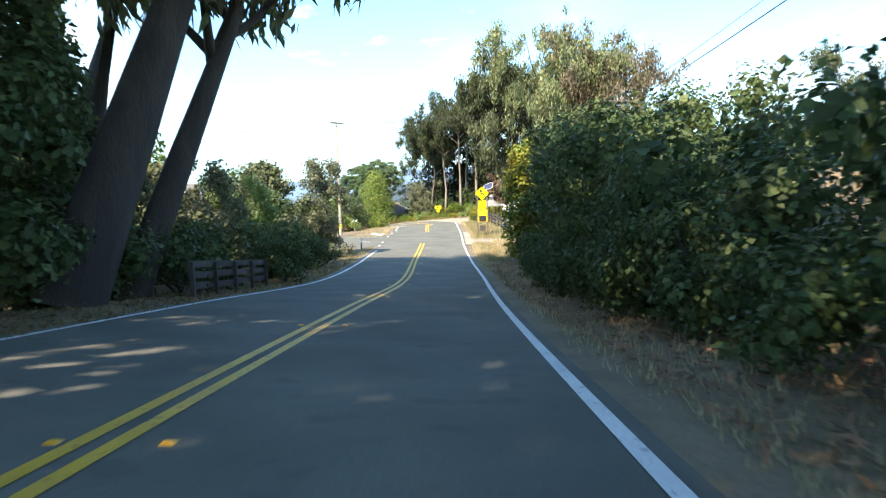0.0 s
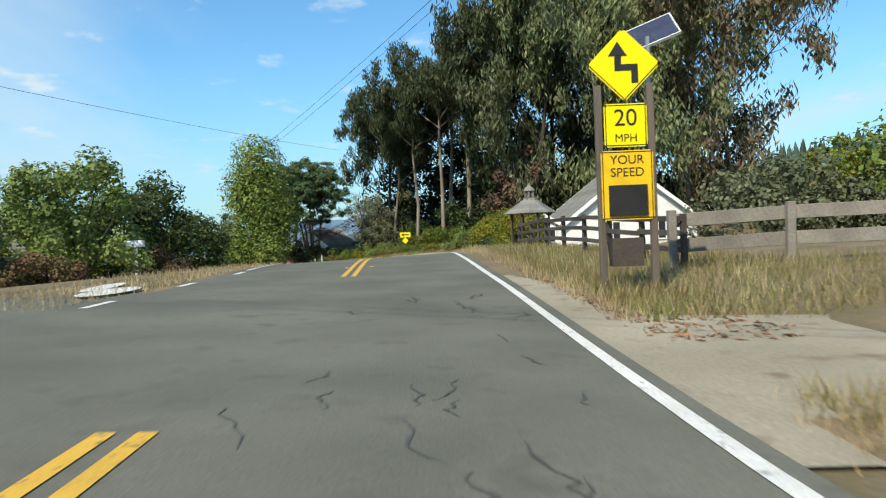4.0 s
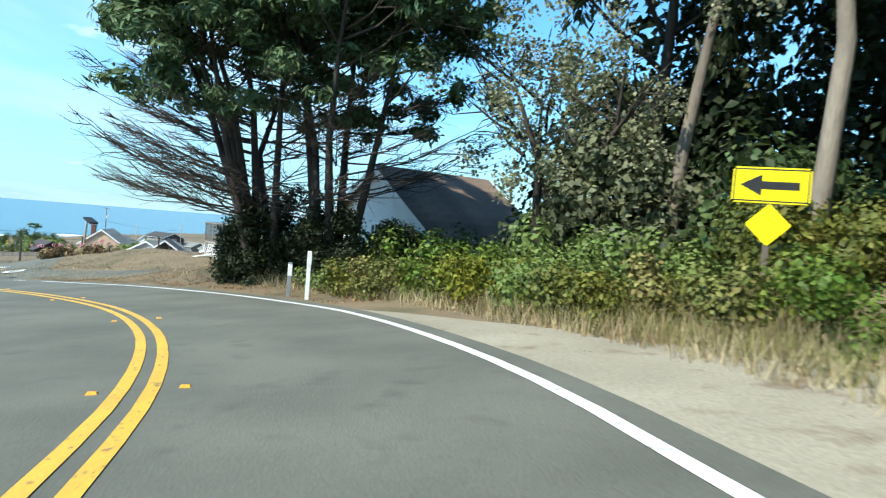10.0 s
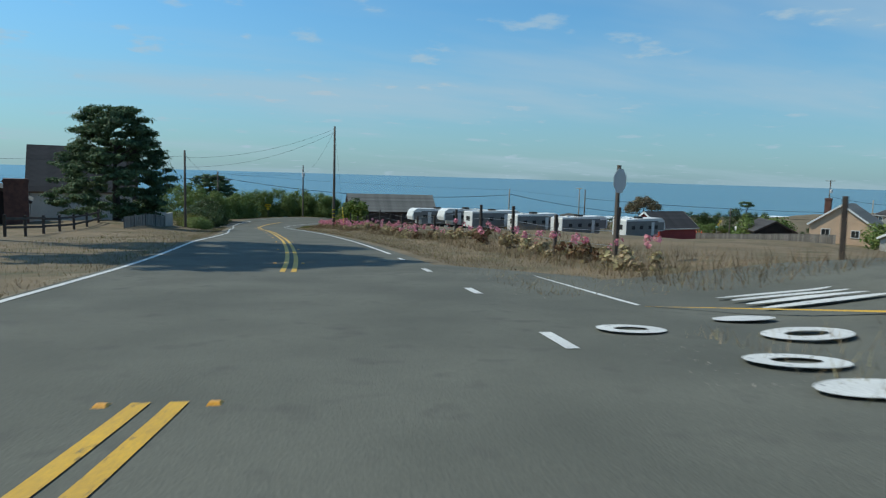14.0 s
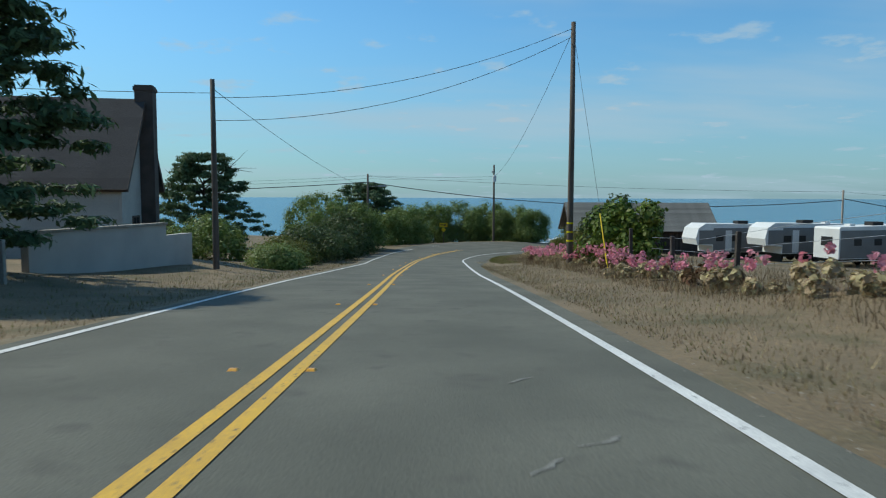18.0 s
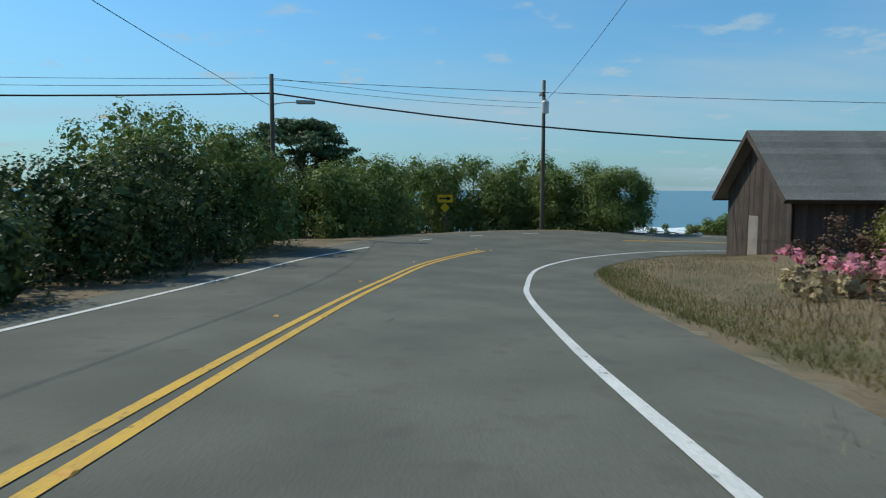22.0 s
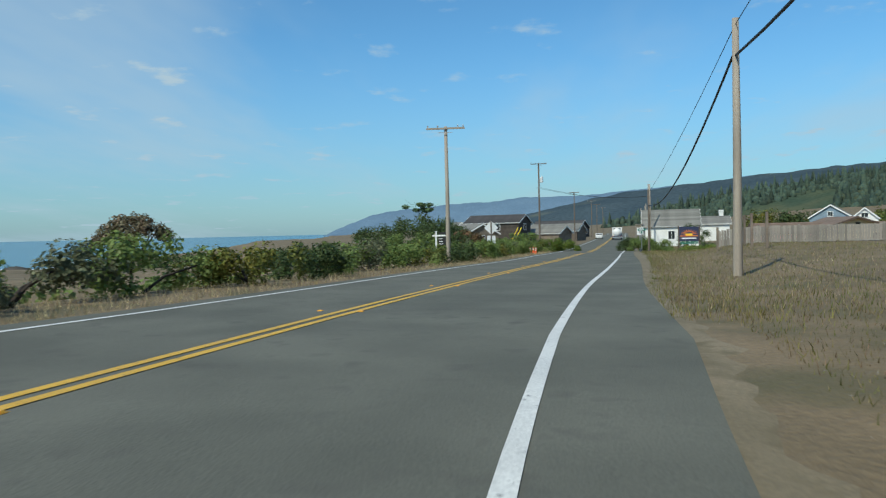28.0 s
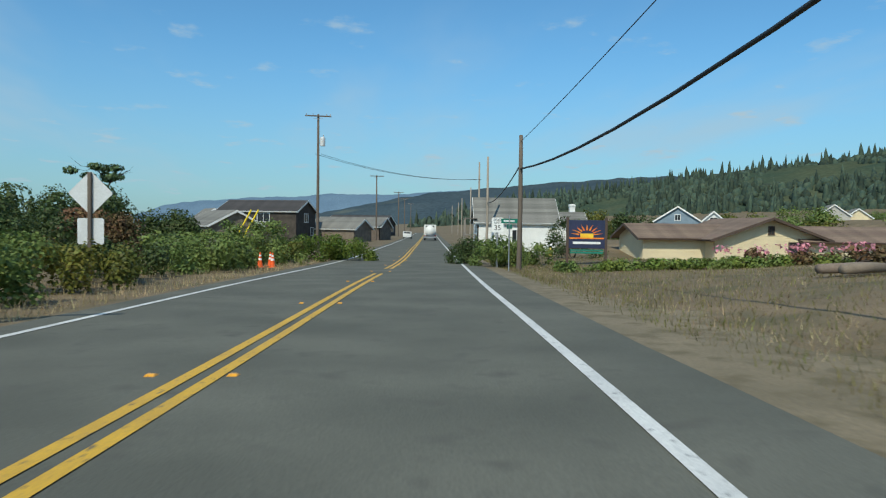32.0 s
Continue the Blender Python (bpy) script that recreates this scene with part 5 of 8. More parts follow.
for x, y, rx, ry, h, mat, lab in ((-11.5, 83, 2.6, 3.0, 5.0, L_HEDGE, "leafy green roadside shrub with stray shoots"), (-11.0, 88.5, 2.4, 2.6, 4.8, L_DARK, "dark leafy roadside shrub"), (-10.6, 93.5, 2.2, 2.6, 3.2, L_DARK, "dark rounded roadside shrub"),
                                  (-14.2, 79, 2.2, 2.6, 2.6, L_GREY, "pale grey-green coastal shrub"), (-16.4, 84, 2.6, 3, 3.4, L_GREY, "pale grey-green coastal shrub"), (-18.5, 92, 4, 3.4, 4.2, L_HEDGE, "broad green coastal shrub"), (-14, 92, 3, 3, 4.8, L_GREY, "grey shrub with bare upper shoots"), (-13.2, 86, 3.4, 3.4, 5.4, L_IVY, "tall leafy green shrub with stray shoots"), (-16, 88, 3, 3, 4.4, L_HEDGE, "leafy green roadside shrub"), (-16.6, 76.6, 1.6, 1.4, 1.1, L_OLIVE, "tangled low coastal shrub")):
    bush("roadside_shrub", lab, R, x, y, blob_cloud(R, rx, ry, h, 34, 0.65), 13000, 0.1, mat)
for x, y in ((-13, 79.5), (-11.4, 80.5), (-16, 76.5), (-9.5, 85.8), (-18.5, 75), (-21, 75.5), (-14.4, 77.2)):
    bush("dry_weed_clump", "dry brown weeds at the road edge", R, x, y, blob_cloud(R, 1.3, 1.3, 1.2, 12, 0.35), 4000, 0.07, L_RUST)
bush("mounded_shrub", "large grey-brown mound of vines with yellow-green top", R, 27, 100, blob_cloud(R, 8.5, 6, 5.0, 60, 1.5), 16000, 0.2, L_GREY, extra=(L_YELLOW, 2600, 0.18, [(2, 0, 4.4, 1.6), (5, 1, 3.8, 1.5)], "young_leaves"))
bush("mounded_shrub", "large green mound of shrubs behind the fence", R, 41, 97, blob_cloud(R, 13, 7, 10.5, 70, 2.0, 0.05), 20000, 0.26, L_IVY)
# L_EUC_L and L_EUC_D put sun and shade of the grove into crowns
for x, y, h, sp, mat in ((20, 121, 27, 9, L_EUC_L), (14, 126, 26, 8, L_EUC), (27, 118, 25, 9, L_EUC_L), (33, 122, 27, 9, L_EUC_B), (12, 134, 22, 7, L_EUC_D), (18, 136, 24, 8, L_EUC_D), (26, 133, 25, 9, L_EUC), (35, 135, 26, 10, L_EUC_B), (92, 150, 22, 8, L_EUC), (104, 146, 24, 9, L_EUC)):
    eucalyptus(R, "tall eucalyptus with hanging grey-green foliage" if mat is not L_EUC_B else "tall eucalyptus with thin brownish foliage", x, y, h, sp, 0.3, mat, 22000 if x < 60 else 9000, 0.28, (R.normal() * 1.2, R.normal() * 1.2), 0.14, BARK, curtain=26)
eucalyptus(R, "tall eucalyptus with hanging grey-green foliage", -1.2, 147.5, 20, 5.5, 0.3, L_EUC_D, 20000, 0.2, (0.3, 0.2), 0.2, BARK, curtain=20)
# the near edge of the grove with bare pale trunks
# crowns here use the shade-toned leaf copy
for x, y, h, sp, r0 in ((5.4, 136.2, 21, 5.5, 0.34), (8.6, 137.5, 22, 6, 0.4), (2.4, 139.5, 19, 5, 0.3), (11.5, 141, 22, 6, 0.4), (-0.5, 143.5, 16, 4.5, 0.3), (6.5, 143, 22, 6, 0.4)):
    eucalyptus(R, "tall eucalyptus with a bare pale trunk at the grove edge", x, y, h, sp, r0 * 0.8, L_EUC_D, 20000, 0.2, (R.normal() * 0.6, R.normal() * 0.6), 0.5, curtain=0)
# near-black leaves stand in for the shade deep in the grove
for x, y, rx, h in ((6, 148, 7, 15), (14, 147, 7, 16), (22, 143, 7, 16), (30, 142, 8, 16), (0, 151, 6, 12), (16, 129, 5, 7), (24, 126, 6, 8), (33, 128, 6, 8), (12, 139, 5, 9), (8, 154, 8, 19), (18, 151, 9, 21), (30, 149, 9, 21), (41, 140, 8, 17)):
    bush("understorey_thicket", "dark thicket inside the grove, shade put into its leaf colour", R, x, y, blob_cloud(R, rx, 4, h, 60, 1.7, 0.05), 13000, 0.26, L_DEEP)
bush("dead_conifer", "brown dead conifer with bare twiggy branches", R, 13.0, 126.5, blob_cloud(R, 4.0, 3.2, 10.5, 44, 0.9, 0.15), 15000, 0.22, L_BROWN, "tree", stems=9, shell=0.25)
bush("yellow_shrub", "bright yellow-green flowering shrub by the house", R, 8.0, 106.6, blob_cloud(R, 2.2, 2.4, 3.2, 50, 0.6), 34000, 0.07, L_YELLOW, turn=70)
bush("yellow_shrub", "yellow-tinged shrub beside the white house", R, 8.6, 102.6, blob_cloud(R, 1.9, 1.9, 3.2, 40, 0.55), 24000, 0.07, L_YELLOW)
for x, y, rx, ry, h, mat, lab in ((9.0, 115.0, 2.6, 3.6, 3.7, L_OLIVE, "yellowish olive shrub beside the gravel pull-out"), (9.8, 120.5, 2.4, 2.8, 3.0, L_DARK, "dark shrub beside the gravel pull-out"), (7.6, 110.5, 1.2, 2.8, 1.5, L_DARK, "low dark shrub below the yellow one"), (7.0, 105.0, 1.0, 1.6, 1.1, L_DARK, "low dark shrub by the gravel"), (12.5, 119, 3, 3, 3.4, L_BROWN, "brown twiggy shrub by the gravel")):
    bush("pullout_shrub", lab, R, x, y, blob_cloud(R, rx, ry, h, 40, 0.65), 18000, 0.08, mat)

# --- bramble bank behind the arrow sign ---
for k, (s, o, h) in enumerate(((178, 13.6, 2.6), (180, 13.0, 2.6), (183, 12.7, 2.8), (186, 13.4, 1.9), (189, 12.8, 1.7), (192, 11.8, 1.8), (195, 10.0, 2.1), (198, 8.8, 2.0), (201, 9.0, 1.6))):
    x, y, z, yaw = spot(s, o + 0.7)
    bush("bramble_bank", "sunlit bramble and ivy thicket on the bank", R, x, y, wall_of(R, 6.5, 4.2, h, 36, 0.65), 15000, 0.08, (L_HEDGE, L_BRIGHT, L_OLIVE)[k % 3], turn=yaw + 90 + 90)
for k in range(17):
    s = 176.5 + k * 1.5
    x, y, z, yaw = spot(s, float(np.interp(s, [176, 183, 185.5, 188, 191, 195, 203], [11.4, 12.0, 9.9, 7.6, 6.4, 5.8, 5.6])) + 0.7 + 0.5 * R.random())
    bush("bramble_edge", "low yellow-green brambles and weeds at the gravel edge", R, x, y, wall_of(R, 3.4, 2.6, 0.85 + 0.3 * R.random(), 26, 0.32), 6000, 0.06, (L_OLIVE, L_HEDGE, L_YELLOW, L_BRIGHT, GRASS_GREEN)[k % 5], turn=yaw + 180, stems=1)
for s, o, h in ((182, 18.5, 4.6), (186, 18.5, 4.6), (190, 17.5, 4.4), (194, 15.5, 3.8), (198, 14.0, 3.2)):
    x, y, z, yaw = spot(s, o)
    bush("bramble_bank", "darker overgrown shrubs at the top of the bank", R, x, y, wall_of(R, 7, 4, h, 26, 1.0), 6000, 0.17, L_DARK, turn=yaw + 180)

# --- the white house corner ---
near_cypress = cypress(R, "broad multi-trunked Monterey cypress with dark fanning limbs", -13.1, 143.2, 13.0, 5.2, 5, 5.4, 62000, size=0.14, z=-5.9, r0=0.17, layers=220, twigs=44, wind=(-1.0, -0.4), fan=3.5)
cypress(R, "second multi-trunked Monterey cypress with bare lower branches", -10.7, 143.2, 13.8, 5.4, 5, 5.6, 60000, size=0.14, z=-5.9, r0=0.19, layers=220, twigs=24, wind=(-0.3, 0.3))
for k in range(4):
    lean_to = np.array([-3.9 + 0.75 * k, (-1.5, -0.8, -1.3, -0.4)[k], 9.5])
    part("trunk", tube_mesh("trunk", [(-0.2 * k, 0.15 * k, 0), lean_to * 0.22 + np.array([0, 0, 0.3]), lean_to * 0.6 + np.array([0.3, 0, 0.4]), lean_to], [0.17, 0.14, 0.1, 0.03], BARK_DARK, 8), near_cypress)
    limbs(R, lean_to * 0.4, lean_to, 7, 2.6, 0.5, 0.07, BARK_DARK, near_cypress, 4)
# these shrubs take the shade-darkened leaf colour too
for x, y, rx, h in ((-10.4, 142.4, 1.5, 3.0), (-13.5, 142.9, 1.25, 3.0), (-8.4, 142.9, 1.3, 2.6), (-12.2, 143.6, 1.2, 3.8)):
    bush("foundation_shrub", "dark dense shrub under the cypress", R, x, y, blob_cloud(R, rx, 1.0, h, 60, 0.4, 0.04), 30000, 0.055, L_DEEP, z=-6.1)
for x, y, rx, h in ((-9.8, 146.0, 2.0, 2.4), (-7.0, 145.4, 2.2, 2.6), (-4.4, 146.2, 2.2, 2.8)):
    bush("foundation_shrub", "dark shaded shrub before the white cottage", R, x, y, blob_cloud(R, rx, 1.5, h, 22, 0.6, 0.05), 6000, 0.12, L_DARK)
gw = thing("willow_tree", "grey twisted willow with thin pale foliage", "tree", pose(-3.3, 143.4, gz(-3.3, 143.4)))
for k in range(4):
    a = k * 1.6 + 0.4
    pts = np.array([(0.2 * math.cos(a), 0.2 * math.sin(a), 0), (0.9 * math.cos(a), 0.9 * math.sin(a), 2.2), (1.4 * math.cos(a + 0.5), 1.4 * math.sin(a + 0.5), 4.2), (2.2 * math.cos(a + 0.2), 2.2 * math.sin(a + 0.2), 6.6)])
    part("trunk", tube_mesh("trunk", pts, [0.2, 0.16, 0.1, 0.03], BARK, 7), gw)
    limbs(R, pts[1], pts[3], 6, 2.2, 0.6, 0.11, BARK, gw)
gv, gff = leaves(R, [(R.normal() * 1.7, R.normal() * 1.7, R.uniform(3.2, 8.4), R.uniform(0.35, 0.7)) for _ in range(70)], 22000, 0.085, 0.2, 0.2, core=False)
part("crown", mesh_of("crown", gv, gff, L_WILLOW), gw)
bush("willow_shrub", "pale grey-green shrub beside the willow", R, -1.5, 142.8, blob_cloud(R, 2.4, 2.2, 5.2, 22, 0.8), 6500, 0.16, L_GREY)
bush("garden_shrub", "green shrub by the lattice and stairs", R, -21.0, 154.3, blob_cloud(R, 1.6, 1.6, 2.4, 14, 0.6), 3200, 0.14, L_HEDGE)

# --- inside the first bend ---
bush("grey_shrub", "large grey-green shrub with pale shoots", R, -14.0, 119.5, blob_cloud(R, 3.8, 3.4, 5.2, 50, 0.8), 24000, 0.09, L_GREY)
bush("lily_clump", "pink naked-lady lilies in dry grass", R, -11.2, 120.2, blob_cloud(R, 1.5, 1.2, 0.7, 10, 0.3), 900, 0.12, L_RUST, "flowers", extra=(PINK, 900, 0.1, [(R.uniform(-1.4, 1.4), R.uniform(-1, 1), 0.75, 0.2) for _ in range(16)], "blossom"))

# --- the straight towards the sea: left side ---
cypress(R, "large dark layered cypress beside the road", -99.5, 140.2, 9.7, 5.8, 1, 1.0, 70000, size=0.16, layers=380, cone=0.35, tiers=11)
cypress(R, "dark wind-layered cypress behind the hedges", -154.3, 134.4, 9.4, 6.2, 1, 1.4, 44000, size=0.19, layers=280, cone=0.4, tiers=9)
cypress(R, "flat-topped dark cypress behind the hedge", -181.5, 150.6, 8.8, 6.6, 1, 3.6, 28000, size=0.2, layers=190, cone=0.4, tiers=7)
cypress(R, "dark cypress in the distance", -44, 118, 9.0, 5.0, 1, 1.2, 9000)
cypress(R, "tall dark cypress shading the road", -60, 135, 21.0, 4.6, 1, 12.0, 9000, size=0.5)
cypress(R, "tall dark cypress shading the road", -68, 134.5, 22.0, 4.6, 1, 13.5, 9000, size=0.5)
for x, y, rx, ry, h, mat, lab in ((-133.5, 147.4, 4.8, 3.0, 2.7, L_DARK, "sprawling olive-green shrub by the verge"), (-139.5, 148.0, 4.2, 3.0, 2.8, L_DARK, "sprawling dark green shrub by the verge"), (-146.5, 148.6, 4.0, 3.2, 3.4, L_DARK, "dense dark green shrub by the verge"),
                                  (-126.5, 146.6, 3.2, 2.2, 1.7, L_OLIVE, "dry olive shrub by the verge"), (-120, 147.2, 2.6, 1.8, 1.2, L_HEDGE, "low garden shrub by the wall"), (-128, 141, 4, 3, 3.0, L_HEDGE, "rounded green shrub in the garden"),
                                  (-160, 146.4, 6.0, 4.4, 6.6, L_HEDGE, "tall rounded green hedge tree"), (-167.5, 145.0, 5, 4.5, 6.4, L_HEDGE, "tall rounded green hedge tree"), (-157.2, 150.8, 3.4, 2.8, 5.2, L_HEDGE, "dense green hedge tree by the bend"), (-152.5, 149.4, 4.5, 3.2, 4.2, L_DARK, "dark hedge shrub by the bend"), (-170.0, 151.2, 4.0, 3.2, 4.6, L_DARK, "dark hedge shrub by the bend")):
    bush("coastal_shrub", lab, R, x, y, blob_cloud(R, rx, ry, h, 70, 0.9), 26000, 0.078, mat, shell=0.9)
for x, y, rx, h in ((-168.0, 154.0, 3.2, 4.4), (-171.5, 156.0, 3.4, 5.2), (-176.4, 156.4, 3.4, 5.8), (-180.8, 160.4, 3.4, 6.2), (-182.4, 164.4, 3.9, 6.5), (-180.9, 168.8, 3.5, 6.4), (-178.1, 172.0, 3.2, 5.6), (-175.4, 174.0, 2.9, 4.7), (-185, 160, 4, 5.6), (-184.5, 170, 4, 5.4), (-179.4, 166.0, 2.2, 4.6), (-177.8, 169.8, 2.0, 4.8)):
    bush("bend_hedge", "dense salt-pruned green hedge on the outside of the bend", R, x, y, blob_cloud(R, rx, rx, h, 60, 0.95, 0.03), 46000 if y > 171.5 else 24000, 0.08 if y > 171.5 else 0.092, L_HEDGE, shell=0.72)
# right side
bush("vine_shrub", "bright green vine climbing over a dark shrub", R, -112.6, 165.0, blob_cloud(R, 2.2, 2.0, 2.9, 20, 0.7), 6000, 0.16, L_BRIGHT)
bush("vine_shrub", "dark shrub beside the utility pole", R, -116.0, 165.5, blob_cloud(R, 1.9, 1.7, 3.3, 18, 0.7), 5000, 0.15, L_DARK)
bush("vine_post", "wooden post covered in green vine", R, -110.6, 165.6, [(0, 0, 0.6, 0.5), (0, 0, 1.3, 0.5), (0.1, 0, 2.0, 0.55), (-0.4, 0, 2.3, 0.4)], 1800, 0.14, L_IVY)
bush("twiggy_shrub", "olive-brown twiggy shrub before the barn", R, -139.0, 170.0, blob_cloud(R, 3.4, 2.2, 2.7, 50, 0.5), 18000, 0.06, L_OLIVE)
bush("twiggy_shrub", "rusty brown dry shrub by the barn wall", R, -144.5, 170.5, blob_cloud(R, 2.4, 1.8, 1.8, 24, 0.45), 9000, 0.06, L_BROWN)
for k in range(30):
    s = 238 + k * 3.2
    o = 8.9 + R.normal() * 0.5 + (0.8 if k > 22 else 0)
    x, y, z, yaw = spot(s, o)
    pinks = 2 + int(R.integers(0, 3)) + (16 if k > 15 else 2)
    bush("lily_clump", "pink naked-lady lilies among dry stalks along the fence", R, x, y, blob_cloud(R, 1.7, 0.8, 0.55, 12, 0.2), 700 if k < 14 else 1100, 0.11, (GRASS_DRY, L_RUST, GRASS_DRY)[k % 3], "flowers", turn=yaw + 90, stems=1,
         extra=(PINK, pinks * 30, 0.085, [(R.uniform(-1.5, 1.5), R.uniform(-0.7, 0.7), R.uniform(0.5, 0.85), 0.1) for _ in range(pinks)], "blossom"))
for k in range(6):
    x, y = -33.5 - k * 0.55 + R.normal() * 0.3, 161.2 - k * 0.45 + R.normal() * 0.3
    bush("flower_stalks", "tall dry stalks with pink seed heads on the knoll", R, x - 3.0, y + 0.5, blob_cloud(R, 1.0, 0.9, 0.8, 8, 0.3), 900, 0.1, L_RUST if k % 2 else GRASS_DRY, "flowers", stems=2, extra=(PINK, 60, 0.08, [(R.uniform(-1, 1), R.uniform(-0.8, 0.8), 0.85, 0.1) for _ in range(3)], "blossom"))

# --- coast side after the bend ---
bush("round_bush", "rounded dark green bush against the sea", R, -176.5, 182.1, blob_cloud(R, 1.15, 1.1, 1.9, 22, 0.45, 0.1), 7000, 0.09, L_HEDGE, shell=0.85)
for k in range(24):
    s = 371 + k * 4.0
    x, y, z, yaw = spot(s, -6.8 - R.random() * 1.6 - (1.0 if k < 3 else 0))
    bush("coastal_scrub", "low bramble and coyote brush along the road", R, x, y, wall_of(R, 5.2, 2.8, (0.5 if k < 3 else 1.3) + 0.4 * R.random(), 18, 0.25 if k < 3 else 0.4), 5600, 0.078, (L_HEDGE, L_OLIVE, L_DARK, L_HEDGE, L_GREY)[k % 5], turn=yaw + 90)
for k in range(14):
    s = 376 + k * 8.0
    x, y, z, yaw = spot(s, -13 - R.random() * 6)
    bush("coastal_scrub", "low dark coastal scrub", R, x, y, wall_of(R, 10, 6, 1.6, 20, 0.8), 2600, 0.2, L_DARK if k % 2 else L_HEDGE, turn=yaw + 90)
dt = thing("dome_tree", "wind-shaped dome tree with thin crown by the sea", "tree", pose(-224.0, 289.0, gz(-224, 289)))
for k in range(5):
    a = k * 1.256
    part("trunk", tube_mesh("trunk", [(0.3 * math.cos(a), 0.3 * math.sin(a), 0), (1.4 * math.cos(a), 1.4 * math.sin(a), 4.0), (4.2 * math.cos(a), 4.2 * math.sin(a), 7.6)], [0.3, 0.2, 0.06], BARK, 6), dt)
dv, dfc = leaves(R, [(math.cos(a) * q * 6.2, math.sin(a) * q * 6.2, 9.4 - q * q * 4.0, 1.2) for a, q in zip(R.random(44) * 6.283, np.sqrt(R.random(44)))], 8000, 0.34, 0, 0.4, core=False)
part("crown", mesh_of("crown", dv, dfc, L_EUC_B), dt)
for x, y, h, sp in ((-174, 268, 4.7, 5.0), (-178, 283, 5.8, 5), (-190, 262, 4.2, 4), (-172, 290, 3.5, 3.5), (-186, 300, 4, 5)):
    bush("coastal_thicket", "dark wind-clipped thicket near the coast", R, x, y, blob_cloud(R, sp, sp, h, 34, 1.0), 12000, 0.13, L_DARK, shell=0.8)
sp_tree = thing("pine_tree", "small wind-bent pine with sparse top", "tree", pose(-177.5, 287, gz(-177.5, 287)))
part("trunk", tube_mesh("trunk", [(0, 0, 0), (0.4, 0, 3.2), (1.6, 0, 6.0)], [0.2, 0.14, 0.05], BARK, 6), sp_tree)
limbs(R, (0.4, 0, 3.2), (1.6, 0, 6.0), 7, 2.0, 0.4, 0.12, BARK, sp_tree)
pv, pf = leaves(R, [(1.6 + R.normal() * 1.2, R.normal() * 1.0, 6.2 + R.normal() * 0.5, 0.6, 0.5) for _ in range(9)], 2200, 0.2, 0, 0.4, core=False)
part("crown", mesh_of("crown", pv, pf, L_CYP), sp_tree)
bush("far_hedgerow", "long dark green hedgerow near the coast", R, -208, 292, wall_of(R, 60, 8, 3.0, 60, 1.8), 9000, 0.35, L_DARK, turn=60)
for x, y, rx, h, mat, lab in ((-162.5, 262, 3.0, 2.4, L_HEDGE, "rounded green shrub behind the cones"), (-158.5, 268, 3.2, 1.6, L_BRIGHT, "low sunlit green shrub"), (-164, 255.5, 2.4, 1.5, L_HEDGE, "low green shrub by the verge"), (-170.5, 252, 3.2, 2.8, L_DARK, "dark shrub behind the sign"), (-172.5, 247, 3.2, 2.4, L_HEDGE, "green shrub behind the sign"), (-168.4, 256.5, 2.0, 2.6, L_RUST, "tall feathery dry weeds")):
    bush("roadside_shrub", lab, R, x, y, blob_cloud(R, rx, rx, h, 36, 0.55), 14000, 0.08, mat)
for x, y, rx, h, mat, lab in ((-149.6, 259.5, 1.6, 1.7, L_HEDGE, "leafy green shrub at the pole"), (-147.4, 262, 1.8, 1.4, L_HEDGE, "leafy green shrub at the pole"), (-150.2, 263.5, 1.5, 1.6, L_DARK, "dark shrub under the speed sign"), (-141.2, 270.5, 2.2, 3.0, L_DARK, "dark bush beside the motel sign")):
    bush("roadside_shrub", lab, R, x, y, blob_cloud(R, rx, rx, h, 26, 0.45), 8000, 0.07, mat)
for k in range(9):
    bush("ground_cover_hedge", "low ivy hedge before the cream house", R, -147.6 + k * 1.25, 252.6 - k * 0.25, wall_of(R, 2.6, 1.8, 0.5, 14, 0.26), 1900, 0.09, L_IVY if k % 2 else L_HEDGE, turn=-16)
for k in range(4):
    bush("red_flower_bed", "low reddish flowering plants by the house", R, -140.2 + k * 1.1, 252.4 - k * 0.9, wall_of(R, 2.8, 1.2, 0.8, 7, 0.35), 900, 0.12, L_RUST, "flowers", extra=(PINK, 160, 0.1, [(R.uniform(-1.2, 1.2), R.uniform(-.4, .4), 0.75, 0.2) for _ in range(8)], "blossom"))
bush("mid_tree", "rounded dark green tree beyond the fence", R, -122, 238, blob_cloud(R, 5.0, 5.0, 5.2, 26, 1.4), 7000, 0.24, L_HEDGE, "tree")
bush("mid_tree", "rounded dark green tree beyond the houses", R, -96, 236, blob_cloud(R, 5.0, 4.5, 5.0, 26, 1.4), 7000, 0.24, L_HEDGE, "tree")


# ---- built things: helpers ----
def boxes(name, label, parent, mat, *dims, m=None):
    """One mesh of one or more boxes (x0, x1, y0, y1, z0, z1) as a part."""
    bm = bmesh.new()
    for d in dims:
        box_bm(bm, *d)
    return part(name, from_bm(name, bm, mat), parent, label, m)


def lettering(text, size, mat, parent, m, name="lettering", align="CENTER"):
    cu = bpy.data.curves.new(name, "FONT")
    cu.body, cu.size, cu.extrude, cu.align_x, cu.align_y = text, size, 0.002, align, "CENTER"
    ob = bpy.data.objects.new("tmp", cu)
    scene.collection.objects.link(ob)
    bpy.context.view_layer.update()
    me = bpy.data.meshes.new_from_object(ob.evaluated_get(bpy.context.evaluated_depsgraph_get()))
    bpy.data.objects.remove(ob)
    me.materials.clear()
    me.materials.append(mat)
    return part(name, me, parent, "", m)


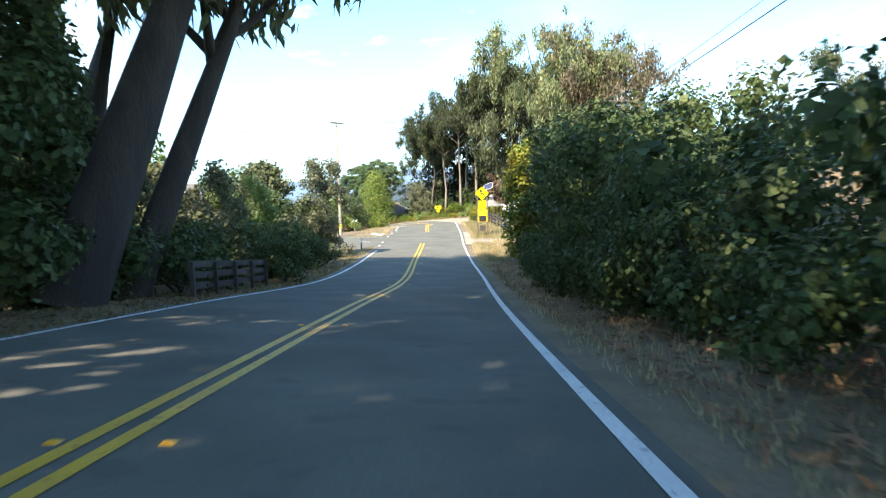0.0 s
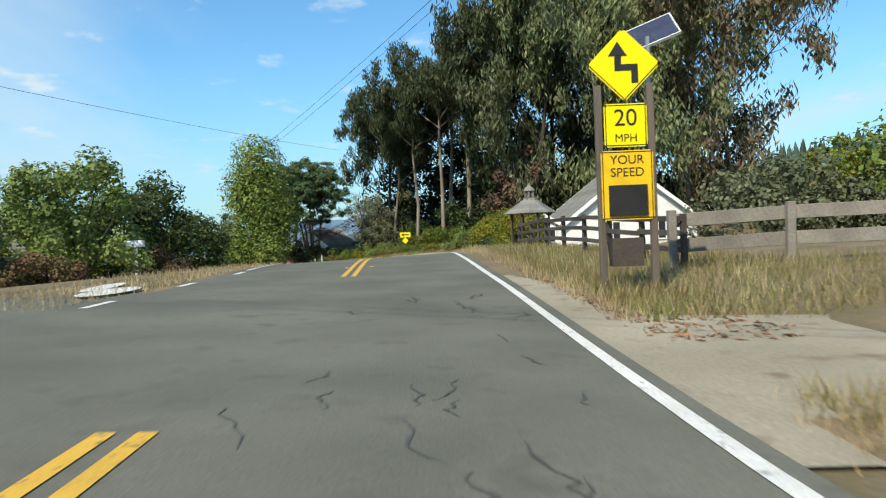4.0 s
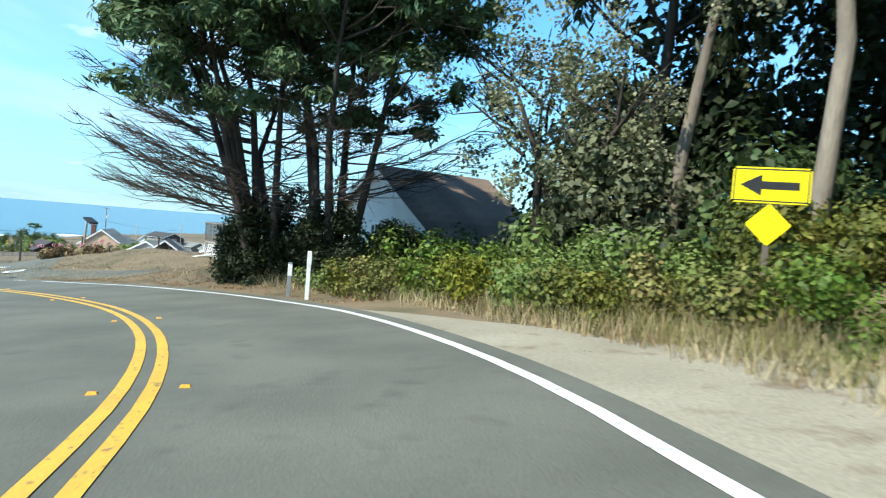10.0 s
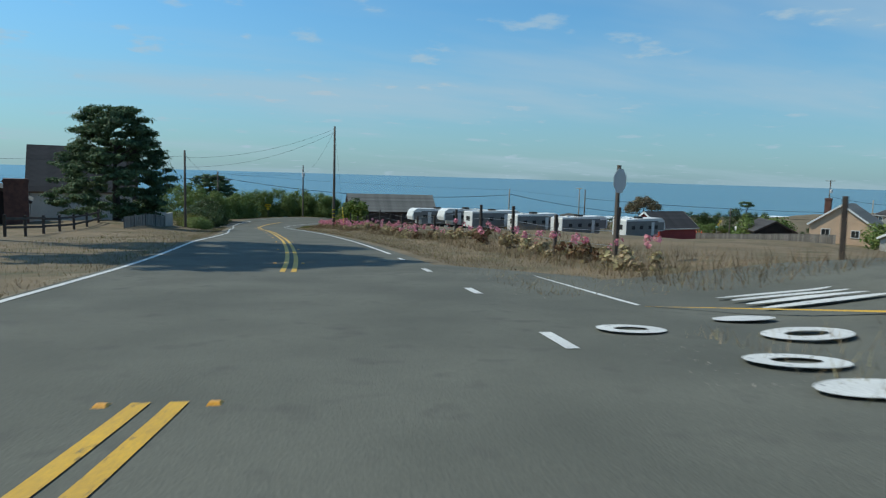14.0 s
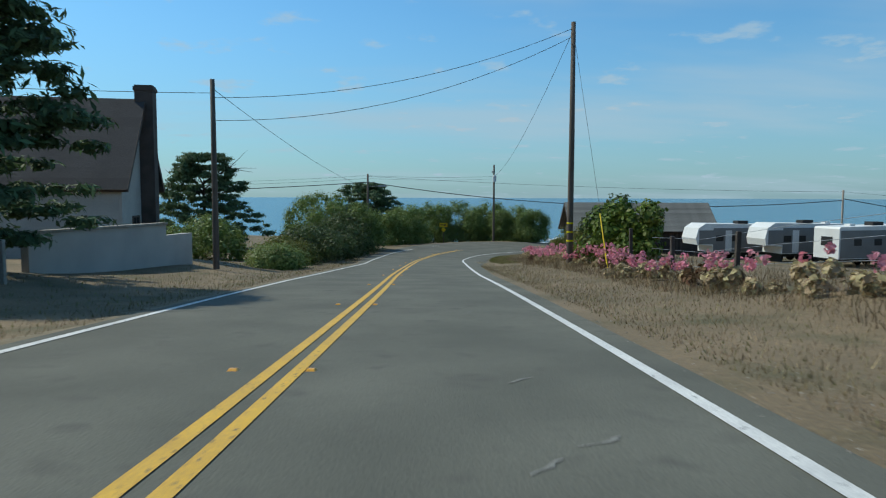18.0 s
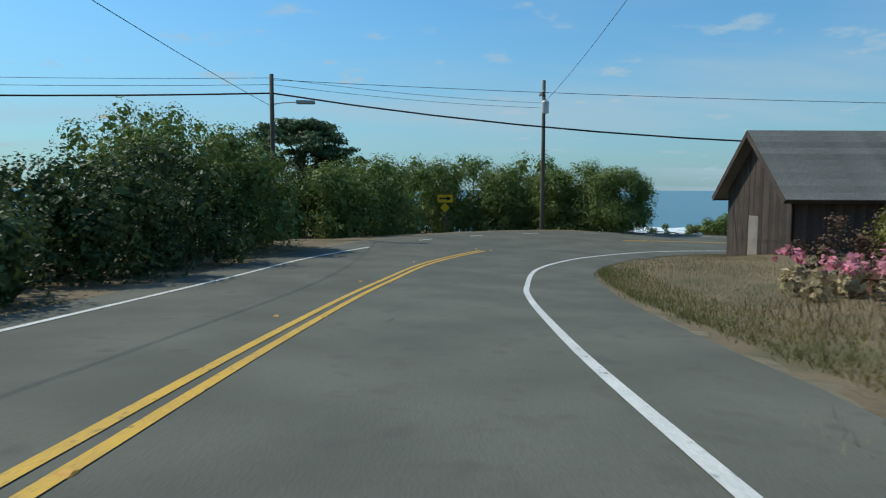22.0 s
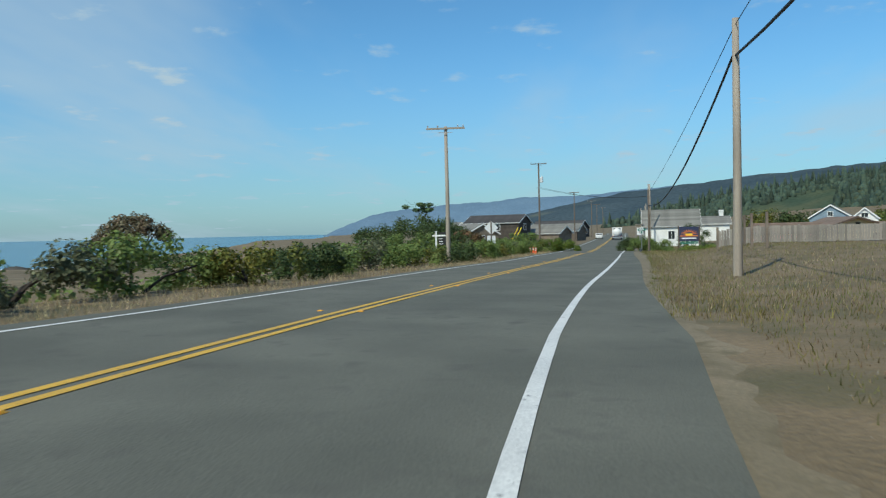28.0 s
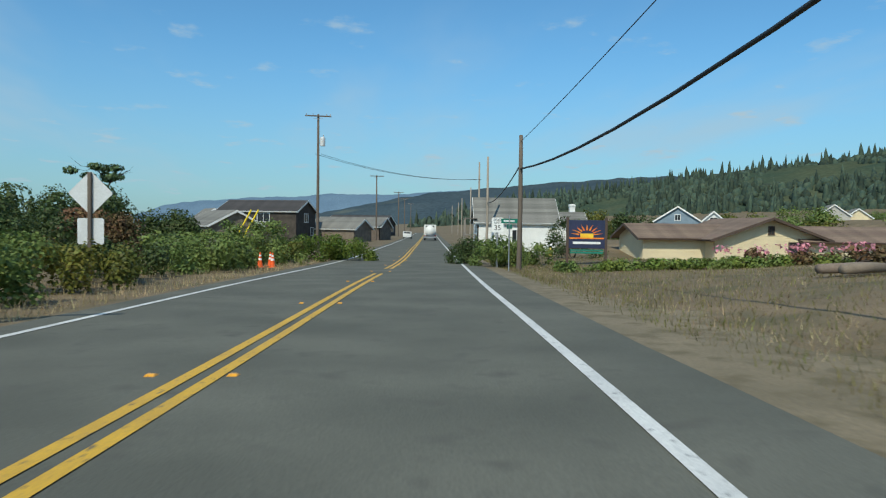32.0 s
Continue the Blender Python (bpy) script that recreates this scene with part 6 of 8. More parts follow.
def plate(name, pts, thick, mat, parent, label="", m=None, radius=0.0):
    """A flat plate in the xz plane facing -y, with rounded corners."""
    bm = bmesh.new()
    vs = [bm.verts.new((x, 0, z)) for x, z in pts]
    fc = bm.faces.new(vs)
    if radius:
        bmesh.ops.bevel(bm, geom=bm.verts[:], offset=radius, segments=3, affect="VERTICES")
    ex = bmesh.ops.extrude_face_region(bm, geom=bm.faces[:])
    bmesh.ops.translate(bm, vec=(0, thick, 0), verts=[v for v in ex["geom"] if isinstance(v, bmesh.types.BMVert)])
    return part(name, from_bm(name, bm, mat), parent, label, m)


def rect(w, h, cx=0.0, cz=0.0):
    return [(cx - w / 2, cz - h / 2), (cx + w / 2, cz - h / 2), (cx + w / 2, cz + h / 2), (cx - w / 2, cz + h / 2)]


def framed(name, w, h, cx, cz, mat, parent, inset=0.02, line=0.018, rad=0.04, ink=None):
    """A sign plate with a dark border line let into it."""
    p = plate(name, rect(w, h, cx, cz), 0.004, mat, parent, "", None, rad)
    a, b = w / 2 - inset, h / 2 - inset
    bm = bmesh.new()
    for d in ((-a, a, b - line, b), (-a, a, -b, -b + line), (-a, -a + line, -b + line, b - line), (a - line, a, -b + line, b - line)):
        box_bm(bm, cx + d[0], cx + d[1], -0.003, -0.001, cz + d[2], cz + d[3])
    part("border", from_bm("border", bm, ink or SIGN_BLACK), p)
    return p


def window(parent, m, w, h, trim=None, cross=True, name="window"):
    """A window on a wall: frame standing proud, glass set back in it, glazing bars. It faces -y."""
    f = boxes(name, "", parent, trim or TRIM, (-w / 2 - .08, w / 2 + .08, -.05, .02, h / 2, h / 2 + .09), (-w / 2 - .1, w / 2 + .1, -.08, .02, -h / 2 - .09, -h / 2), (-w / 2 - .08, -w / 2, -.05, .02, -h / 2, h / 2), (w / 2, w / 2 + .08, -.05, .02, -h / 2, h / 2), m=m)
    boxes("pane", "", f, GLASS, (-w / 2, w / 2, -.012, .015, -h / 2, h / 2))
    if cross:
        boxes("glazing_bar", "", f, trim or TRIM, (-.025, .025, -.035, -.014, -h / 2, h / 2))
    return f


def siding(name, w, h, mat, parent, m, peak=0.0, course=0.16, thick=0.14, label=""):
    """A clapboard wall in the xz plane facing -y, with an optional gable on top; each course overlaps the one below."""
    n = max(2, int((h + peak) / course))

    def half(z):
        return w / 2 if z <= h or peak == 0 else max(0.02, w / 2 * (1 - (z - h) / peak))

    rows = []
    for k in range(n):
        z0, z1 = (h + peak) * k / n, (h + peak) * (k + 1) / n
        rows += [(half(z0), -0.022, z0), (half(z1), 0.0, z1)]
    rows += [(half(h + peak), thick, h + peak), (half(h), thick, h), (half(0), thick, 0.0)]
    bm = bmesh.new()
    lv = [bm.verts.new((-a, y, z)) for a, y, z in rows]
    rv = [bm.verts.new((a, y, z)) for a, y, z in rows]
    for k in range(len(rows)):
        q = (k + 1) % len(rows)
        bm.faces.new([lv[k], rv[k], rv[q], lv[q]])
    bm.faces.new(lv), bm.faces.new(rv[::-1])
    return part(name, from_bm(name, bm, mat), parent, label, m)


def gable_roof(parent, w, d, h, peak, mat, over=0.35, courses=9, fascia=None):
    """Two slopes of overlapping shingle courses, ridge along y, with eave boards."""
    run = w / 2 + over
    ln = math.hypot(run, peak * run / (w / 2))
    ang = math.atan2(peak, w / 2)
    for side in (-1, 1):
        me = None
        r = part("roof", box_mesh("roof", 0, ln, -d / 2 - over, d / 2 + over, -0.1, 0.0, mat), parent, "", Matrix.Translation((0, 0, h + peak + 0.06)) @ Matrix.Rotation(math.pi if side < 0 else 0, 4, "Z") @ Matrix.Rotation(ang, 4, "Y"))
        step = ln / courses
        bm = bmesh.new()
        box_bm(bm, 0, step * 1.06, -d / 2 - over - .01, d / 2 + over + .01, 0.0, 0.03)
        me = from_bm("shingle_course", bm, mat)
        for k in range(courses):
            c = part("shingle_course", me, r, "", Matrix.Translation((step * k, 0, 0.004)) @ Matrix.Rotation(0.02, 4, "Y"))
        if fascia:
            for y in (-d / 2 - over - 0.03, d / 2 + over):
                boxes("fascia", "", r, fascia, (0, ln, y, y + 0.03, -0.22, 0.03))
            boxes("eave_board", "", r, fascia, (ln, ln + 0.03, -d / 2 - over, d / 2 + over, -0.16, 0.03))


def house(label, x, y, yaw, w, d, h, peak, wall, roof, trim=None, z=None, windows=(), chimney=None, category="house", name="house", course=0.16, fascia=None, courses=9, over=0.35):
    """A gabled house; its front gable faces local -y. windows: (side, along, height, w, h) with side f, b, l, r."""
    g = gz(x, y) if z is None else z
    e = thing(name, label, category, pose(x, y, g - 0.25, 0, 0, yaw))
    hh = h + 0.25
    sides = {"f": Matrix.Translation((0, -d / 2, 0)), "b": Matrix.Translation((0, d / 2, 0)) @ Matrix.Rotation(math.pi, 4, "Z"),
             "l": Matrix.Translation((-w / 2, 0, 0)) @ Matrix.Rotation(-math.pi / 2, 4, "Z"), "r": Matrix.Translation((w / 2, 0, 0)) @ Matrix.Rotation(math.pi / 2, 4, "Z")}
    for k, m in sides.items():
        siding("wall", w if k in "fb" else d - 0.29, hh, wall, e, m, peak if k in "fb" else 0.0, course)
    gable_roof(e, w, d, hh, peak, roof, over, courses, fascia or trim)
    for side, u, zz, ww, wh in windows:
        window(e, sides[side] @ Matrix.Translation((u, -0.03, zz + 0.25)), ww, wh, trim)
    if chimney:
        cx, cy, cw, ctop, cm = chimney
        boxes("chimney", "square masonry chimney", e, cm, (cx - cw / 2, cx + cw / 2, cy - cw / 2, cy + cw / 2, 0, ctop), (cx - cw / 2 - .06, cx + cw / 2 + .06, cy - cw / 2 - .06, cy + cw / 2 + .06, ctop - 0.3, ctop - 0.1))
    return e


def utility_pole(label, x, y, top, r=0.15, mat=None, arms=(), pins=True, transformer=None, yaw=0, z=None, lamp=False):
    base = gz(x, y) if z is None else z
    e = thing("utility_pole", label, "utility pole", pose(x, y, base - 0.2, 0, 0, yaw), "utility poles along the road")
    h = top - base + 0.2
    mat = mat or POLE_WOOD
    part("pole", tube_mesh("pole", [(0, 0, 0), (0.02, 0.01, h * 0.5), (0, 0, h), (0, 0, h + 0.01)], [r, r * 0.85, r * 0.68, 0.01], mat, 10), e)
    for dz, ln in arms:
        a = boxes("crossarm", "", e, mat, (-ln / 2, ln / 2, -r * 0.68 - 0.1, -r * 0.68, h - dz - 0.06, h - dz + 0.06))
        boxes("brace", "", a, STEEL, (-0.5, 0.5, -r * 0.68 - 0.125, -r * 0.68 - 0.105, h - dz - 0.3, h - dz - 0.26))
        for u in (-0.46, -0.2, 0.32, 0.46):
            part("insulator", lathe_mesh("insulator", [(0.02, 0), (0.045, 0.03), (0.03, 0.08), (0.05, 0.12), (0.02, 0.17)], STEEL, 8), a, "", Matrix.Translation((u * ln, -r * 0.68 - 0.05, h - dz + 0.06)))
    if transformer:
        t = part("transformer", lathe_mesh("transformer", [(0.05, 0), (0.26, 0.02), (0.27, 0.8), (0.2, 0.9), (0.05, 0.92)], ALUMINIUM, 14), e, "grey transformer drum", Matrix.Translation((0.45, 0, h - transformer)))
        part("bushing", lathe_mesh("bushing", [(0.03, 0), (0.05, 0.06), (0.03, 0.12), (0.05, 0.18), (0.02, 0.26)], STEEL, 8), t, "", Matrix.Translation((0.08, 0, 0.9)))
        boxes("bracket", "", e, STEEL, (0.1, 0.25, -0.05, 0.05, h - transformer + 0.3, h - transformer + 0.42))
    return e


def cable(label, a, b, sag, r=0.012, n=14):
    p = np.array([np.array(a) * (1 - u) + np.array(b) * u - np.array([0, 0, 4 * sag * u * (1 - u)]) for u in np.linspace(0, 1, n)])
    ob = new("overhead_cable", tube_mesh("overhead_cable", p, np.full(n, r), WIRE, 5))
    return tagged(ob, label, "cable", "overhead cables")


def rail_fence(label, x0, y0, x1, y1, n, h, rails, mat, post=0.14, rail=(0.05, 0.14), group=""):
    """Posts with horizontal rails between them, following the ground."""
    e = thing("rail_fence", label, "fence", pose(x0, y0, gz(x0, y0)))
    base = gz(x0, y0)
    L = math.hypot(x1 - x0, y1 - y0)
    yaw = math.atan2(y1 - y0, x1 - x0)
    pm = box_mesh("post", -post / 2, post / 2, -post / 2, post / 2, -0.3, h, mat, 0.012)
    pts = []
    for k in range(n + 1):
        px, py = (x1 - x0) * k / n, (y1 - y0) * k / n
        pz = gz(x0 + px, y0 + py) - base
        pts.append(Vector((px, py, pz)))
        part("post", pm, e, "", Matrix.Translation((px, py, pz)) @ Matrix.Rotation(yaw + random.uniform(-0.1, 0.1), 4, "Z") @ Matrix.Rotation(random.uniform(-0.03, 0.03), 4, "Y"))
    for a, b in zip(pts, pts[1:]):
        for rz_ in rails:
            v = b - a
            m = Matrix.Translation(a + Vector((0, 0, rz_ + random.uniform(-0.03, 0.03)))) @ v.to_track_quat("X", "Z").to_matrix().to_4x4()
            part("rail", box_mesh("rail", -0.08, v.length + 0.08, post / 2, post / 2 + rail[0], -rail[1] / 2, rail[1] / 2, mat, 0.008), e, "", m)
    return e


def board_fence(label, x0, y0, x1, y1, h, mat, step=0.16, gap=0.015):
    e = thing("board_fence", label, "fence", pose(x0, y0, gz(x0, y0)))
    base = gz(x0, y0)
    L = math.hypot(x1 - x0, y1 - y0)
    yaw = math.atan2(y1 - y0, x1 - x0)
    n = int(L / step)
    bm_ = box_mesh("board", 0, step - gap, -0.01, 0.012, 0.05, h, mat)
    for k in range(n):
        u = k / n
        px, py = (x1 - x0) * u, (y1 - y0) * u
        part("board", bm_, e, "", Matrix.Translation((px, py, gz(x0 + px, y0 + py) - base + random.uniform(-0.03, 0.03))) @ Matrix.Rotation(yaw, 4, "Z"))
    for k in range(int(L / 2.4) + 1):
        u = min(1.0, k * 2.4 / L)
        px, py = (x1 - x0) * u, (y1 - y0) * u
        part("post", box_mesh("post", -0.05, 0.05, 0.012, 0.11, -0.2, h + 0.08, mat), e, "", Matrix.Translation((px, py, gz(x0 + px, y0 + py) - base)) @ Matrix.Rotation(yaw, 4, "Z"))
    return e


def on_ground(x, y, yaw=0.0, dz=0.0):
    return pose(x, y, gz(x, y) + dz, 0, 0, yaw)


# ---- signs and small roadside things ----
sg = thing("curve_warning_sign", "yellow winding-road sign with speed plates on two wooden posts", "road sign", on_ground(4.9, 69.0, -3, 0.12) @ Matrix.Scale(1.06, 4))
SZ = gz(4.9, 69.0)
for px in (-0.46, 0.46):
    part("post", box_mesh("post", px - 0.06, px + 0.06, 0.02, 0.14, -0.5, 3.55, POLE_WOOD, 0.01), sg, "weathered square wooden post")
dia = plate("diamond_plate", [(0, 3.24), (0.647, 3.887), (0, 4.534), (-0.647, 3.887)], 0.004, SIGN_YELLOW, sg, "", None, 0.05)
bm = bmesh.new()
for k in range(4):
    a, b = [((0, 3.27), (0.617, 3.887)), ((0.617, 3.887), (0, 4.504)), ((0, 4.504), (-0.617, 3.887)), ((-0.617, 3.887), (0, 3.27))][k]
    v = Vector((b[0] - a[0], 0, b[1] - a[1]))
    box_bm(bm, 0.03, v.length - 0.03, -0.003, -0.001, 0.0, 0.018, Matrix.Translation((a[0], 0, a[1])) @ v.to_track_quat("X", "Z").to_matrix().to_4x4())
part("border", from_bm("border", bm, SIGN_BLACK), dia)
# winding arrow: up, left, up again
bm = bmesh.new()
for d in ((0.13, 0.25, 3.56, 3.83), (-0.16, 0.25, 3.78, 3.9), (-0.16, -0.04, 3.84, 4.06)):
    box_bm(bm, d[0], d[1], -0.004, -0.001, d[2], d[3])
vs = [bm.verts.new(p) for p in ((-0.27, -0.004, 4.04), (0.07, -0.004, 4.04), (-0.1, -0.004, 4.3))]
bm.faces.new(vs)
part("arrow", from_bm("arrow", bm, SIGN_BLACK), dia)
p20 = framed("advisory_plate", 0.76, 0.76, 0, 2.83, SIGN_YELLOW, sg)
lettering("20", 0.42, SIGN_BLACK, p20, Matrix.Translation((0, -0.004, 2.95)) @ Matrix.Rotation(math.pi / 2, 4, "X"))
lettering("MPH", 0.2, SIGN_BLACK, p20, Matrix.Translation((0, -0.004, 2.6)) @ Matrix.Rotation(math.pi / 2, 4, "X"))
pys = framed("speed_feedback_plate", 0.92, 1.22, 0, 1.78, SIGN_ORANGE, sg)
lettering("YOUR", 0.22, SIGN_BLACK, pys, Matrix.Translation((0, -0.004, 2.22)) @ Matrix.Rotation(math.pi / 2, 4, "X"))
lettering("SPEED", 0.22, SIGN_BLACK, pys, Matrix.Translation((0, -0.004, 2.0)) @ Matrix.Rotation(math.pi / 2, 4, "X"))
boxes("display", "dark blank speed display", pys, SIGN_BLACK, (-0.34, 0.34, -0.03, -0.002, 1.24, 1.78))
boxes("control_box", "grey metal control box", sg, FENCE_DARK, (-0.3, 0.25, 0.02, 0.3, 0.35, 0.85))
pan = part("solar_panel", box_mesh("solar_panel", -0.42, 0.42, -0.36, 0.36, -0.02, 0.02, PANEL, 0.004), sg, "tilted solar panel with white rim", Matrix.Translation((0.62, 0.35, 4.52)) @ Matrix.Rotation(radians(42), 4, "X") @ Matrix.Rotation(radians(-24), 4, "Y"))
boxes("rim", "", pan, TRIM, (-0.44, 0.44, -0.38, -0.36, -0.025, 0.028), (-0.44, 0.44, 0.36, 0.38, -0.025, 0.028), (-0.44, -0.42, -0.36, 0.36, -0.025, 0.028), (0.42, 0.44, -0.36, 0.36, -0.025, 0.028))
boxes("mast", "", sg, STEEL, (0.44, 0.5, 0.1, 0.16, 3.4, 4.4))


def arrow_sign(x, y, top, yaw, w, right, label, mat):
    base = gz(x, y)
    e = thing("arrow_sign", label, "road sign", pose(x, y, base, 0, 0, yaw))
    h = top - base
    part("post", box_mesh("post", -0.05, 0.05, 0.01, 0.11, -0.3, h - 0.05, POLE_WOOD, 0.008), e)
    p = framed("arrow_plate", w, w / 2, 0, h - w / 4, mat, e, 0.025, 0.022, 0.04)
    s = 1 if right else -1
    bm = bmesh.new()
    box_bm(bm, -w * 0.36, w * 0.12, -0.004, -0.001, h - w / 4 - w * 0.055, h - w / 4 + w * 0.055) if right else box_bm(bm, -w * 0.12, w * 0.36, -0.004, -0.001, h - w / 4 - w * 0.055, h - w / 4 + w * 0.055)
    vs = [bm.verts.new((s * q[0] * w, -0.004, h - w / 4 + q[1] * w)) for q in ((0.12, -0.15), (0.4, 0), (0.12, 0.15))]
    bm.faces.new(vs)
    part("arrow", from_bm("arrow", bm, SIGN_BLACK), p)
    c = h - w / 2 - w * 0.3
    q = w * 0.3
    plate("hazard_diamond", [(0, c - q), (q, c), (0, c + q), (-q, c)], 0.004, mat, e, "small yellow diamond plate", None, 0.02)
    return e


arrow_sign(0.93, 135.65, -2.22, -4, 1.22, False, "yellow sign with black arrow above a small diamond, before the brambles", SIGN_YELLOW)
arrow_sign(-177.0, 161.6, -13.75, 72, 1.22, True, "orange-yellow arrow sign over a small diamond at the hedge", SIGN_ORANGE)


def delineator(x, y, h, label, yaw=0, face=None, paddle=False):
    e = thing("delineator_post", label, "marker post", on_ground(x, y, yaw))
    part("post", box_mesh("post", -0.05, 0.05, -0.015, 0.015, -0.2, h, face or STEEL, 0.005), e)
    boxes("reflector", "white reflective plate", e, SIGN_WHITE, (-0.055, 0.055, -0.022, -0.016, h - 0.35, h - 0.05))
    return e


delineator(-9.0, 138.4, 1.25, "white delineator post at the outside of the bend", 30, SIGN_WHITE)
delineator(-9.9, 139.1, 0.95, "short grey delineator post at the bend", 30)
mp = delineator(4.9, 43.3, 1.1, "weathered post-mile paddle by the shrubs", -2)
for k in range(3):
    boxes("paddle_mark", "", mp, SIGN_BLACK, (-0.03, 0.03, -0.0235, -0.0225, 0.8 + k * 0.08, 0.85 + k * 0.08))
delineator(-5.8, 54.3, 0.9, "thin dark marker post on the verge", 0, FENCE_DARK)
delineator(-178.2, 170.6, 1.5, "thin wooden stake against the hedge", 0, POLE_WOOD)


def hydrant(x, y, label, mat):
    e = thing("fire_hydrant", label, "fire hydrant", on_ground(x, y))
    part("barrel", lathe_mesh("barrel", [(0.17, 0), (0.17, 0.05), (0.11, 0.06), (0.11, 0.5), (0.15, 0.52), (0.15, 0.57), (0.12, 0.6), (0.09, 0.7), (0.03, 0.74), (0.03, 0.8)], mat, 14), e)
    for a in (0, 90, 180):
        part("outlet", lathe_mesh("outlet", [(0.06, 0), (0.06, 0.09), (0.075, 0.09), (0.075, 0.13)], mat, 10), e, "", Matrix.Translation((0, 0, 0.42)) @ Matrix.Rotation(radians(a), 4, "Z") @ Matrix.Translation((0.09, 0, 0)) @ Matrix.Rotation(math.pi / 2, 4, "Y"))
    return e


hydrant(-12.9, 65.6, "yellow fire hydrant by the side road", HYDRANT)
hydrant(-140.2, 278.0, "pale yellow fire hydrant in dry grass", HYDRANT)


def cone(x, y, lying=False):
    e = thing("traffic_cone", "orange traffic cone with white reflective bands on the verge", "traffic cone", on_ground(x, y, random.uniform(0, 90)), "cones by the verge")
    part("base", box_mesh("base", -0.18, 0.18, -0.18, 0.18, 0, 0.035, ORANGE, 0.01), e)
    part("body", lathe_mesh("body", [(0.135, 0.035), (0.03, 0.71), (0.02, 0.71)], ORANGE, 14), e)
    for z0, z1 in ((0.34, 0.44), (0.52, 0.6)):
        part("band", lathe_mesh("band", [(0.139 - 0.1555 * (z0 - 0.035), z0), (0.139 - 0.1555 * (z1 - 0.035), z1)], SIGN_WHITE, 14), e, "white reflective band")


for x, y in ((-161.6, 258.0), (-161.0, 257.6), (-161.2, 259.2), (-163.0, 260.0), (-162.6, 259.8)):
    cone(x, y)


def plate_sign(name, label, x, y, yaw, top, plates, post_mat, z=None):
    """A sign seen from any side: post and bare or faced plates. plates: list of (shape, w, h, cz, material, text)."""
    e = thing(name, label, "road sign", on_ground(x, y, yaw))
    part("post", box_mesh("post", -0.05, 0.05, 0.008, 0.1, -0.3, top, post_mat, 0.006), e)
    for shape, w, h, cz, mat, text in plates:
        if shape == "diamond":
            q = w / math.sqrt(2)
            p = plate("sign_plate", [(0, cz - q), (q, cz), (0, cz + q), (-q, cz)], 0.004, mat, e, "", None, 0.03)
        elif shape == "oct":
            p = plate("sign_plate", [(w / 2 * math.cos(math.pi * (k + 0.5) / 4), cz + w / 2 * math.sin(math.pi * (k + 0.5) / 4)) for k in range(8)], 0.004, mat, e)
        else:
            p = plate("sign_plate", rect(w, h, 0, cz), 0.004, mat, e, "", None, 0.03)
        if text:
            for body, size, dz in text:
                lettering(body, size, SIGN_BLACK, p, Matrix.Translation((0, -0.003, cz + dz)) @ Matrix.Rotation(math.pi / 2, 4, "X"))
    return e


plate_sign("warning_sign_back", "bare aluminium back of a diamond sign with a square plate below", -165.45, 246.0, 171, 3.2, [("diamond", 0.914, 0.914, 2.6, ALUMINIUM, None), ("rect", 0.76, 0.76, 1.5, ALUMINIUM, None)], POLE_WOOD)
plate_sign("speed_limit_sign", "white speed limit 35 sign beside the shrubs", -149.9, 258.6, -10, 2.6, [("rect", 0.61, 0.76, 2.2, SIGN_WHITE, (("SPEED", 0.15, 0.27), ("LIMIT", 0.15, 0.12), ("35", 0.36, -0.15)))], STEEL)
plate_sign("stop_sign_back", "pale back of an eight-sided sign on a weathered post", -48.0, 158.0, 115, 2.9, [("oct", 0.75, 0.75, 2.45, ALUMINIUM, None)], POLE_WOOD)
ts = thing("leaning_lamp_sign", "leaning grey post with a dark tilted panel on top", "sign post", pose(-38.2, 161.6, gz(-38.2, 161.6), 0, 9, -20))
part("post", box_mesh("post", -0.05, 0.05, -0.05, 0.05, -0.3, 2.6, POLE_PALE, 0.008), ts)
part("panel", box_mesh("panel", -0.5, 0.5, -0.3, 0.3, 2.6, 2.72, SIGN_BLACK, 0.01), ts, "dark tilted panel", Matrix.Rotation(radians(10), 4, "Y"))
GREEN_SIGN = material("green_street_sign", (0.02, 0.2, 0.14), (0.02, 0.17, 0.12), 0.5, 2, 60, 0.02)
ss = thing("street_name_sign", "green street name blades on a steel post", "road sign", on_ground(-150.6, 254.0, 10))
part("post", tube_mesh("post", [(0, 0, -0.2), (0, 0, 2.2), (0, 0, 2.5)], [0.03, 0.03, 0.03], STEEL, 8), ss)
for dz, a in ((2.25, 0), (2.0, 80)):
    b_ = part("blade", box_mesh("blade", -0.4, 0.4, -0.006, 0.006, dz - 0.1, dz + 0.1, GREEN_SIGN, 0.003), ss, "", Matrix.Rotation(radians(a), 4, "Z"))
    boxes("lettering_bar", "", b_, SIGN_WHITE, (-0.28, 0.25, -0.009, -0.0065, dz - 0.035, dz + 0.035))
wb = thing("estate_sign", "white T-post sign with a dark hanging panel", "sign", on_ground(-169.65, 238.0, -12))
part("post", box_mesh("post", -0.06, 0.06, -0.06, 0.06, -0.2, 2.15, TRIM, 0.008), wb)
part("arm", box_mesh("arm", -0.3, 1.05, -0.045, 0.045, 1.72, 1.84, TRIM, 0.008), wb)
hp = boxes("hanging_panel", "dark hanging panel", wb, SIGN_BLACK, (0.15, 0.9, -0.01, 0.01, 0.95, 1.66))
for q in range(3):
    boxes("lettering_bar", "", hp, SIGN_WHITE, (0.22, 0.55, -0.014, -0.0105, 1.5 - q * 0.2, 1.55 - q * 0.2))
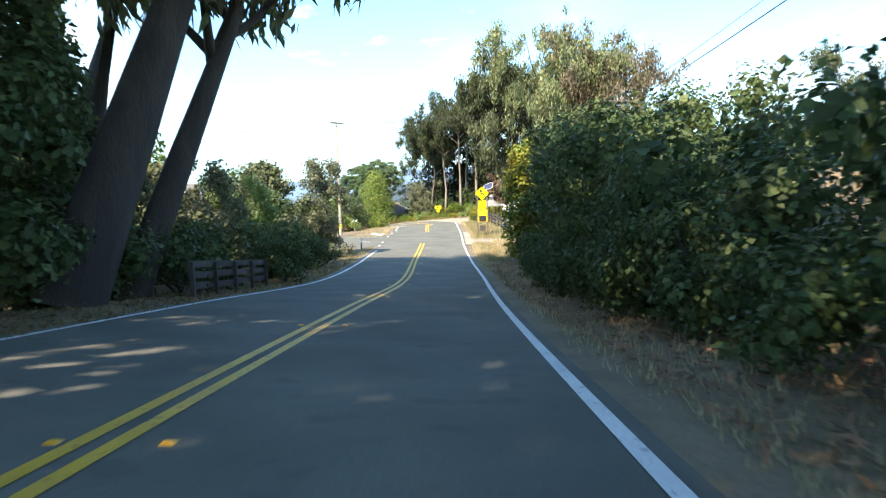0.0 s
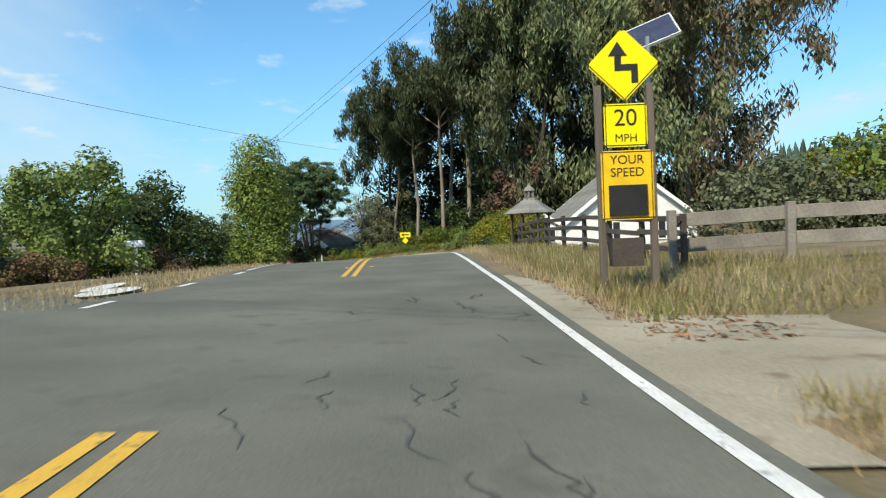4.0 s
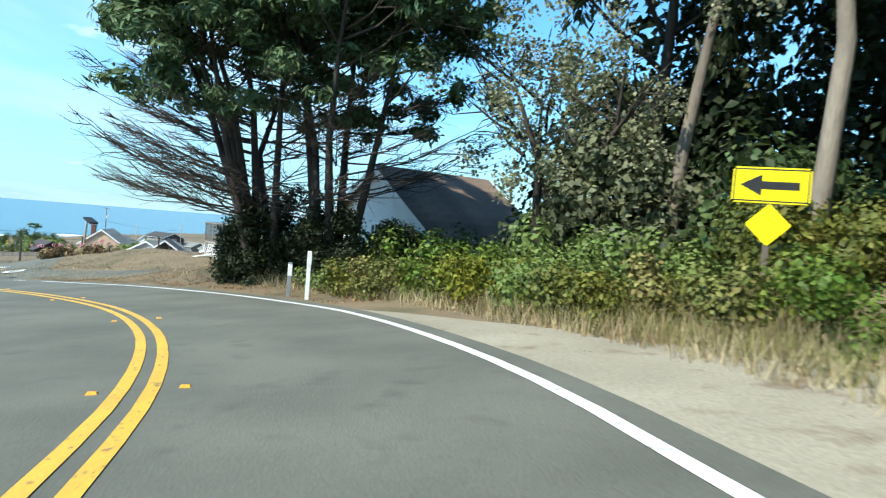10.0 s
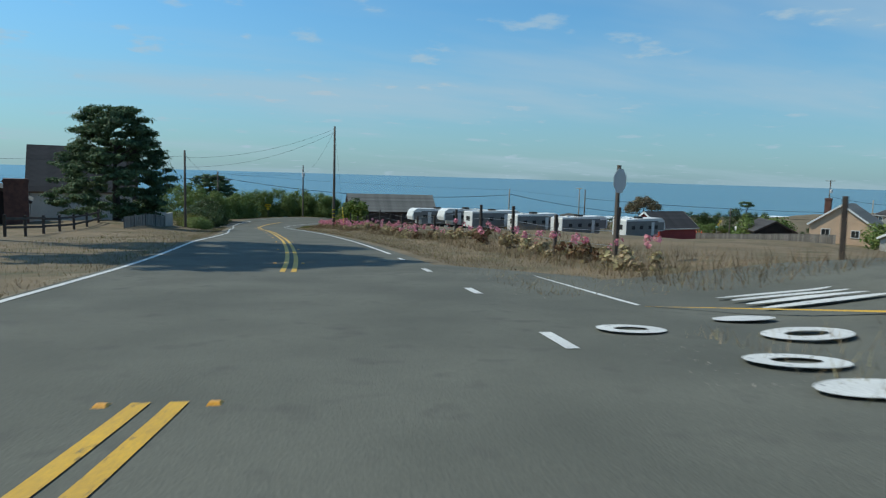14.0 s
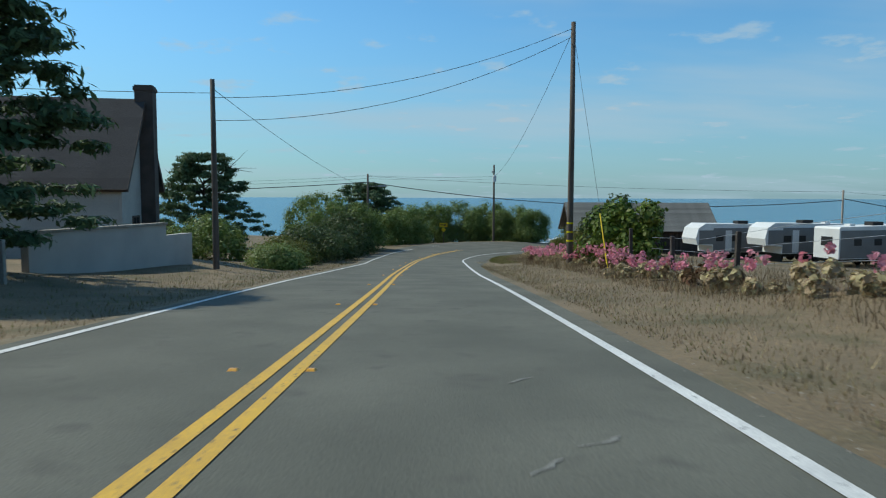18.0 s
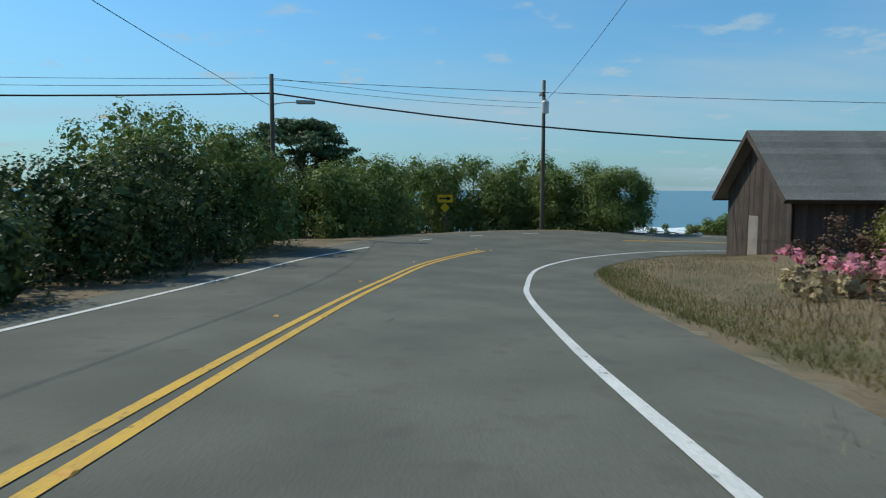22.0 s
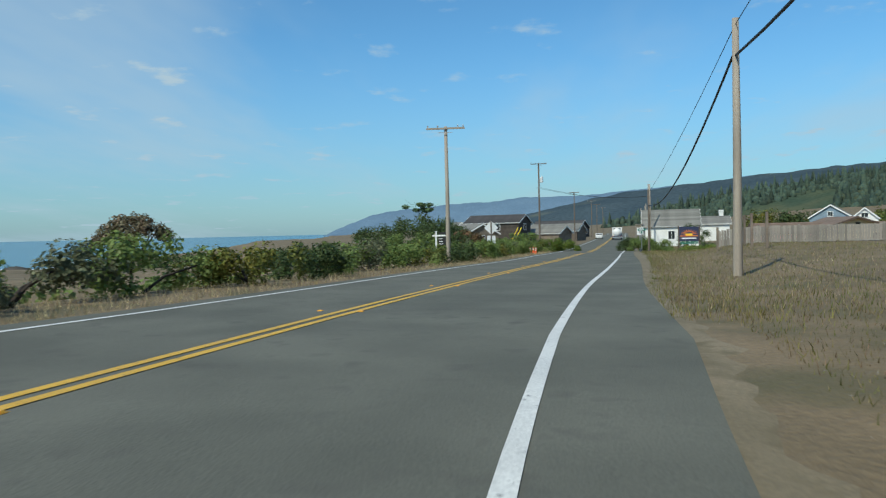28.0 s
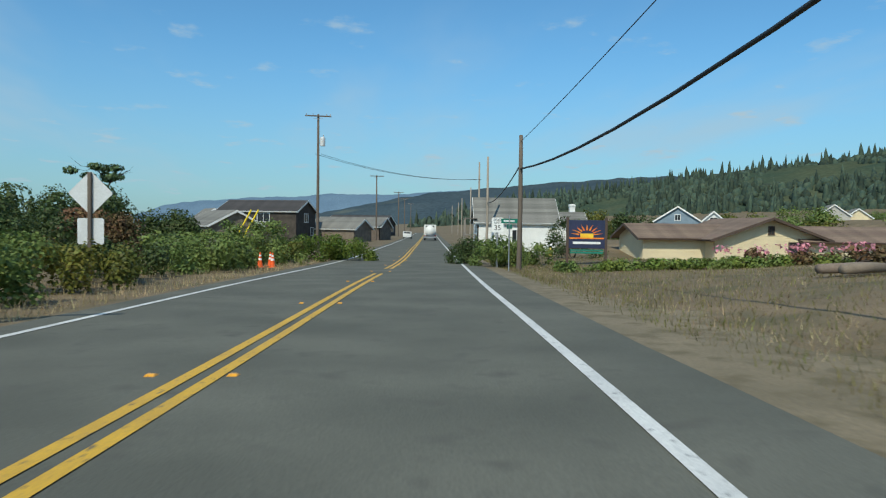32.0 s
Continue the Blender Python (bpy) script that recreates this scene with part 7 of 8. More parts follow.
boxes("rider_panel", "small dark panel on the arm", wb, SIGN_BLACK, (0.2, 0.85, -0.01, 0.01, 1.87, 2.05))
mb = thing("mailbox", "white metal mailbox on a post in the shrubs", "mailbox", on_ground(-9.6, 83.5, 0))
part("post", box_mesh("post", -0.05, 0.05, -0.05, 0.05, -0.2, 1.1, TRIM, 0.008), mb)
boxes("box", "white arched mailbox", mb, TRIM, (-0.3, 0.3, -0.12, 0.12, 1.1, 1.32), (-0.3, 0.3, -0.08, 0.08, 1.32, 1.36))

# motel board: bright panel with sun and waves as plain shapes and unreadable writing as bars
ms = thing("motel_board", "colourful painted board with sun and waves on two posts", "sign", on_ground(-144.4, 260.2, -14))
for px in (-1.05, 1.05):
    part("post", box_mesh("post", px - 0.07, px + 0.07, 0, 0.14, -0.2, 2.6, TRIM_DARK, 0.01), ms)
MB = material("dark_blue_board", (0.02, 0.03, 0.07), (0.03, 0.035, 0.08), 0.5, 2, 30, 0.02)
bd = part("board", box_mesh("board", -1.0, 1.0, 0.02, 0.09, 0.9, 2.45, MB, 0.01), ms)
SUNC = material("painted_sun_orange", (0.85, 0.3, 0.02), (0.75, 0.12, 0.03), 0.5, 3, 40, 0.02)
SUNY = material("painted_sun_yellow", (0.9, 0.6, 0.05), (0.85, 0.45, 0.03), 0.5, 3, 40, 0.02)
sunm = bmesh.new()
for k in range(9):
    a = math.pi * (k + 0.5) / 9
    vs = [sunm.verts.new((math.cos(b) * r * 1.5, 0.012, 1.62 + math.sin(b) * r)) for b, r in ((a - 0.13, 0.28), (a + 0.13, 0.28), (a, 0.62))]
    sunm.faces.new(vs)
part("sun_rays", from_bm("sun_rays", sunm, SUNC), bd)
boxes("painted_sun", "", bd, SUNY, (-0.36, 0.36, 0.008, 0.018, 1.5, 1.72))
boxes("painted_wave", "", bd, SUNC, (-0.93, 0.93, 0.01, 0.018, 1.42, 1.5))
boxes("lettering_bar", "", bd, SIGN_WHITE, (-0.75, 0.75, 0.01, 0.018, 1.14, 1.27))
boxes("lower_plate", "green striped plate under the board", ms, GREEN_SIGN, (-0.9, 0.9, 0.03, 0.07, 0.62, 0.72), (-0.9, 0.9, 0.03, 0.07, 0.76, 0.84))
# logs on the field
for k, (x, y, a, ln) in enumerate(((-144.6, 240.6, 12, 3.4), (-145.0, 239.9, 20, 2.6))):
    lg = thing("driftwood_log", "grey weathered log lying in dry grass", "log", pose(x, y, gz(x, y) + 0.14, 0, 0, a))
    part("log", tube_mesh("log", [(-ln / 2, 0, 0), (-ln / 2 + .02, 0, 0), (0, 0.05, 0.02), (ln / 2, 0, 0), (ln / 2 + .01, 0, 0)], [0.01, 0.13, 0.15, 0.11, 0.01], FENCE_WOOD, 10), lg)
bench = thing("stone_bench", "small grey slab bench on the knoll", "bench", on_ground(-29.3, 159.6, 20))
boxes("slab", "", bench, FENCE_GREY, (-0.7, 0.7, -0.25, 0.25, 0.4, 0.5))
boxes("leg", "", bench, FENCE_GREY, (-0.6, -0.45, -0.2, 0.2, -0.1, 0.4))
boxes("leg", "", bench, FENCE_GREY, (0.45, 0.6, -0.2, 0.2, -0.1, 0.4))

# ---- utility poles and cables ----
utility_pole("tall thin utility pole with crossarm by the side road", -9.8, 72.2, 8.0, 0.15, POLE_PALE, ((0.3, 2.2),), yaw=60)
utility_pole("utility pole among the bank shrubs", 13.6, 49, 6.4, 0.15, None, ((0.3, 2.0),))
utility_pole("utility pole behind the bank shrubs", 10.5, -25, 10.0, 0.15, None, ((0.3, 2.0),))
utility_pole("brown utility pole beside the vine", -114.6, 162.9, -1.2, 0.17, None, (), z=-13.2)
utility_pole("thin brown utility pole at the garden wall", -111.6, 145.9, -4.8, 0.15, None, (), z=-13.0)
utility_pole("brown utility pole behind the hedge with transformer", -176.1, 168.6, -5.6, 0.17, None, ((1.0, 1.2),), transformer=2.4)
utility_pole("brown utility pole with street lamp bracket by the hedge", -164.6, 151.3, -7.3, 0.16, None, ())
utility_pole("pale utility pole with wide crossarm by the coast", -168.0, 229.9, -8.75, 0.16, POLE_PALE, ((0.15, 2.6),))
utility_pole("pale utility pole in the dry field", -156.5, 206.7, -9.1, 0.15, POLE_PALE, ())
utility_pole("weathered utility pole with crossarm and transformer", -158.8, 295.7, -5.2, 0.17, None, ((0.2, 2.6),), transformer=3.2)
utility_pole("utility pole beside the street name sign", -149.4, 256.4, -12.0, 0.13, None, ())
for x, y, t in ((-148.5, 345, -7.5), (-138, 400, -7.5), (-130, 450, -7), (-121, 500, -7)):
    utility_pole("far utility pole beside the village road", x, y, t, 0.16, None, ((0.2, 2.4),))
for x, y, t in ((-142.5, 290, -9.5), (-139.5, 306, -8.5), (-130.5, 350, -9), (-122.5, 395, -9), (-114, 440, -8.5), (-106, 490, -8)):
    utility_pole("utility pole on the village side of the road", x, y, t, 0.14, POLE_PALE, ())
sl_ = thing("street_lamp_arm", "grey street lamp on a bracket", "street lamp", pose(-164.6, 151.3, -8.9, 0, 0, 0))
part("bracket", tube_mesh("bracket", [(0, 0, 0), (0.1, 0.6, 0.1), (0.2, 1.4, 0.12)], [0.03, 0.03, 0.03], STEEL, 6), sl_)
part("lamp_head", box_mesh("lamp_head", 0.1, 0.32, 1.3, 2.3, 0.02, 0.22, STEEL, 0.04), sl_)
WT = "thin black overhead wire"
WC = "thick black overhead cable"
for dx in (0, 0.9):
    cable(WT, (13.6 + dx, 49, 6.2), (10.2 + dx, -25, 9.8), 0.6, 0.014 + 0.012 * (dx > 0))
    cable(WT, (13.6, 49, 6.2 - dx * 0.5), (-36, 76, 7.8 - dx), 0.7)
    cable(WT, (13.6, 49 + dx, 6.1), (-8.4, 105.5, 4.2 - dx * 0.5), 0.4, 0.009)
    cable(WT, (-9.8, 72.2, 7.7 - dx * 0.4), (-40, 131, 0.5 - dx), 0.8, 0.018)
cable(WT, (-30, 80, 7), (-7.5, 152, 9.6), 0.5, 0.016)
cable(WT, (-9.8, 72.2, 7.7), (13.6, 49, 6.2), 0.4)
cable(WT, (-36, 76, 7.8), (-9.8, 72.2, 7.7), 0.5)
cable(WT, (-114.6, 162.9, -1.5), (-111.6, 145.9, -5.6), 0.9, 0.013)
cable(WT, (-114.6, 162.9, -1.9), (-111.6, 145.9, -6.6), 1.1, 0.013)
cable(WT, (-114.6, 162.9, -1.6), (-176.1, 168.6, -7.2), 1.2, 0.013)
cable(WT, (-111.6, 145.9, -5.2), (-164.6, 151.3, -9.0), 0.6, 0.013)
cable(WT, (-111.6, 145.9, -5.4), (-92, 118, -6.0), 0.6, 0.013)
cable(WT, (-114.6, 162.9, -1.6), (-108.5, 162.95, -12.9), 0.0, 0.008)
cable(WC, (-164.6, 151.3, -8.3), (-156.5, 206.7, -10.3), 1.7, 0.045)
cable(WC, (-164.6, 151.3, -8.3), (-150, 108, -9.5), 0.6, 0.045)
for dz in (0, 0.35):
    cable(WT, (-164.6, 151.3, -7.5 - dz), (-176.1, 168.6, -7.2 - dz), 0.2, 0.012)
    cable(WT, (-164.6, 151.3, -7.5 - dz), (-150, 108, -8.6 - dz), 0.6, 0.012)
cable(WC, (-140, 214, -10.2), (-100, 262, -10.2), 0.8, 0.03)
utility_pole("utility pole beyond the trailer park", -140, 214, -8.6, 0.14)
cable(WC, (-156.5, 206.7, -10.1), (-149.4, 256.4, -13.6), 1.6, 0.045)
cable(WT, (-156.5, 206.7, -9.3), (-149.4, 256.4, -12.3), 0.4, 0.014)
cable(WT, (-156.5, 206.7, -9.3), (-164.6, 151.3, -7.6), 0.4, 0.014)
cable(WC, (-149.4, 256.4, -13.4), (-142.5, 290, -14.0), 0.5, 0.035)
for dx in (-0.3, 0.3):
    cable(WT, (-158.8 + dx, 295.7, -9.2), (-139.5 + dx, 306, -10.6), 0.8, 0.02)
gy_ = thing("guy_guard", "yellow plastic guy-wire guard by the pole", "guy guard", pose(-108.5, 162.95, -13.2))
part("sleeve", tube_mesh("sleeve", [(0, 0, 0), (-1.3, 0, 2.55)], [0.035, 0.035], GUARD_YELLOW, 8), gy_)
gy2 = thing("guy_guard", "yellow guy-wire guards in the shrubs", "guy guard", on_ground(-164.2, 265.5))
for k in (0, 0.4):
    part("sleeve", tube_mesh("sleeve", [(k, 0, 0), (1.5 + k, 0.4, 2.9)], [0.05, 0.05], GUARD_YELLOW, 8), gy2)

# ---- fences ----
rail_fence("dark split-rail fence along the grassy verge", 7.6, 73.0, 6.6, 91.0, 7, 1.35, (0.45, 0.85, 1.22), FENCE_DARK)
rail_fence("heavy weathered plank fence beside the curve sign", 7.4, 73.2, 27.0, 70.5, 7, 1.45, (1.18, 0.55), FENCE_GREY, 0.2, (0.07, 0.34))
nb_ = thing("number_board", "dark board with pale number bars on the plank fence", "sign", pose(15.6, 71.7, gz(15.6, 71.7), 0, 0, -8))
boxes("board", "", nb_, FENCE_DARK, (-0.9, 0.9, -0.14, -0.1, 1.02, 1.3))
for k in range(4):
    boxes("number_bar", "pale number bar", nb_, SIGN_WHITE, (-0.1 + k * 0.17, 0.0 + k * 0.17, -0.15, -0.141, 1.08, 1.26))
for x, y, h in ((12.2, 67.6, 3.8), (12.1, 61.2, 3.85)):
    gp = thing("gate_post", "tall weathered square wooden gate post by the driveway", "gate post", on_ground(x, y, 8))
    part("post", box_mesh("post", -0.12, 0.12, -0.12, 0.12, -0.4, h, POLE_WOOD, 0.015), gp)
    if h > 3.82:
        bd_ = boxes("sign_board", "dark blue hanging sign board", gp, MB, (-0.42, 0.24, -0.18, -0.13, 0.6, 1.9))
        for q in range(4):
            boxes("lettering_bar", "", bd_, SIGN_WHITE, (-0.3, 0.05 + 0.05 * (q % 2), -0.19, -0.181, 1.6 - q * 0.22, 1.66 - q * 0.22))
rail_fence("low dark board fence by the shaded lane", -6.9, 19.5, -6.8, 27.5, 4, 1.0, (0.3, 0.62, 0.92), FENCE_DARK, 0.12, (0.04, 0.2))
for k in range(13):
    s = 240 + k * 4.6 + (0 if k < 10 else 2)
    x, y, z, yaw = spot(s, 9.6 - 0.012 * k)
    p = tagged(new("fence_post", box_mesh("fence_post", -0.06, 0.06, -0.06, 0.06, -0.3, 1.55 + random.uniform(-0.12, 0.15), FENCE_DARK, 0.01)), "dark weathered wooden fence post in dry weeds", "fence post", "posts of the wire fence")
    p.matrix_basis = pose(x, y, gz(x, y), random.uniform(-2, 2), random.uniform(-2, 2), yaw)
for x, y in ((-43.5, 161.5), (-41.0, 164.5), (-37.5, 168.5), (-33, 172)):
    p = tagged(new("fence_post", box_mesh("fence_post", -0.06, 0.06, -0.06, 0.06, -0.3, 1.6, FENCE_DARK, 0.01)), "dark weathered wooden fence post in dry weeds", "fence post", "posts of the wire fence")
    p.matrix_basis = pose(x, y, gz(x, y), random.uniform(-2, 2), random.uniform(-2, 2), 30)
for h_ in (0.5, 0.95, 1.35):
    pts = [(lambda q: (q[0], q[1], gz(q[0], q[1]) + h_))(spot(240 + k * 4.6, 9.6)) for k in range(13)]
    tagged(new("fence_wire", tube_mesh("fence_wire", pts, [0.006] * 13, STEEL, 4)), "thin steel fence wire between the posts", "fence wire")
board_fence("grey board fence behind the trailers", -129, 221, -106, 236, 1.7, FENCE_GREY, 0.3)
board_fence("weathered grey board fence across the field", -150.2, 230.0, -132.0, 226.9, 1.1, FENCE_GREY, 0.16)
rail_fence("dark rail fence by the garden", -92, 139.5, -76, 136.5, 6, 1.2, (0.5, 1.0), FENCE_DARK)
for x, y, h_ in ((-151.4, 226.2, 1.45), (-149.3, 227.8, 1.9), (-150.2, 223.9, 1.95), (-150.45, 220.9, 1.9)):
    p = tagged(new("fence_post", box_mesh("fence_post", -0.06, 0.06, -0.06, 0.06, -0.4, h_, FENCE_WOOD, 0.01)), "tall wooden garden fence post in the field", "fence post")
    p.matrix_basis = on_ground(x, y)
wp = tagged(new("bollard", box_mesh("bollard", -0.12, 0.12, -0.12, 0.12, -0.3, 1.25, POLE_PALE, 0.02)), "pale square wooden bollard on the knoll", "bollard")
wp.matrix_basis = on_ground(-27.5, 161.5)

# ---- buildings ----
house("white clapboard cottage with brown shingle roof behind the cypress", -10.25, 152.2, -37, 8.4, 5.6, 2.9, 2.6, WHITE_WALL, BROWN_ROOF, TRIM, -6.8, (("f", -2.0, 1.3, 0.9, 1.2), ("f", 2.0, 1.3, 0.9, 1.2), ("f", 0, 2.8, 0.5, 0.5), ("r", -1.5, 1.3, 0.9, 1.1), ("r", 1.4, 1.3, 0.9, 1.1)))
wing = house("low white side wing with lattice below the deck", -15.0, 156.0, -37, 5.0, 6.0, 2.4, 0.8, WHITE_WALL, GREY_ROOF, TRIM, -7.2, (("f", 0, 1.4, 1.0, 1.1),))
deck = thing("wooden_deck", "grey wooden deck with slatted railing and lattice", "deck", pose(-22.0, 156.6, -6.8, 0, 0, -37))
boxes("floor_boards", "", deck, FENCE_GREY, (-2.2, 2.2, -1.8, 1.8, 1.3, 1.42))
sl_mesh = box_mesh("slat", -0.02, 0.02, -0.02, 0.02, 1.42, 2.4, FENCE_GREY)
for k in range(23):
    part("slat", sl_mesh, deck, "", Matrix.Translation((-2.2 + k * 0.2, -1.8, 0)))
for k in range(18):
    part("slat", sl_mesh, deck, "", Matrix.Translation((-2.2, -1.8 + k * 0.2, 0)))
boxes("handrail", "", deck, FENCE_GREY, (-2.25, 2.25, -1.86, -1.74, 2.4, 2.47), (-2.26, -2.14, -1.8, 1.8, 2.4, 2.47))
for k in range(12):
    for a in (45, -45):
        part("lattice_strip", box_mesh("lattice_strip", -0.015, 0.015, -0.008, 0.008, -0.85, 0.85, TRIM), deck, "", Matrix.Translation((-1.9 + k * 0.34, -1.83 if a > 0 else -1.845, 0.65)) @ Matrix.Rotation(radians(a), 4, "Y"))
for px in (-2.1, 2.1):
    boxes("post", "", deck, FENCE_GREY, (px - .06, px + .06, -1.8, -1.68, -0.2, 1.3))
hr = thing("stair_rail", "white sloping stair handrail by the deck", "handrail", pose(-23.4, 154.3, gz(-23.4, 154.3)))
part("rail", tube_mesh("rail", [(-1.6, -0.3, 0.5), (1.6, 0.3, 1.1)], [0.04, 0.04], TRIM, 6), hr)
for u in (-1.4, 1.4):
    part("post", box_mesh("post", u - 0.04, u + 0.04, u * 0.19 - 0.04, u * 0.19 + 0.04, -0.1, 0.8 + u * 0.19, TRIM), hr)
house("white clapboard house with a window high in its gable", 16.5, 107.0, 0, 9.4, 8, 2.15, 3.6, WHITE_WALL, GREY_ROOF, TRIM, -4.5, (("f", -0.2, 4.0, 0.75, 1.35), ("f", -1.4, 1.4, 1.0, 1.2), ("f", 1.8, 1.4, 1.0, 1.2)), fascia=TRIM)
house("low white lean-to with slider windows beside the house", 10.4, 106.6, 0, 2.6, 6.5, 2.0, 0.7, WHITE_WALL, GREY_ROOF, TRIM, -4.5, (("f", 0, 1.3, 1.5, 0.9), ("l", -1.8, 1.3, 1.2, 0.9), ("l", 1.4, 1.3, 1.2, 0.9)), over=0.2)
gaz = thing("gazebo", "weathered wooden gazebo with tiered shingle roof and lantern", "gazebo", on_ground(8.1, 96.0, 10) @ Matrix.Scale(0.8, 4))
NG = 8
for k in range(NG):
    a = 2 * math.pi * k / NG
    part("post", tube_mesh("post", [(1.45 * math.cos(a), 1.45 * math.sin(a), -0.2), (1.45 * math.cos(a), 1.45 * math.sin(a), 2.9)], [0.08, 0.07], FENCE_DARK, 6), gaz)
for k in range(7):
    r0, r1, z0 = 1.9 - k * 0.225, 1.9 - (k + 1) * 0.225 + 0.06, 2.85 + k * 0.15
    th = [2 * math.pi * (q + 0.5) / NG for q in range(NG)]
    v = [(r0 * math.cos(t), r0 * math.sin(t), z0) for t in th] + [(r1 * math.cos(t), r1 * math.sin(t), z0 + 0.16) for t in th] + [(r0 * math.cos(t), r0 * math.sin(t), z0 - 0.04) for t in th]
    f = [[q, (q + 1) % NG, NG + (q + 1) % NG, NG + q] for q in range(NG)] + [[2 * NG + q, 2 * NG + (q + 1) % NG, (q + 1) % NG, q] for q in range(NG)] + [list(range(2 * NG, 3 * NG))[::-1], list(range(NG, 2 * NG))]
    part("roof_tier", mesh_of("roof_tier", v, f, GREY_ROOF), gaz)
boxes("lantern_floor", "", gaz, FENCE_GREY, (-0.36, 0.36, -0.36, 0.36, 3.86, 3.95))
for k in range(6):
    a = 2 * math.pi * k / 6
    part("lantern_post", box_mesh("lantern_post", 0.3 * math.cos(a) - .05, 0.3 * math.cos(a) + .05, 0.3 * math.sin(a) - .05, 0.3 * math.sin(a) + .05, 3.95, 4.45, FENCE_GREY), gaz)
part("lantern_roof", lathe_mesh("lantern_roof", [(0.44, 4.45), (0.34, 4.62), (0.15, 4.8), (0.03, 4.92)], GREY_ROOF, 8), gaz)
house("weathered whitewashed old house with steep patched shingle roof", -23.8, 81.2, -60, 7.4, 9.5, 2.8, 3.9, GREY_STUCCO, GREY_ROOF, TRIM, None, (("r", -2.6, 1.3, 0.8, 1.7), ("r", 1.6, 1.3, 0.8, 1.7), ("f", 0, 1.5, 1.0, 1.1)))
house("low grey shed beside the old house", -21.5, 95.0, -60, 5, 6, 2.0, 1.6, GREY_STUCCO, GREY_ROOF, TRIM)
q8 = [(0.375 * math.cos(math.pi * (k + 0.5) / 4), 2.45 + 0.375 * math.sin(math.pi * (k + 0.5) / 4)) for k in range(8)]
sb_ = thing("stop_sign_back", "grey back of an eight-sided sign on a brown post", "road sign", on_ground(-13.3, 66.6, 150))
part("post", box_mesh("post", -0.05, 0.05, -0.11, -0.008, -0.3, 2.8, POLE_WOOD, 0.006), sb_)
plate("sign_plate", q8, 0.004, STEEL, sb_)
pb = thing("pole_band", "yellow reflective bands round the utility pole", "marker band", pose(-9.8, 72.2, gz(-9.8, 72.2)))
for dz in (0.9, 1.15):
    part("band", lathe_mesh("band", [(0.156, dz), (0.156, dz + 0.12)], SIGN_YELLOW, 12), pb)
pb = thing("pole_band", "three yellow reflective bands round the brown pole", "marker band", pose(-114.6, 162.9, -13.2))
for dz in (1.0, 1.45, 1.9):
    part("band", lathe_mesh("band", [(0.175, dz), (0.175, dz + 0.08)], SIGN_YELLOW, 12), pb)
house("grey stucco two-storey house with steep gable and dark chimney", -119.4, 134.9, 186, 8.2, 10, 3.9, 4.6, GREY_STUCCO, DARK_ROOF, TRIM_DARK, -13.2, (("f", 2.2, 1.5, 1.0, 1.2), ("f", -1.5, 1.5, 1.2, 1.2), ("f", 0.6, 5.0, 0.9, 1.3), ("r", -2, 1.6, 1.0, 1.2), ("r", 2, 1.6, 1.0, 1.2)), (0.3, -5.3, 0.95, 9.6, FENCE_DARK))
house("low dark-walled cottage with grey roof behind the garden fence", -89.0, 126.5, 100, 6, 8, 2.3, 1.2, BARN_WOOD, GREY_ROOF, TRIM_DARK)
house("dark low outbuilding with a wide masonry chimney", -99.0, 130.5, 100, 5.5, 7, 2.4, 1.4, BARN_WOOD, GREY_ROOF, TRIM_DARK, None, (), (2.0, -4.0, 1.7, 4.4, BRICK))
board_fence("low grey picket fence in dry grass", -97.5, 144.2, -88.5, 141.6, 1.0, FENCE_GREY, 0.14, 0.05)
gwall = thing("garden_wall", "grey stucco garden wall with a stepped end", "wall", pose(-103.4, 141.8, gz(-103.4, 141.8), 0, 0, 164))
boxes("wall_face", "", gwall, GREY_STUCCO, (0, 7.6, -0.15, 0.15, -1.2, 1.2), (7.6, 9.6, -0.15, 0.15, -1.6, 0.75))
boxes("coping", "", gwall, STONE, (-0.05, 7.65, -0.22, 0.22, 1.2, 1.3))

# weathered barn: every board of the gable end and long wall is a piece
BA = -4.6
bx, by = -157.3 + 0.08 * 7.6, 174.4 + 0.997 * 7.6
barn = thing("barn", "dark weathered board barn with sagging shingle roof", "barn", pose(bx, by, -16.6, 0, 0, BA))
BW, BD, BH, BP = 6.4, 15.2, 3.3, 2.6
boxes("wall", "", barn, BARN_WOOD, (-BW / 2 + .02, BW / 2 - .02, BD / 2 - 0.1, BD / 2, -0.3, BH), (BW / 2 - 0.1, BW / 2 - .03, -BD / 2 + .1, BD / 2 - .1, -0.3, BH), (-BW / 2 + .03, -BW / 2 + 0.1, -BD / 2 + .1, BD / 2 - .1, -0.3, BH), (-BW / 2 + .1, BW / 2 - .1, -BD / 2 + .04, -BD / 2 + 0.1, -0.3, BH))
random.seed(4)
for k in range(32):
    x0 = -BW / 2 + k * 0.2
    c = abs(x0 + 0.1)
    top = BH + BP * (1 - c / (BW / 2)) - 0.05
    if 12 < k < 17:
        z0, top2 = 2.1, top
    else:
        z0, top2 = -0.2 + random.uniform(0, 0.15), top
    part("board", box_mesh("board", x0, x0 + 0.19, -BD / 2 - 0.02 - random.uniform(0, 0.015), -BD / 2 + 0.03, z0, top2, BARN_WOOD), barn)
part("door_board", box_mesh("door_board", -0.78, 0.2, -BD / 2 - 0.03, -BD / 2, -0.1, 2.08, FENCE_GREY), barn, "pale weathered door")
bl_mesh = box_mesh("board", 0, 0.02, 0, 0.235, -0.25, BH - 0.03, BARN_WOOD)
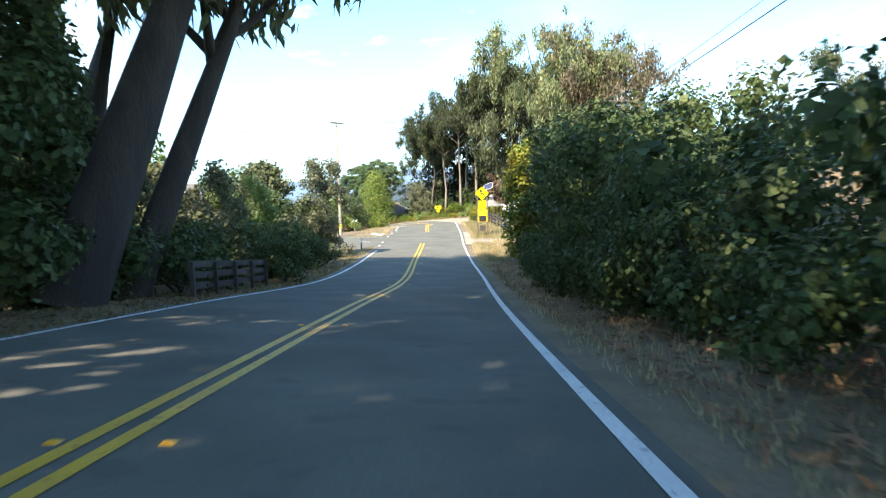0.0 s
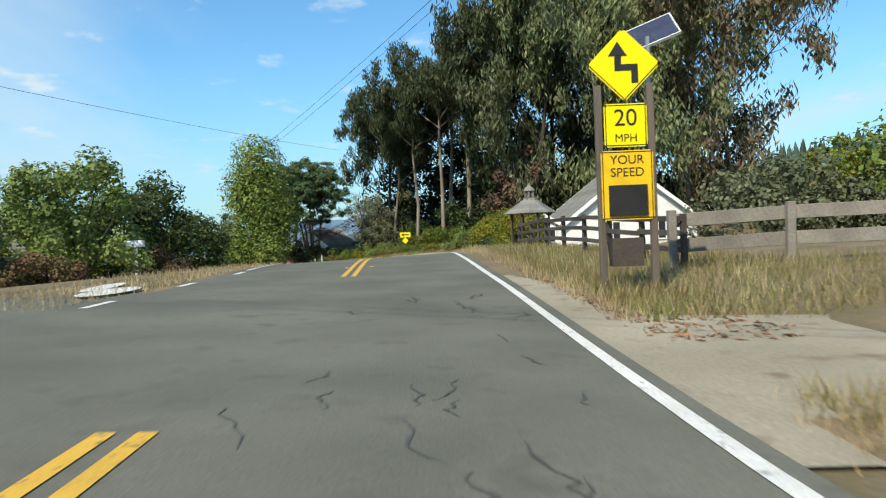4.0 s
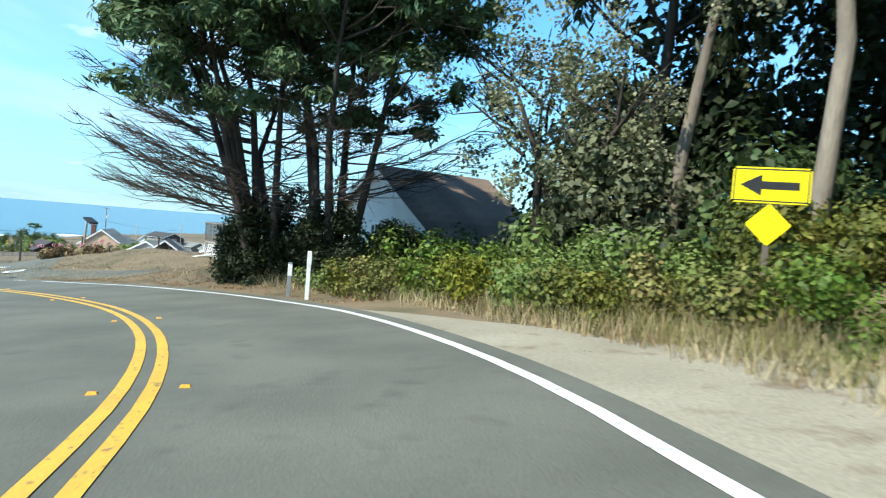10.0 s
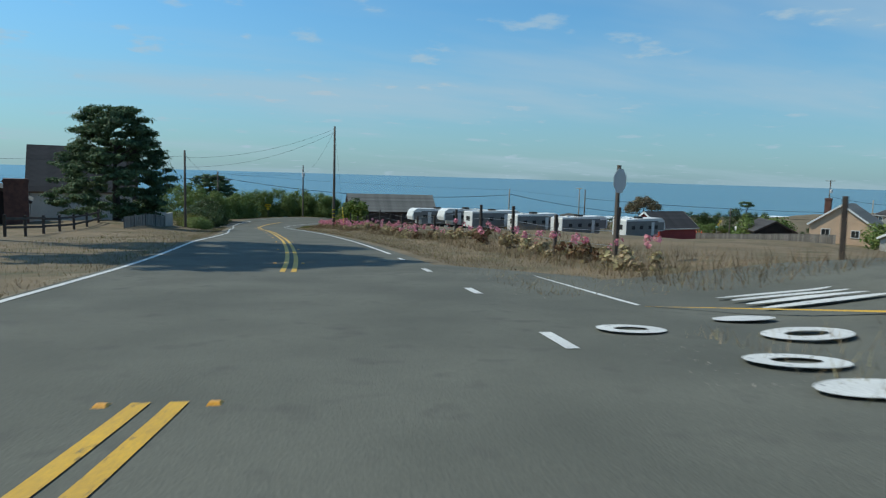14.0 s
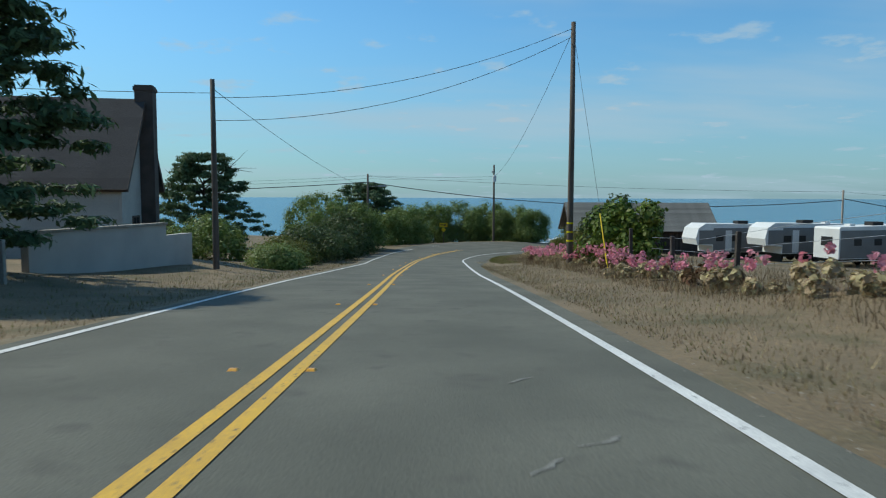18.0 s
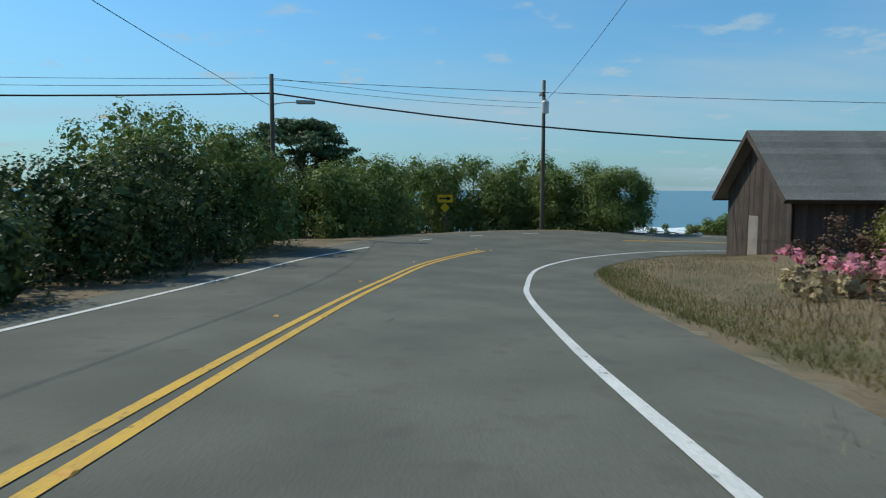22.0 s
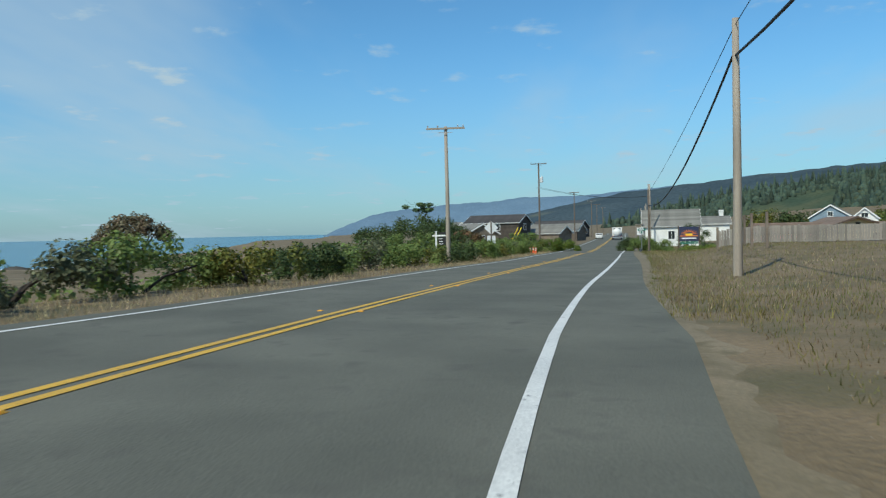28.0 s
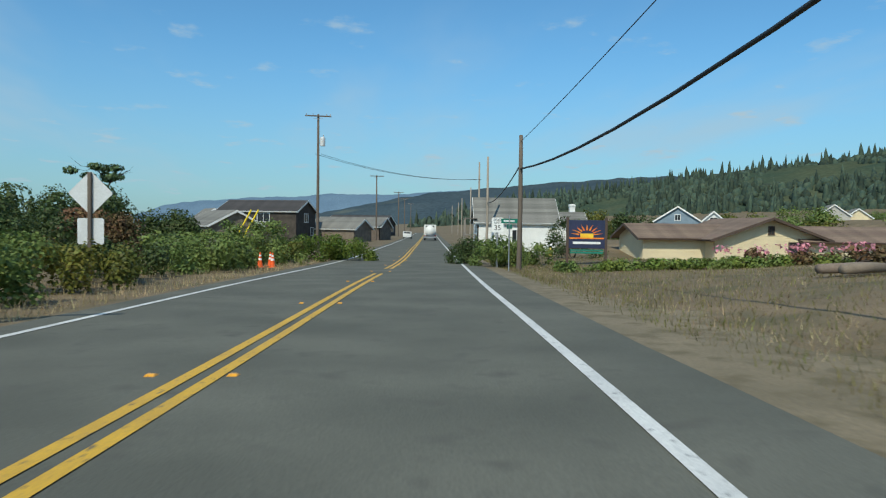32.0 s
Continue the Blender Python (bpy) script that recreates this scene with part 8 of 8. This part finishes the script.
for k in range(60):
    part("board", bl_mesh, barn, "", Matrix.Translation((BW / 2 - 0.03 + random.uniform(0, 0.015), -BD / 2 + 0.15 + k * 0.245, random.uniform(-0.05, 0.03))))
    part("board", bl_mesh, barn, "", Matrix.Translation((-BW / 2 + 0.01 - random.uniform(0, 0.015), -BD / 2 + 0.15 + k * 0.245, random.uniform(-0.05, 0.03))))
gable_roof(barn, BW, BD, BH, BP, GREY_ROOF, 0.6, 11, BARN_WOOD)
random.seed(7)


def trailer(x, y, yaw, ln, label, cap=True):
    e = thing("travel_trailer", label, "travel trailer", on_ground(x, y, yaw), "trailers in the park")
    bm = bmesh.new()
    prof = [(-ln / 2, 0.75), (ln / 2 - 1.6, 0.75), (ln / 2 - 1.6, 1.35), (ln / 2 - 0.15, 1.45), (ln / 2, 2.0), (ln / 2 - 0.25, 2.9), (ln / 2 - 0.9, 3.3), (-ln / 2 + 0.1, 3.15), (-ln / 2, 3.0)]
    a = [bm.verts.new((p, -1.22, q)) for p, q in prof]
    b = [bm.verts.new((p, 1.22, q)) for p, q in prof]
    bm.faces.new(a), bm.faces.new(b[::-1])
    for k in range(len(prof)):
        bm.faces.new([a[k], b[k], b[(k + 1) % len(prof)], a[(k + 1) % len(prof)]])
    part("body", from_bm("body", bm, RV_WHITE), e)
    for s in (-1, 1):
        y0, y1 = (1.223, 1.235) if s > 0 else (-1.235, -1.223)
        boxes("side_stripe", "grey side panel", e, RV_GREY, (-ln / 2 + 0.12, ln / 2 - 1.65, y0, y1, 0.8, 2.9), (ln / 2 - 1.65, ln / 2 - 0.3, y0, y1, 1.5, 2.7))
        o = 1.236 * s
        for u in (-0.32, -0.12, 0.1, 0.26):
            w_ = boxes("window", "", e, SIGN_BLACK, (u * ln - 0.35, u * ln + 0.35, min(o, o + .012 * s), max(o, o + .012 * s), 1.75, 2.25))
        boxes("door", "", e, RV_WHITE, (0.17 * ln - 0.3, 0.17 * ln + 0.3, min(o, o + .02 * s), max(o, o + .02 * s), 0.85, 2.7))
        for u in (-0.09, 0.01):
            part("wheel", lathe_mesh("wheel", [(0.2, 0), (0.36, 0.02), (0.37, 0.2), (0.2, 0.22)], RUBBER, 14), e, "", Matrix.Translation((u * ln, 1.0 * s, 0.37)) @ Matrix.Rotation(math.pi / 2, 4, "X"))
    boxes("roof_unit", "dark roof air conditioner", e, RUBBER, (-0.8, 0.2, -0.4, 0.4, 3.2, 3.5))
    boxes("end_window", "", e, SIGN_BLACK, (-ln / 2 - 0.012, -ln / 2 - 0.002, -0.6, 0.5, 1.7, 2.4))
    boxes("roof_vent", "", e, RV_WHITE, (-ln * 0.3, -ln * 0.3 + 0.5, -0.25, 0.25, 3.12, 3.35))
    boxes("chassis", "", e, SIGN_BLACK, (-ln / 2 + 0.2, ln / 2 - 1.7, -1.0, 1.0, 0.5, 0.76), (ln / 2 - 2.0, ln / 2 - 1.9, -0.8, 0.8, 0.0, 0.6), (-ln / 2 + 0.6, -ln / 2 + 0.7, -0.8, 0.8, 0.0, 0.55))


for k, (x, y) in enumerate(((-139.5, 185), (-135.5, 188.5), (-130.5, 191.5), (-126, 196.5), (-121, 201.5), (-114.5, 207.5))):
    trailer(x, y, (275 if k < 2 else 97) + k * 1.5, 8.6 if k % 2 else 9.4, "white and grey travel trailer parked on dry grass")

house("peach boarded house with grey roof and brick chimney", -110.5, 243.5, 30, 8.5, 10, 2.9, 3.0, PEACH_WALL, GREY_ROOF, TRIM, None, (("f", -2, 1.5, 1.1, 1.1), ("f", 2, 1.5, 1.0, 1.0), ("l", 2.5, 1.5, 1.0, 1.0), ("l", -2, 1.5, 1.0, 1.0)), (-3.4, 2.8, 0.9, 6.9, BRICK))
house("dark-roofed low house by the fence", -120, 237, 60, 6, 9, 2.2, 1.6, BARN_WOOD, DARK_ROOF, TRIM_DARK)
house("grey-roofed house down the slope", -88, 232, 20, 9, 14, 2.4, 2.4, GREY_STUCCO, GREY_ROOF, TRIM, None, (("f", 0, 1.4, 1.2, 1.0),))
house("dark gabled shed down the slope", -74, 216, 35, 6, 9, 2.2, 2.2, BARN_WOOD, DARK_ROOF, TRIM)
# village
house("white two-storey inn with grey roof beside the road", -138.5, 294.5, 80, 6.5, 8, 3.2, 2.4, WHITE_WALL, GREY_ROOF, TRIM, None, (("r", -2.8, 1.7, 0.9, 1.5), ("r", 0.0, 1.7, 0.8, 1.5), ("r", 2.6, 1.7, 0.9, 1.2), ("f", 0, 1.7, 0.9, 1.3), ("l", 0, 1.7, 0.9, 1.2), ("b", 2, 1.7, 0.9, 1.2)))
bal = thing("balcony", "wooden balcony stair on the street side of the inn", "balcony", pose(-143.4, 293.5, gz(-143.4, 293.5), 0, 0, 80) @ Matrix.Scale(0.6, 4))
boxes("floor_boards", "", bal, FENCE_GREY, (-3, 3, -1.0, 1.0, 2.6, 2.75), (-3, 3, -1.0, 1.0, 5.4, 5.5))
for px in (-2.9, 0, 2.9):
    boxes("post", "", bal, FENCE_GREY, (px - .07, px + .07, 0.86, 1.0, -0.2, 5.4))
for k in range(24):
    part("baluster", box_mesh("baluster", -0.02, 0.02, 0.92, 0.96, 2.75, 3.7, FENCE_GREY), bal, "", Matrix.Translation((-2.9 + k * 0.25, 0, 0)))
house("white annex with chimney behind the inn", -129, 308, 80, 5, 6.5, 3.0, 1.2, WHITE_WALL, GREY_ROOF, TRIM, None, (("r", -1.6, 1.9, 0.9, 1.2), ("r", 1.2, 1.9, 0.8, 1.4), ("f", 0, 1.8, 0.9, 1.1)), (1.6, -2.4, 0.7, 5.6, WHITE_WALL))
rh = house("cream stucco ranch house with brown shingle roof", -115, 290, -4, 11, 10, 2.5, 1.9, CREAM_WALL, BROWN_ROOF, TRIM_DARK, None, (("f", 3.2, 1.45, 2.0, 1.1), ("f", 0.3, 3.2, 0.5, 0.7), ("l", 0, 1.4, 1.6, 1.2)), over=0.9, fascia=TRIM_DARK)
rh2 = house("brown-roofed wing of the cream ranch house", -103.5, 287.9, 84, 8, 15, 2.2, 1.3, CREAM_WALL, BROWN_ROOF, TRIM_DARK, None, (("f", 0, 1.3, 1.8, 1.0), ("l", 4, 1.3, 2, 1), ("r", 2, 1.3, 2, 1)), over=0.8, fascia=TRIM_DARK)
rh3 = house("porch wing of the cream ranch house with dark windows", -122.2, 291.0, 84, 7, 9, 2.2, 1.2, CREAM_WALL, BROWN_ROOF, TRIM_DARK, None, (("r", -3, 1.2, 1.6, 1.5), ("r", -0.6, 1.2, 1.6, 1.5), ("r", 2, 1.2, 1.2, 1.5), ("f", 0, 1.2, 1.8, 1.4)), over=0.8, fascia=TRIM_DARK)
house("blue-grey gabled house on the slope", -92, 344, -28, 8, 11, 3.8, 2.6, BLUE_WALL, GREY_ROOF, TRIM, None, (("f", 0, 4.4, 0.9, 1.0), ("f", -2, 1.8, 1, 1.2), ("f", 2, 1.8, 1, 1.2), ("r", 0, 2.2, 1.2, 1.2)))
house("white gabled house on the slope", -86.5, 341, -28, 5, 6, 3.4, 2.2, WHITE_WALL, GREY_ROOF, TRIM, None, (("f", 0, 4.0, 1.2, 0.9),))
house("pale-roofed house with deck on the hillside", -34, 374, -30, 7, 9, 3.0, 2.6, GREY_STUCCO, GREY_ROOF, TRIM, None, (("r", 0, 1.6, 1.4, 1.2), ("f", 0, 1.6, 1.2, 1.1)))
house("small cream cottage on the hillside", -27, 374, -30, 6, 7, 2.6, 2.2, CREAM_WALL, GREY_ROOF, TRIM)
house("brown shingled two-storey house with balcony", -166, 332, 70, 8, 12, 4.4, 1.6, FENCE_DARK, DARK_ROOF, TRIM, None, (("l", -3, 3.4, 1.8, 1.2), ("l", 1, 3.4, 1.8, 1.2), ("f", 0, 3.4, 1.6, 1.2), ("f", 2.5, 1.4, 1.2, 1.1), ("r", -2, 3.4, 1.8, 1.2), ("r", 2, 3.4, 1.8, 1.2)))
house("low grey cottage beside the village road", -171, 318, 30, 7, 9, 2.2, 1.8, FENCE_WOOD, GREY_ROOF, TRIM, None, (("f", 0, 1.3, 1, 1),))
house("small white cottage with gable", -175, 335, 20, 5, 7, 2.6, 2.0, WHITE_WALL, GREY_ROOF, TRIM, None, (("f", 0, 1.5, 1, 1),))
house("low grey shed with green roof", -155.5, 335, 60, 6, 9, 2.0, 1.4, FENCE_WOOD, GREY_ROOF, TRIM)
house("low weathered store beside the road", -152, 352, 70, 8, 12, 2.4, 1.6, FENCE_WOOD, GREY_ROOF, TRIM)
house("dark-roofed village store beside the road", -146.5, 415, 70, 14, 16, 3.0, 2.4, FENCE_DARK, DARK_ROOF, TRIM, None, (("f", -4, 1.6, 3, 1.2), ("f", 3, 1.6, 3, 1.2), ("r", 0, 1.6, 3, 1.2)))
house("weathered shop beside the road", -123, 345, 80, 9, 12, 3.4, 1.2, FENCE_WOOD, DARK_ROOF, TRIM, None, (("f", 0, 1.5, 2, 1.4),))
house("dark wooden shop beyond the inn", -113, 385, 80, 9, 14, 3.4, 1.6, FENCE_DARK, GREY_ROOF, TRIM, None, (("f", 0, 1.5, 2, 1.4),))
house("red barn beyond the field", -120, 216, 10, 6, 8, 2.6, 2.2, RED_WALL, DARK_ROOF, TRIM)
ys = thing("shop_sign", "orange and white shop sign on a pole", "sign", on_ground(-126.5, 352, 0))
part("post", tube_mesh("post", [(0, 0, -0.2), (0, 0, 5.0)], [0.08, 0.08], STEEL, 8), ys)
boxes("panel", "orange lit panel", ys, SUNC, (-1.1, 1.1, -0.15, 0.15, 4.2, 5.4))
boxes("panel", "white panel", ys, SIGN_WHITE, (-0.9, 0.9, -0.18, -0.151, 4.7, 5.2))
boxes("panel", "yellow lower panel", ys, SIGN_YELLOW, (-0.8, 0.8, -0.12, 0.12, 3.0, 4.0))

# white box truck on the road ahead
tk = thing("box_truck", "white tank truck seen from behind on the road", "truck", pose(*spot(545, 1.7)[:3], 0, 0, spot(545, 1.7)[3]))
boxes("chassis", "", tk, SIGN_BLACK, (-1.1, 1.1, -3.5, 3.5, 0.55, 0.85))
part("tank", tube_mesh("tank", [(0, -3.41, 1.75), (0, -3.4, 1.75), (0, 1.2, 1.75), (0, 1.21, 1.75)], [0.02, 0.95, 0.95, 0.02], RV_WHITE, 18), tk, "white cylindrical tank")
boxes("cab", "", tk, RV_WHITE, (-1.15, 1.15, 1.5, 3.5, 0.85, 2.9))
boxes("rear_window", "", tk, GLASS, (-0.8, 0.8, 1.46, 1.5, 2.0, 2.7))
boxes("rear_bumper", "", tk, STEEL, (-1.15, 1.15, -3.7, -3.5, 0.5, 0.75))
for s in (-1, 1):
    for yy in (-2.3, 2.4):
        w_ = part("wheel", lathe_mesh("wheel", [(0.2, 0), (0.48, 0.02), (0.5, 0.26), (0.3, 0.3)], RUBBER, 16), tk, "", Matrix.Translation((s * 1.12 - (0.15 if s < 0 else -0.15) * 0, yy, 0.5)) @ Matrix.Rotation(math.pi / 2 * s, 4, "Y") @ Matrix.Translation((0, 0, -0.3)))
    boxes("tail_light", "red tail light", tk, RED_WALL, (s * 0.95 - .12, s * 0.95 + .12, -3.72, -3.7, 0.8, 0.95))
cr = thing("parked_car", "silver parked car beside the village road", "car", pose(*spot(560, -3.0)[:3], 0, 0, spot(560, -3.0)[3]))
bm = bmesh.new()
prof = [(-2.1, 0.35), (2.1, 0.35), (2.15, 0.75), (1.3, 0.95), (0.7, 1.42), (-1.1, 1.45), (-1.9, 0.98), (-2.15, 0.9)]
a_ = [bm.verts.new((-0.85, p, q)) for p, q in prof]
b_2 = [bm.verts.new((0.85, p, q)) for p, q in prof]
bm.faces.new(a_), bm.faces.new(b_2[::-1])
for k in range(len(prof)):
    bm.faces.new([a_[k], b_2[k], b_2[(k + 1) % len(prof)], a_[(k + 1) % len(prof)]])
part("body", from_bm("body", bm, RV_WHITE), cr)
boxes("window", "", cr, GLASS, (-0.7, 0.7, -1.75, -1.3, 1.0, 1.36))
for s in (-0.8, 0.8):
    for yy in (-1.3, 1.35):
        part("wheel", lathe_mesh("wheel", [(0.1, -0.1), (0.32, -0.09), (0.32, 0.09), (0.1, 0.1)], RUBBER, 14), cr, "", Matrix.Translation((s, yy, 0.32)) @ Matrix.Rotation(math.pi / 2, 4, "Y"))

# ---- far hills ----
def ridge(name, label, pts, mat, base, thick=260):
    """A far ridge as a rounded bank along a bent line of (x, y, height)."""
    pts = np.array(pts, float)
    kn = np.r_[0, np.cumsum(np.hypot(*np.diff(pts[:, :2], axis=0).T))]
    ss = np.linspace(0, kn[-1], 160)
    c = np.stack([spline(kn, pts[:, k], ss) for k in range(3)], 1)
    d = np.gradient(c[:, :2], axis=0)
    d /= np.linalg.norm(d, axis=1)[:, None]
    r = np.stack([d[:, 1], -d[:, 0]], 1)
    u = np.linspace(-1, 1, 25)
    v = []
    for k in range(len(ss)):
        for q in u:
            x, y = c[k, :2] + r[k] * q * thick
            hh = (c[k, 2] - base) * (math.cos(q * math.pi / 2)**0.8) * (1 + 0.12 * noise.noise((x * 0.006, y * 0.006, 3))) + 4 * noise.noise((x * 0.03, y * 0.03, 1))
            v.append((x, y, base + max(hh, -20)))
    i, j = np.meshgrid(np.arange(159), np.arange(24), indexing="ij")
    f = np.stack([i * 25 + j, i * 25 + j + 1, (i + 1) * 25 + j + 1, (i + 1) * 25 + j], -1).reshape(-1, 4)
    return tagged(new(name, mesh_of(name, np.array(v), f, mat, True)), label, "hills", kind="structure")


# no haze lies in between; its blue is in the HEAD and HILL colours
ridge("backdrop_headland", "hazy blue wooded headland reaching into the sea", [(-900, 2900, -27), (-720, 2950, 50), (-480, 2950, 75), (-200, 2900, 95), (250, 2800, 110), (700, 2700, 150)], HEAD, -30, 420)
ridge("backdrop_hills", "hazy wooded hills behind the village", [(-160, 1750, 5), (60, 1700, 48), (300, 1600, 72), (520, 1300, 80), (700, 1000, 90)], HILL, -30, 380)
ridge("backdrop_hillside", "wooded hillside with clearings behind the village", [(120, 980, 13), (240, 860, 33), (330, 700, 47), (400, 500, 58), (470, 300, 64)], NEAR_HILL, -25, 240)
tree_rng = np.random.default_rng(9)
RIDGE_K = [0, 0.25, 0.5, 0.8, 1]
cv, cf, nb = [], [], 0
for _ in range(7000):
    k = tree_rng.random()
    px, py = np.interp(k, RIDGE_K, [120, 240, 330, 400, 470]), np.interp(k, RIDGE_K, [980, 860, 700, 500, 300])
    off = tree_rng.uniform(-225, 40)
    x, y = px + off * 0.88, py + off * 0.47
    if noise.noise((x * 0.011, y * 0.011, 5)) > (0.22 if off < -60 else 0.6):
        continue
    q = max(-1, min(1, off / 240))
    top = np.interp(k, RIDGE_K, [15, 38, 55, 68, 75]) * 0.86
    z = -25 + (top + 25) * math.cos(q * math.pi / 2)**0.8 - 3
    tall = tree_rng.random() < 0.12
    h, r = (tree_rng.uniform(11, 19), tree_rng.uniform(1.8, 3.0)) if tall else (tree_rng.uniform(4, 9), tree_rng.uniform(2.2, 4.4))
    rings = []
    for t0, rr in (((0.0, 1.0), (0.35, 0.85), (0.68, 0.5)) if tall else ((0.0, 0.8), (0.4, 1.0), (0.78, 0.65))):
        th = np.linspace(0, 2 * np.pi, 6, endpoint=False) + tree_rng.random()
        w = r * rr * (0.6 + 0.7 * tree_rng.random(6))
        rings.append(np.stack([x + np.cos(th) * w, y + np.sin(th) * w, z + h * (t0 + tree_rng.uniform(-0.08, 0.08, 6))], 1))
    cv.append(np.concatenate(rings + [[[x + tree_rng.normal() * 0.4, y, z + h]]]))
    for a in range(6):
        b = (a + 1) % 6
        for lo in (0, 6):
            cf += [[nb + lo + a, nb + lo + b, nb + lo + 6 + b], [nb + lo + a, nb + lo + 6 + b, nb + lo + 6 + a]]
        cf.append([nb + 12 + a, nb + 12 + b, nb + 18])
    nb += 19
tagged(new("far_conifers", mesh_of("far_conifers", np.concatenate(cv), np.array(cf), leaf("far_conifer", (0.03, 0.055, 0.045), (0.06, 0.082, 0.052), 0.9, 0.4, 0.0))), "dark conifers and scrub on the hillside behind the village", "trees", kind="stuff")
# trees and scrub between the village houses and the hillside
for k in range(46):
    x, y = R.uniform(-112, 60), R.uniform(302, 470)
    rr_, hh = R.uniform(3.5, 8), R.uniform(2.5, 7)
    bush("village_tree", "rounded dark green tree beyond the village houses", R, x, y, blob_cloud(R, rr_, rr_, hh, 22, 1.6, 0.02), 2800, 0.32, (L_DARK, L_HEDGE, L_OLIVE)[k % 3], "tree", z=float(grid_z(x, y)[0]) - 0.2, stems=1)

# ---- shore: surf and rocks ----
surf_rng = np.random.default_rng(3)
for k in range(16):
    x0, y0, ln = -275 - surf_rng.random() * 80, 140 + k * 22 + surf_rng.normal() * 8, surf_rng.uniform(20, 60)
    n = 24
    uu = np.linspace(0, 1, n)
    wx = x0 + 6 * np.sin(uu * 5 + k) + surf_rng.normal(size=n) * 0.7
    wy = y0 + uu * ln
    hw = (3.0 + surf_rng.random(n) * 12) * np.sin(uu * np.pi)**0.5 + 0.1
    v = np.concatenate([np.stack([wx - hw, wy, np.full(n, SEA_LEVEL + 0.1)], 1), np.stack([wx, wy, SEA_LEVEL + 0.35 + 0.5 * surf_rng.random(n)], 1), np.stack([wx + hw, wy, np.full(n, SEA_LEVEL + 0.1)], 1)])
    f = [[a, a + 1, n + a + 1, n + a] for a in range(n - 1)] + [[n + a, n + a + 1, 2 * n + a + 1, 2 * n + a] for a in range(n - 1)]
    tagged(new("surf", mesh_of("surf", v, f, FOAM, True)), "white breaking surf off the shore", "surf", kind="stuff")
ROCK = material("dark_shore_rock", (0.05, 0.045, 0.04), (0.085, 0.078, 0.07), 0.9, 0.4, 4, 0.8, 0.2)
for k in range(26):
    x, y, r = -268 - surf_rng.random() * 80, 150 + surf_rng.random() * 300, surf_rng.uniform(1.2, 4.0)
    th, ph = np.meshgrid(np.linspace(0, 2 * np.pi, 10, endpoint=False), np.linspace(0.1, np.pi - 0.1, 7), indexing="ij")
    rr = r * (0.7 + 0.5 * surf_rng.random(th.shape))
    v = np.stack([rr * 1.6 * np.sin(ph) * np.cos(th), rr * np.sin(ph) * np.sin(th), rr * 0.55 * np.cos(ph)], -1).reshape(-1, 3)
    i, j = np.meshgrid(np.arange(10), np.arange(6), indexing="ij")
    f = np.stack([i * 7 + j, i * 7 + j + 1, ((i + 1) % 10) * 7 + j + 1, ((i + 1) % 10) * 7 + j], -1).reshape(-1, 4)
    rk = tagged(new("shore_rock", mesh_of("shore_rock", v, f, ROCK)), "dark wet rock standing in the surf", "rock", "rocks off the shore")
    rk.matrix_basis = pose(x, y, SEA_LEVEL + r * 0.1, 0, 0, surf_rng.uniform(0, 180))
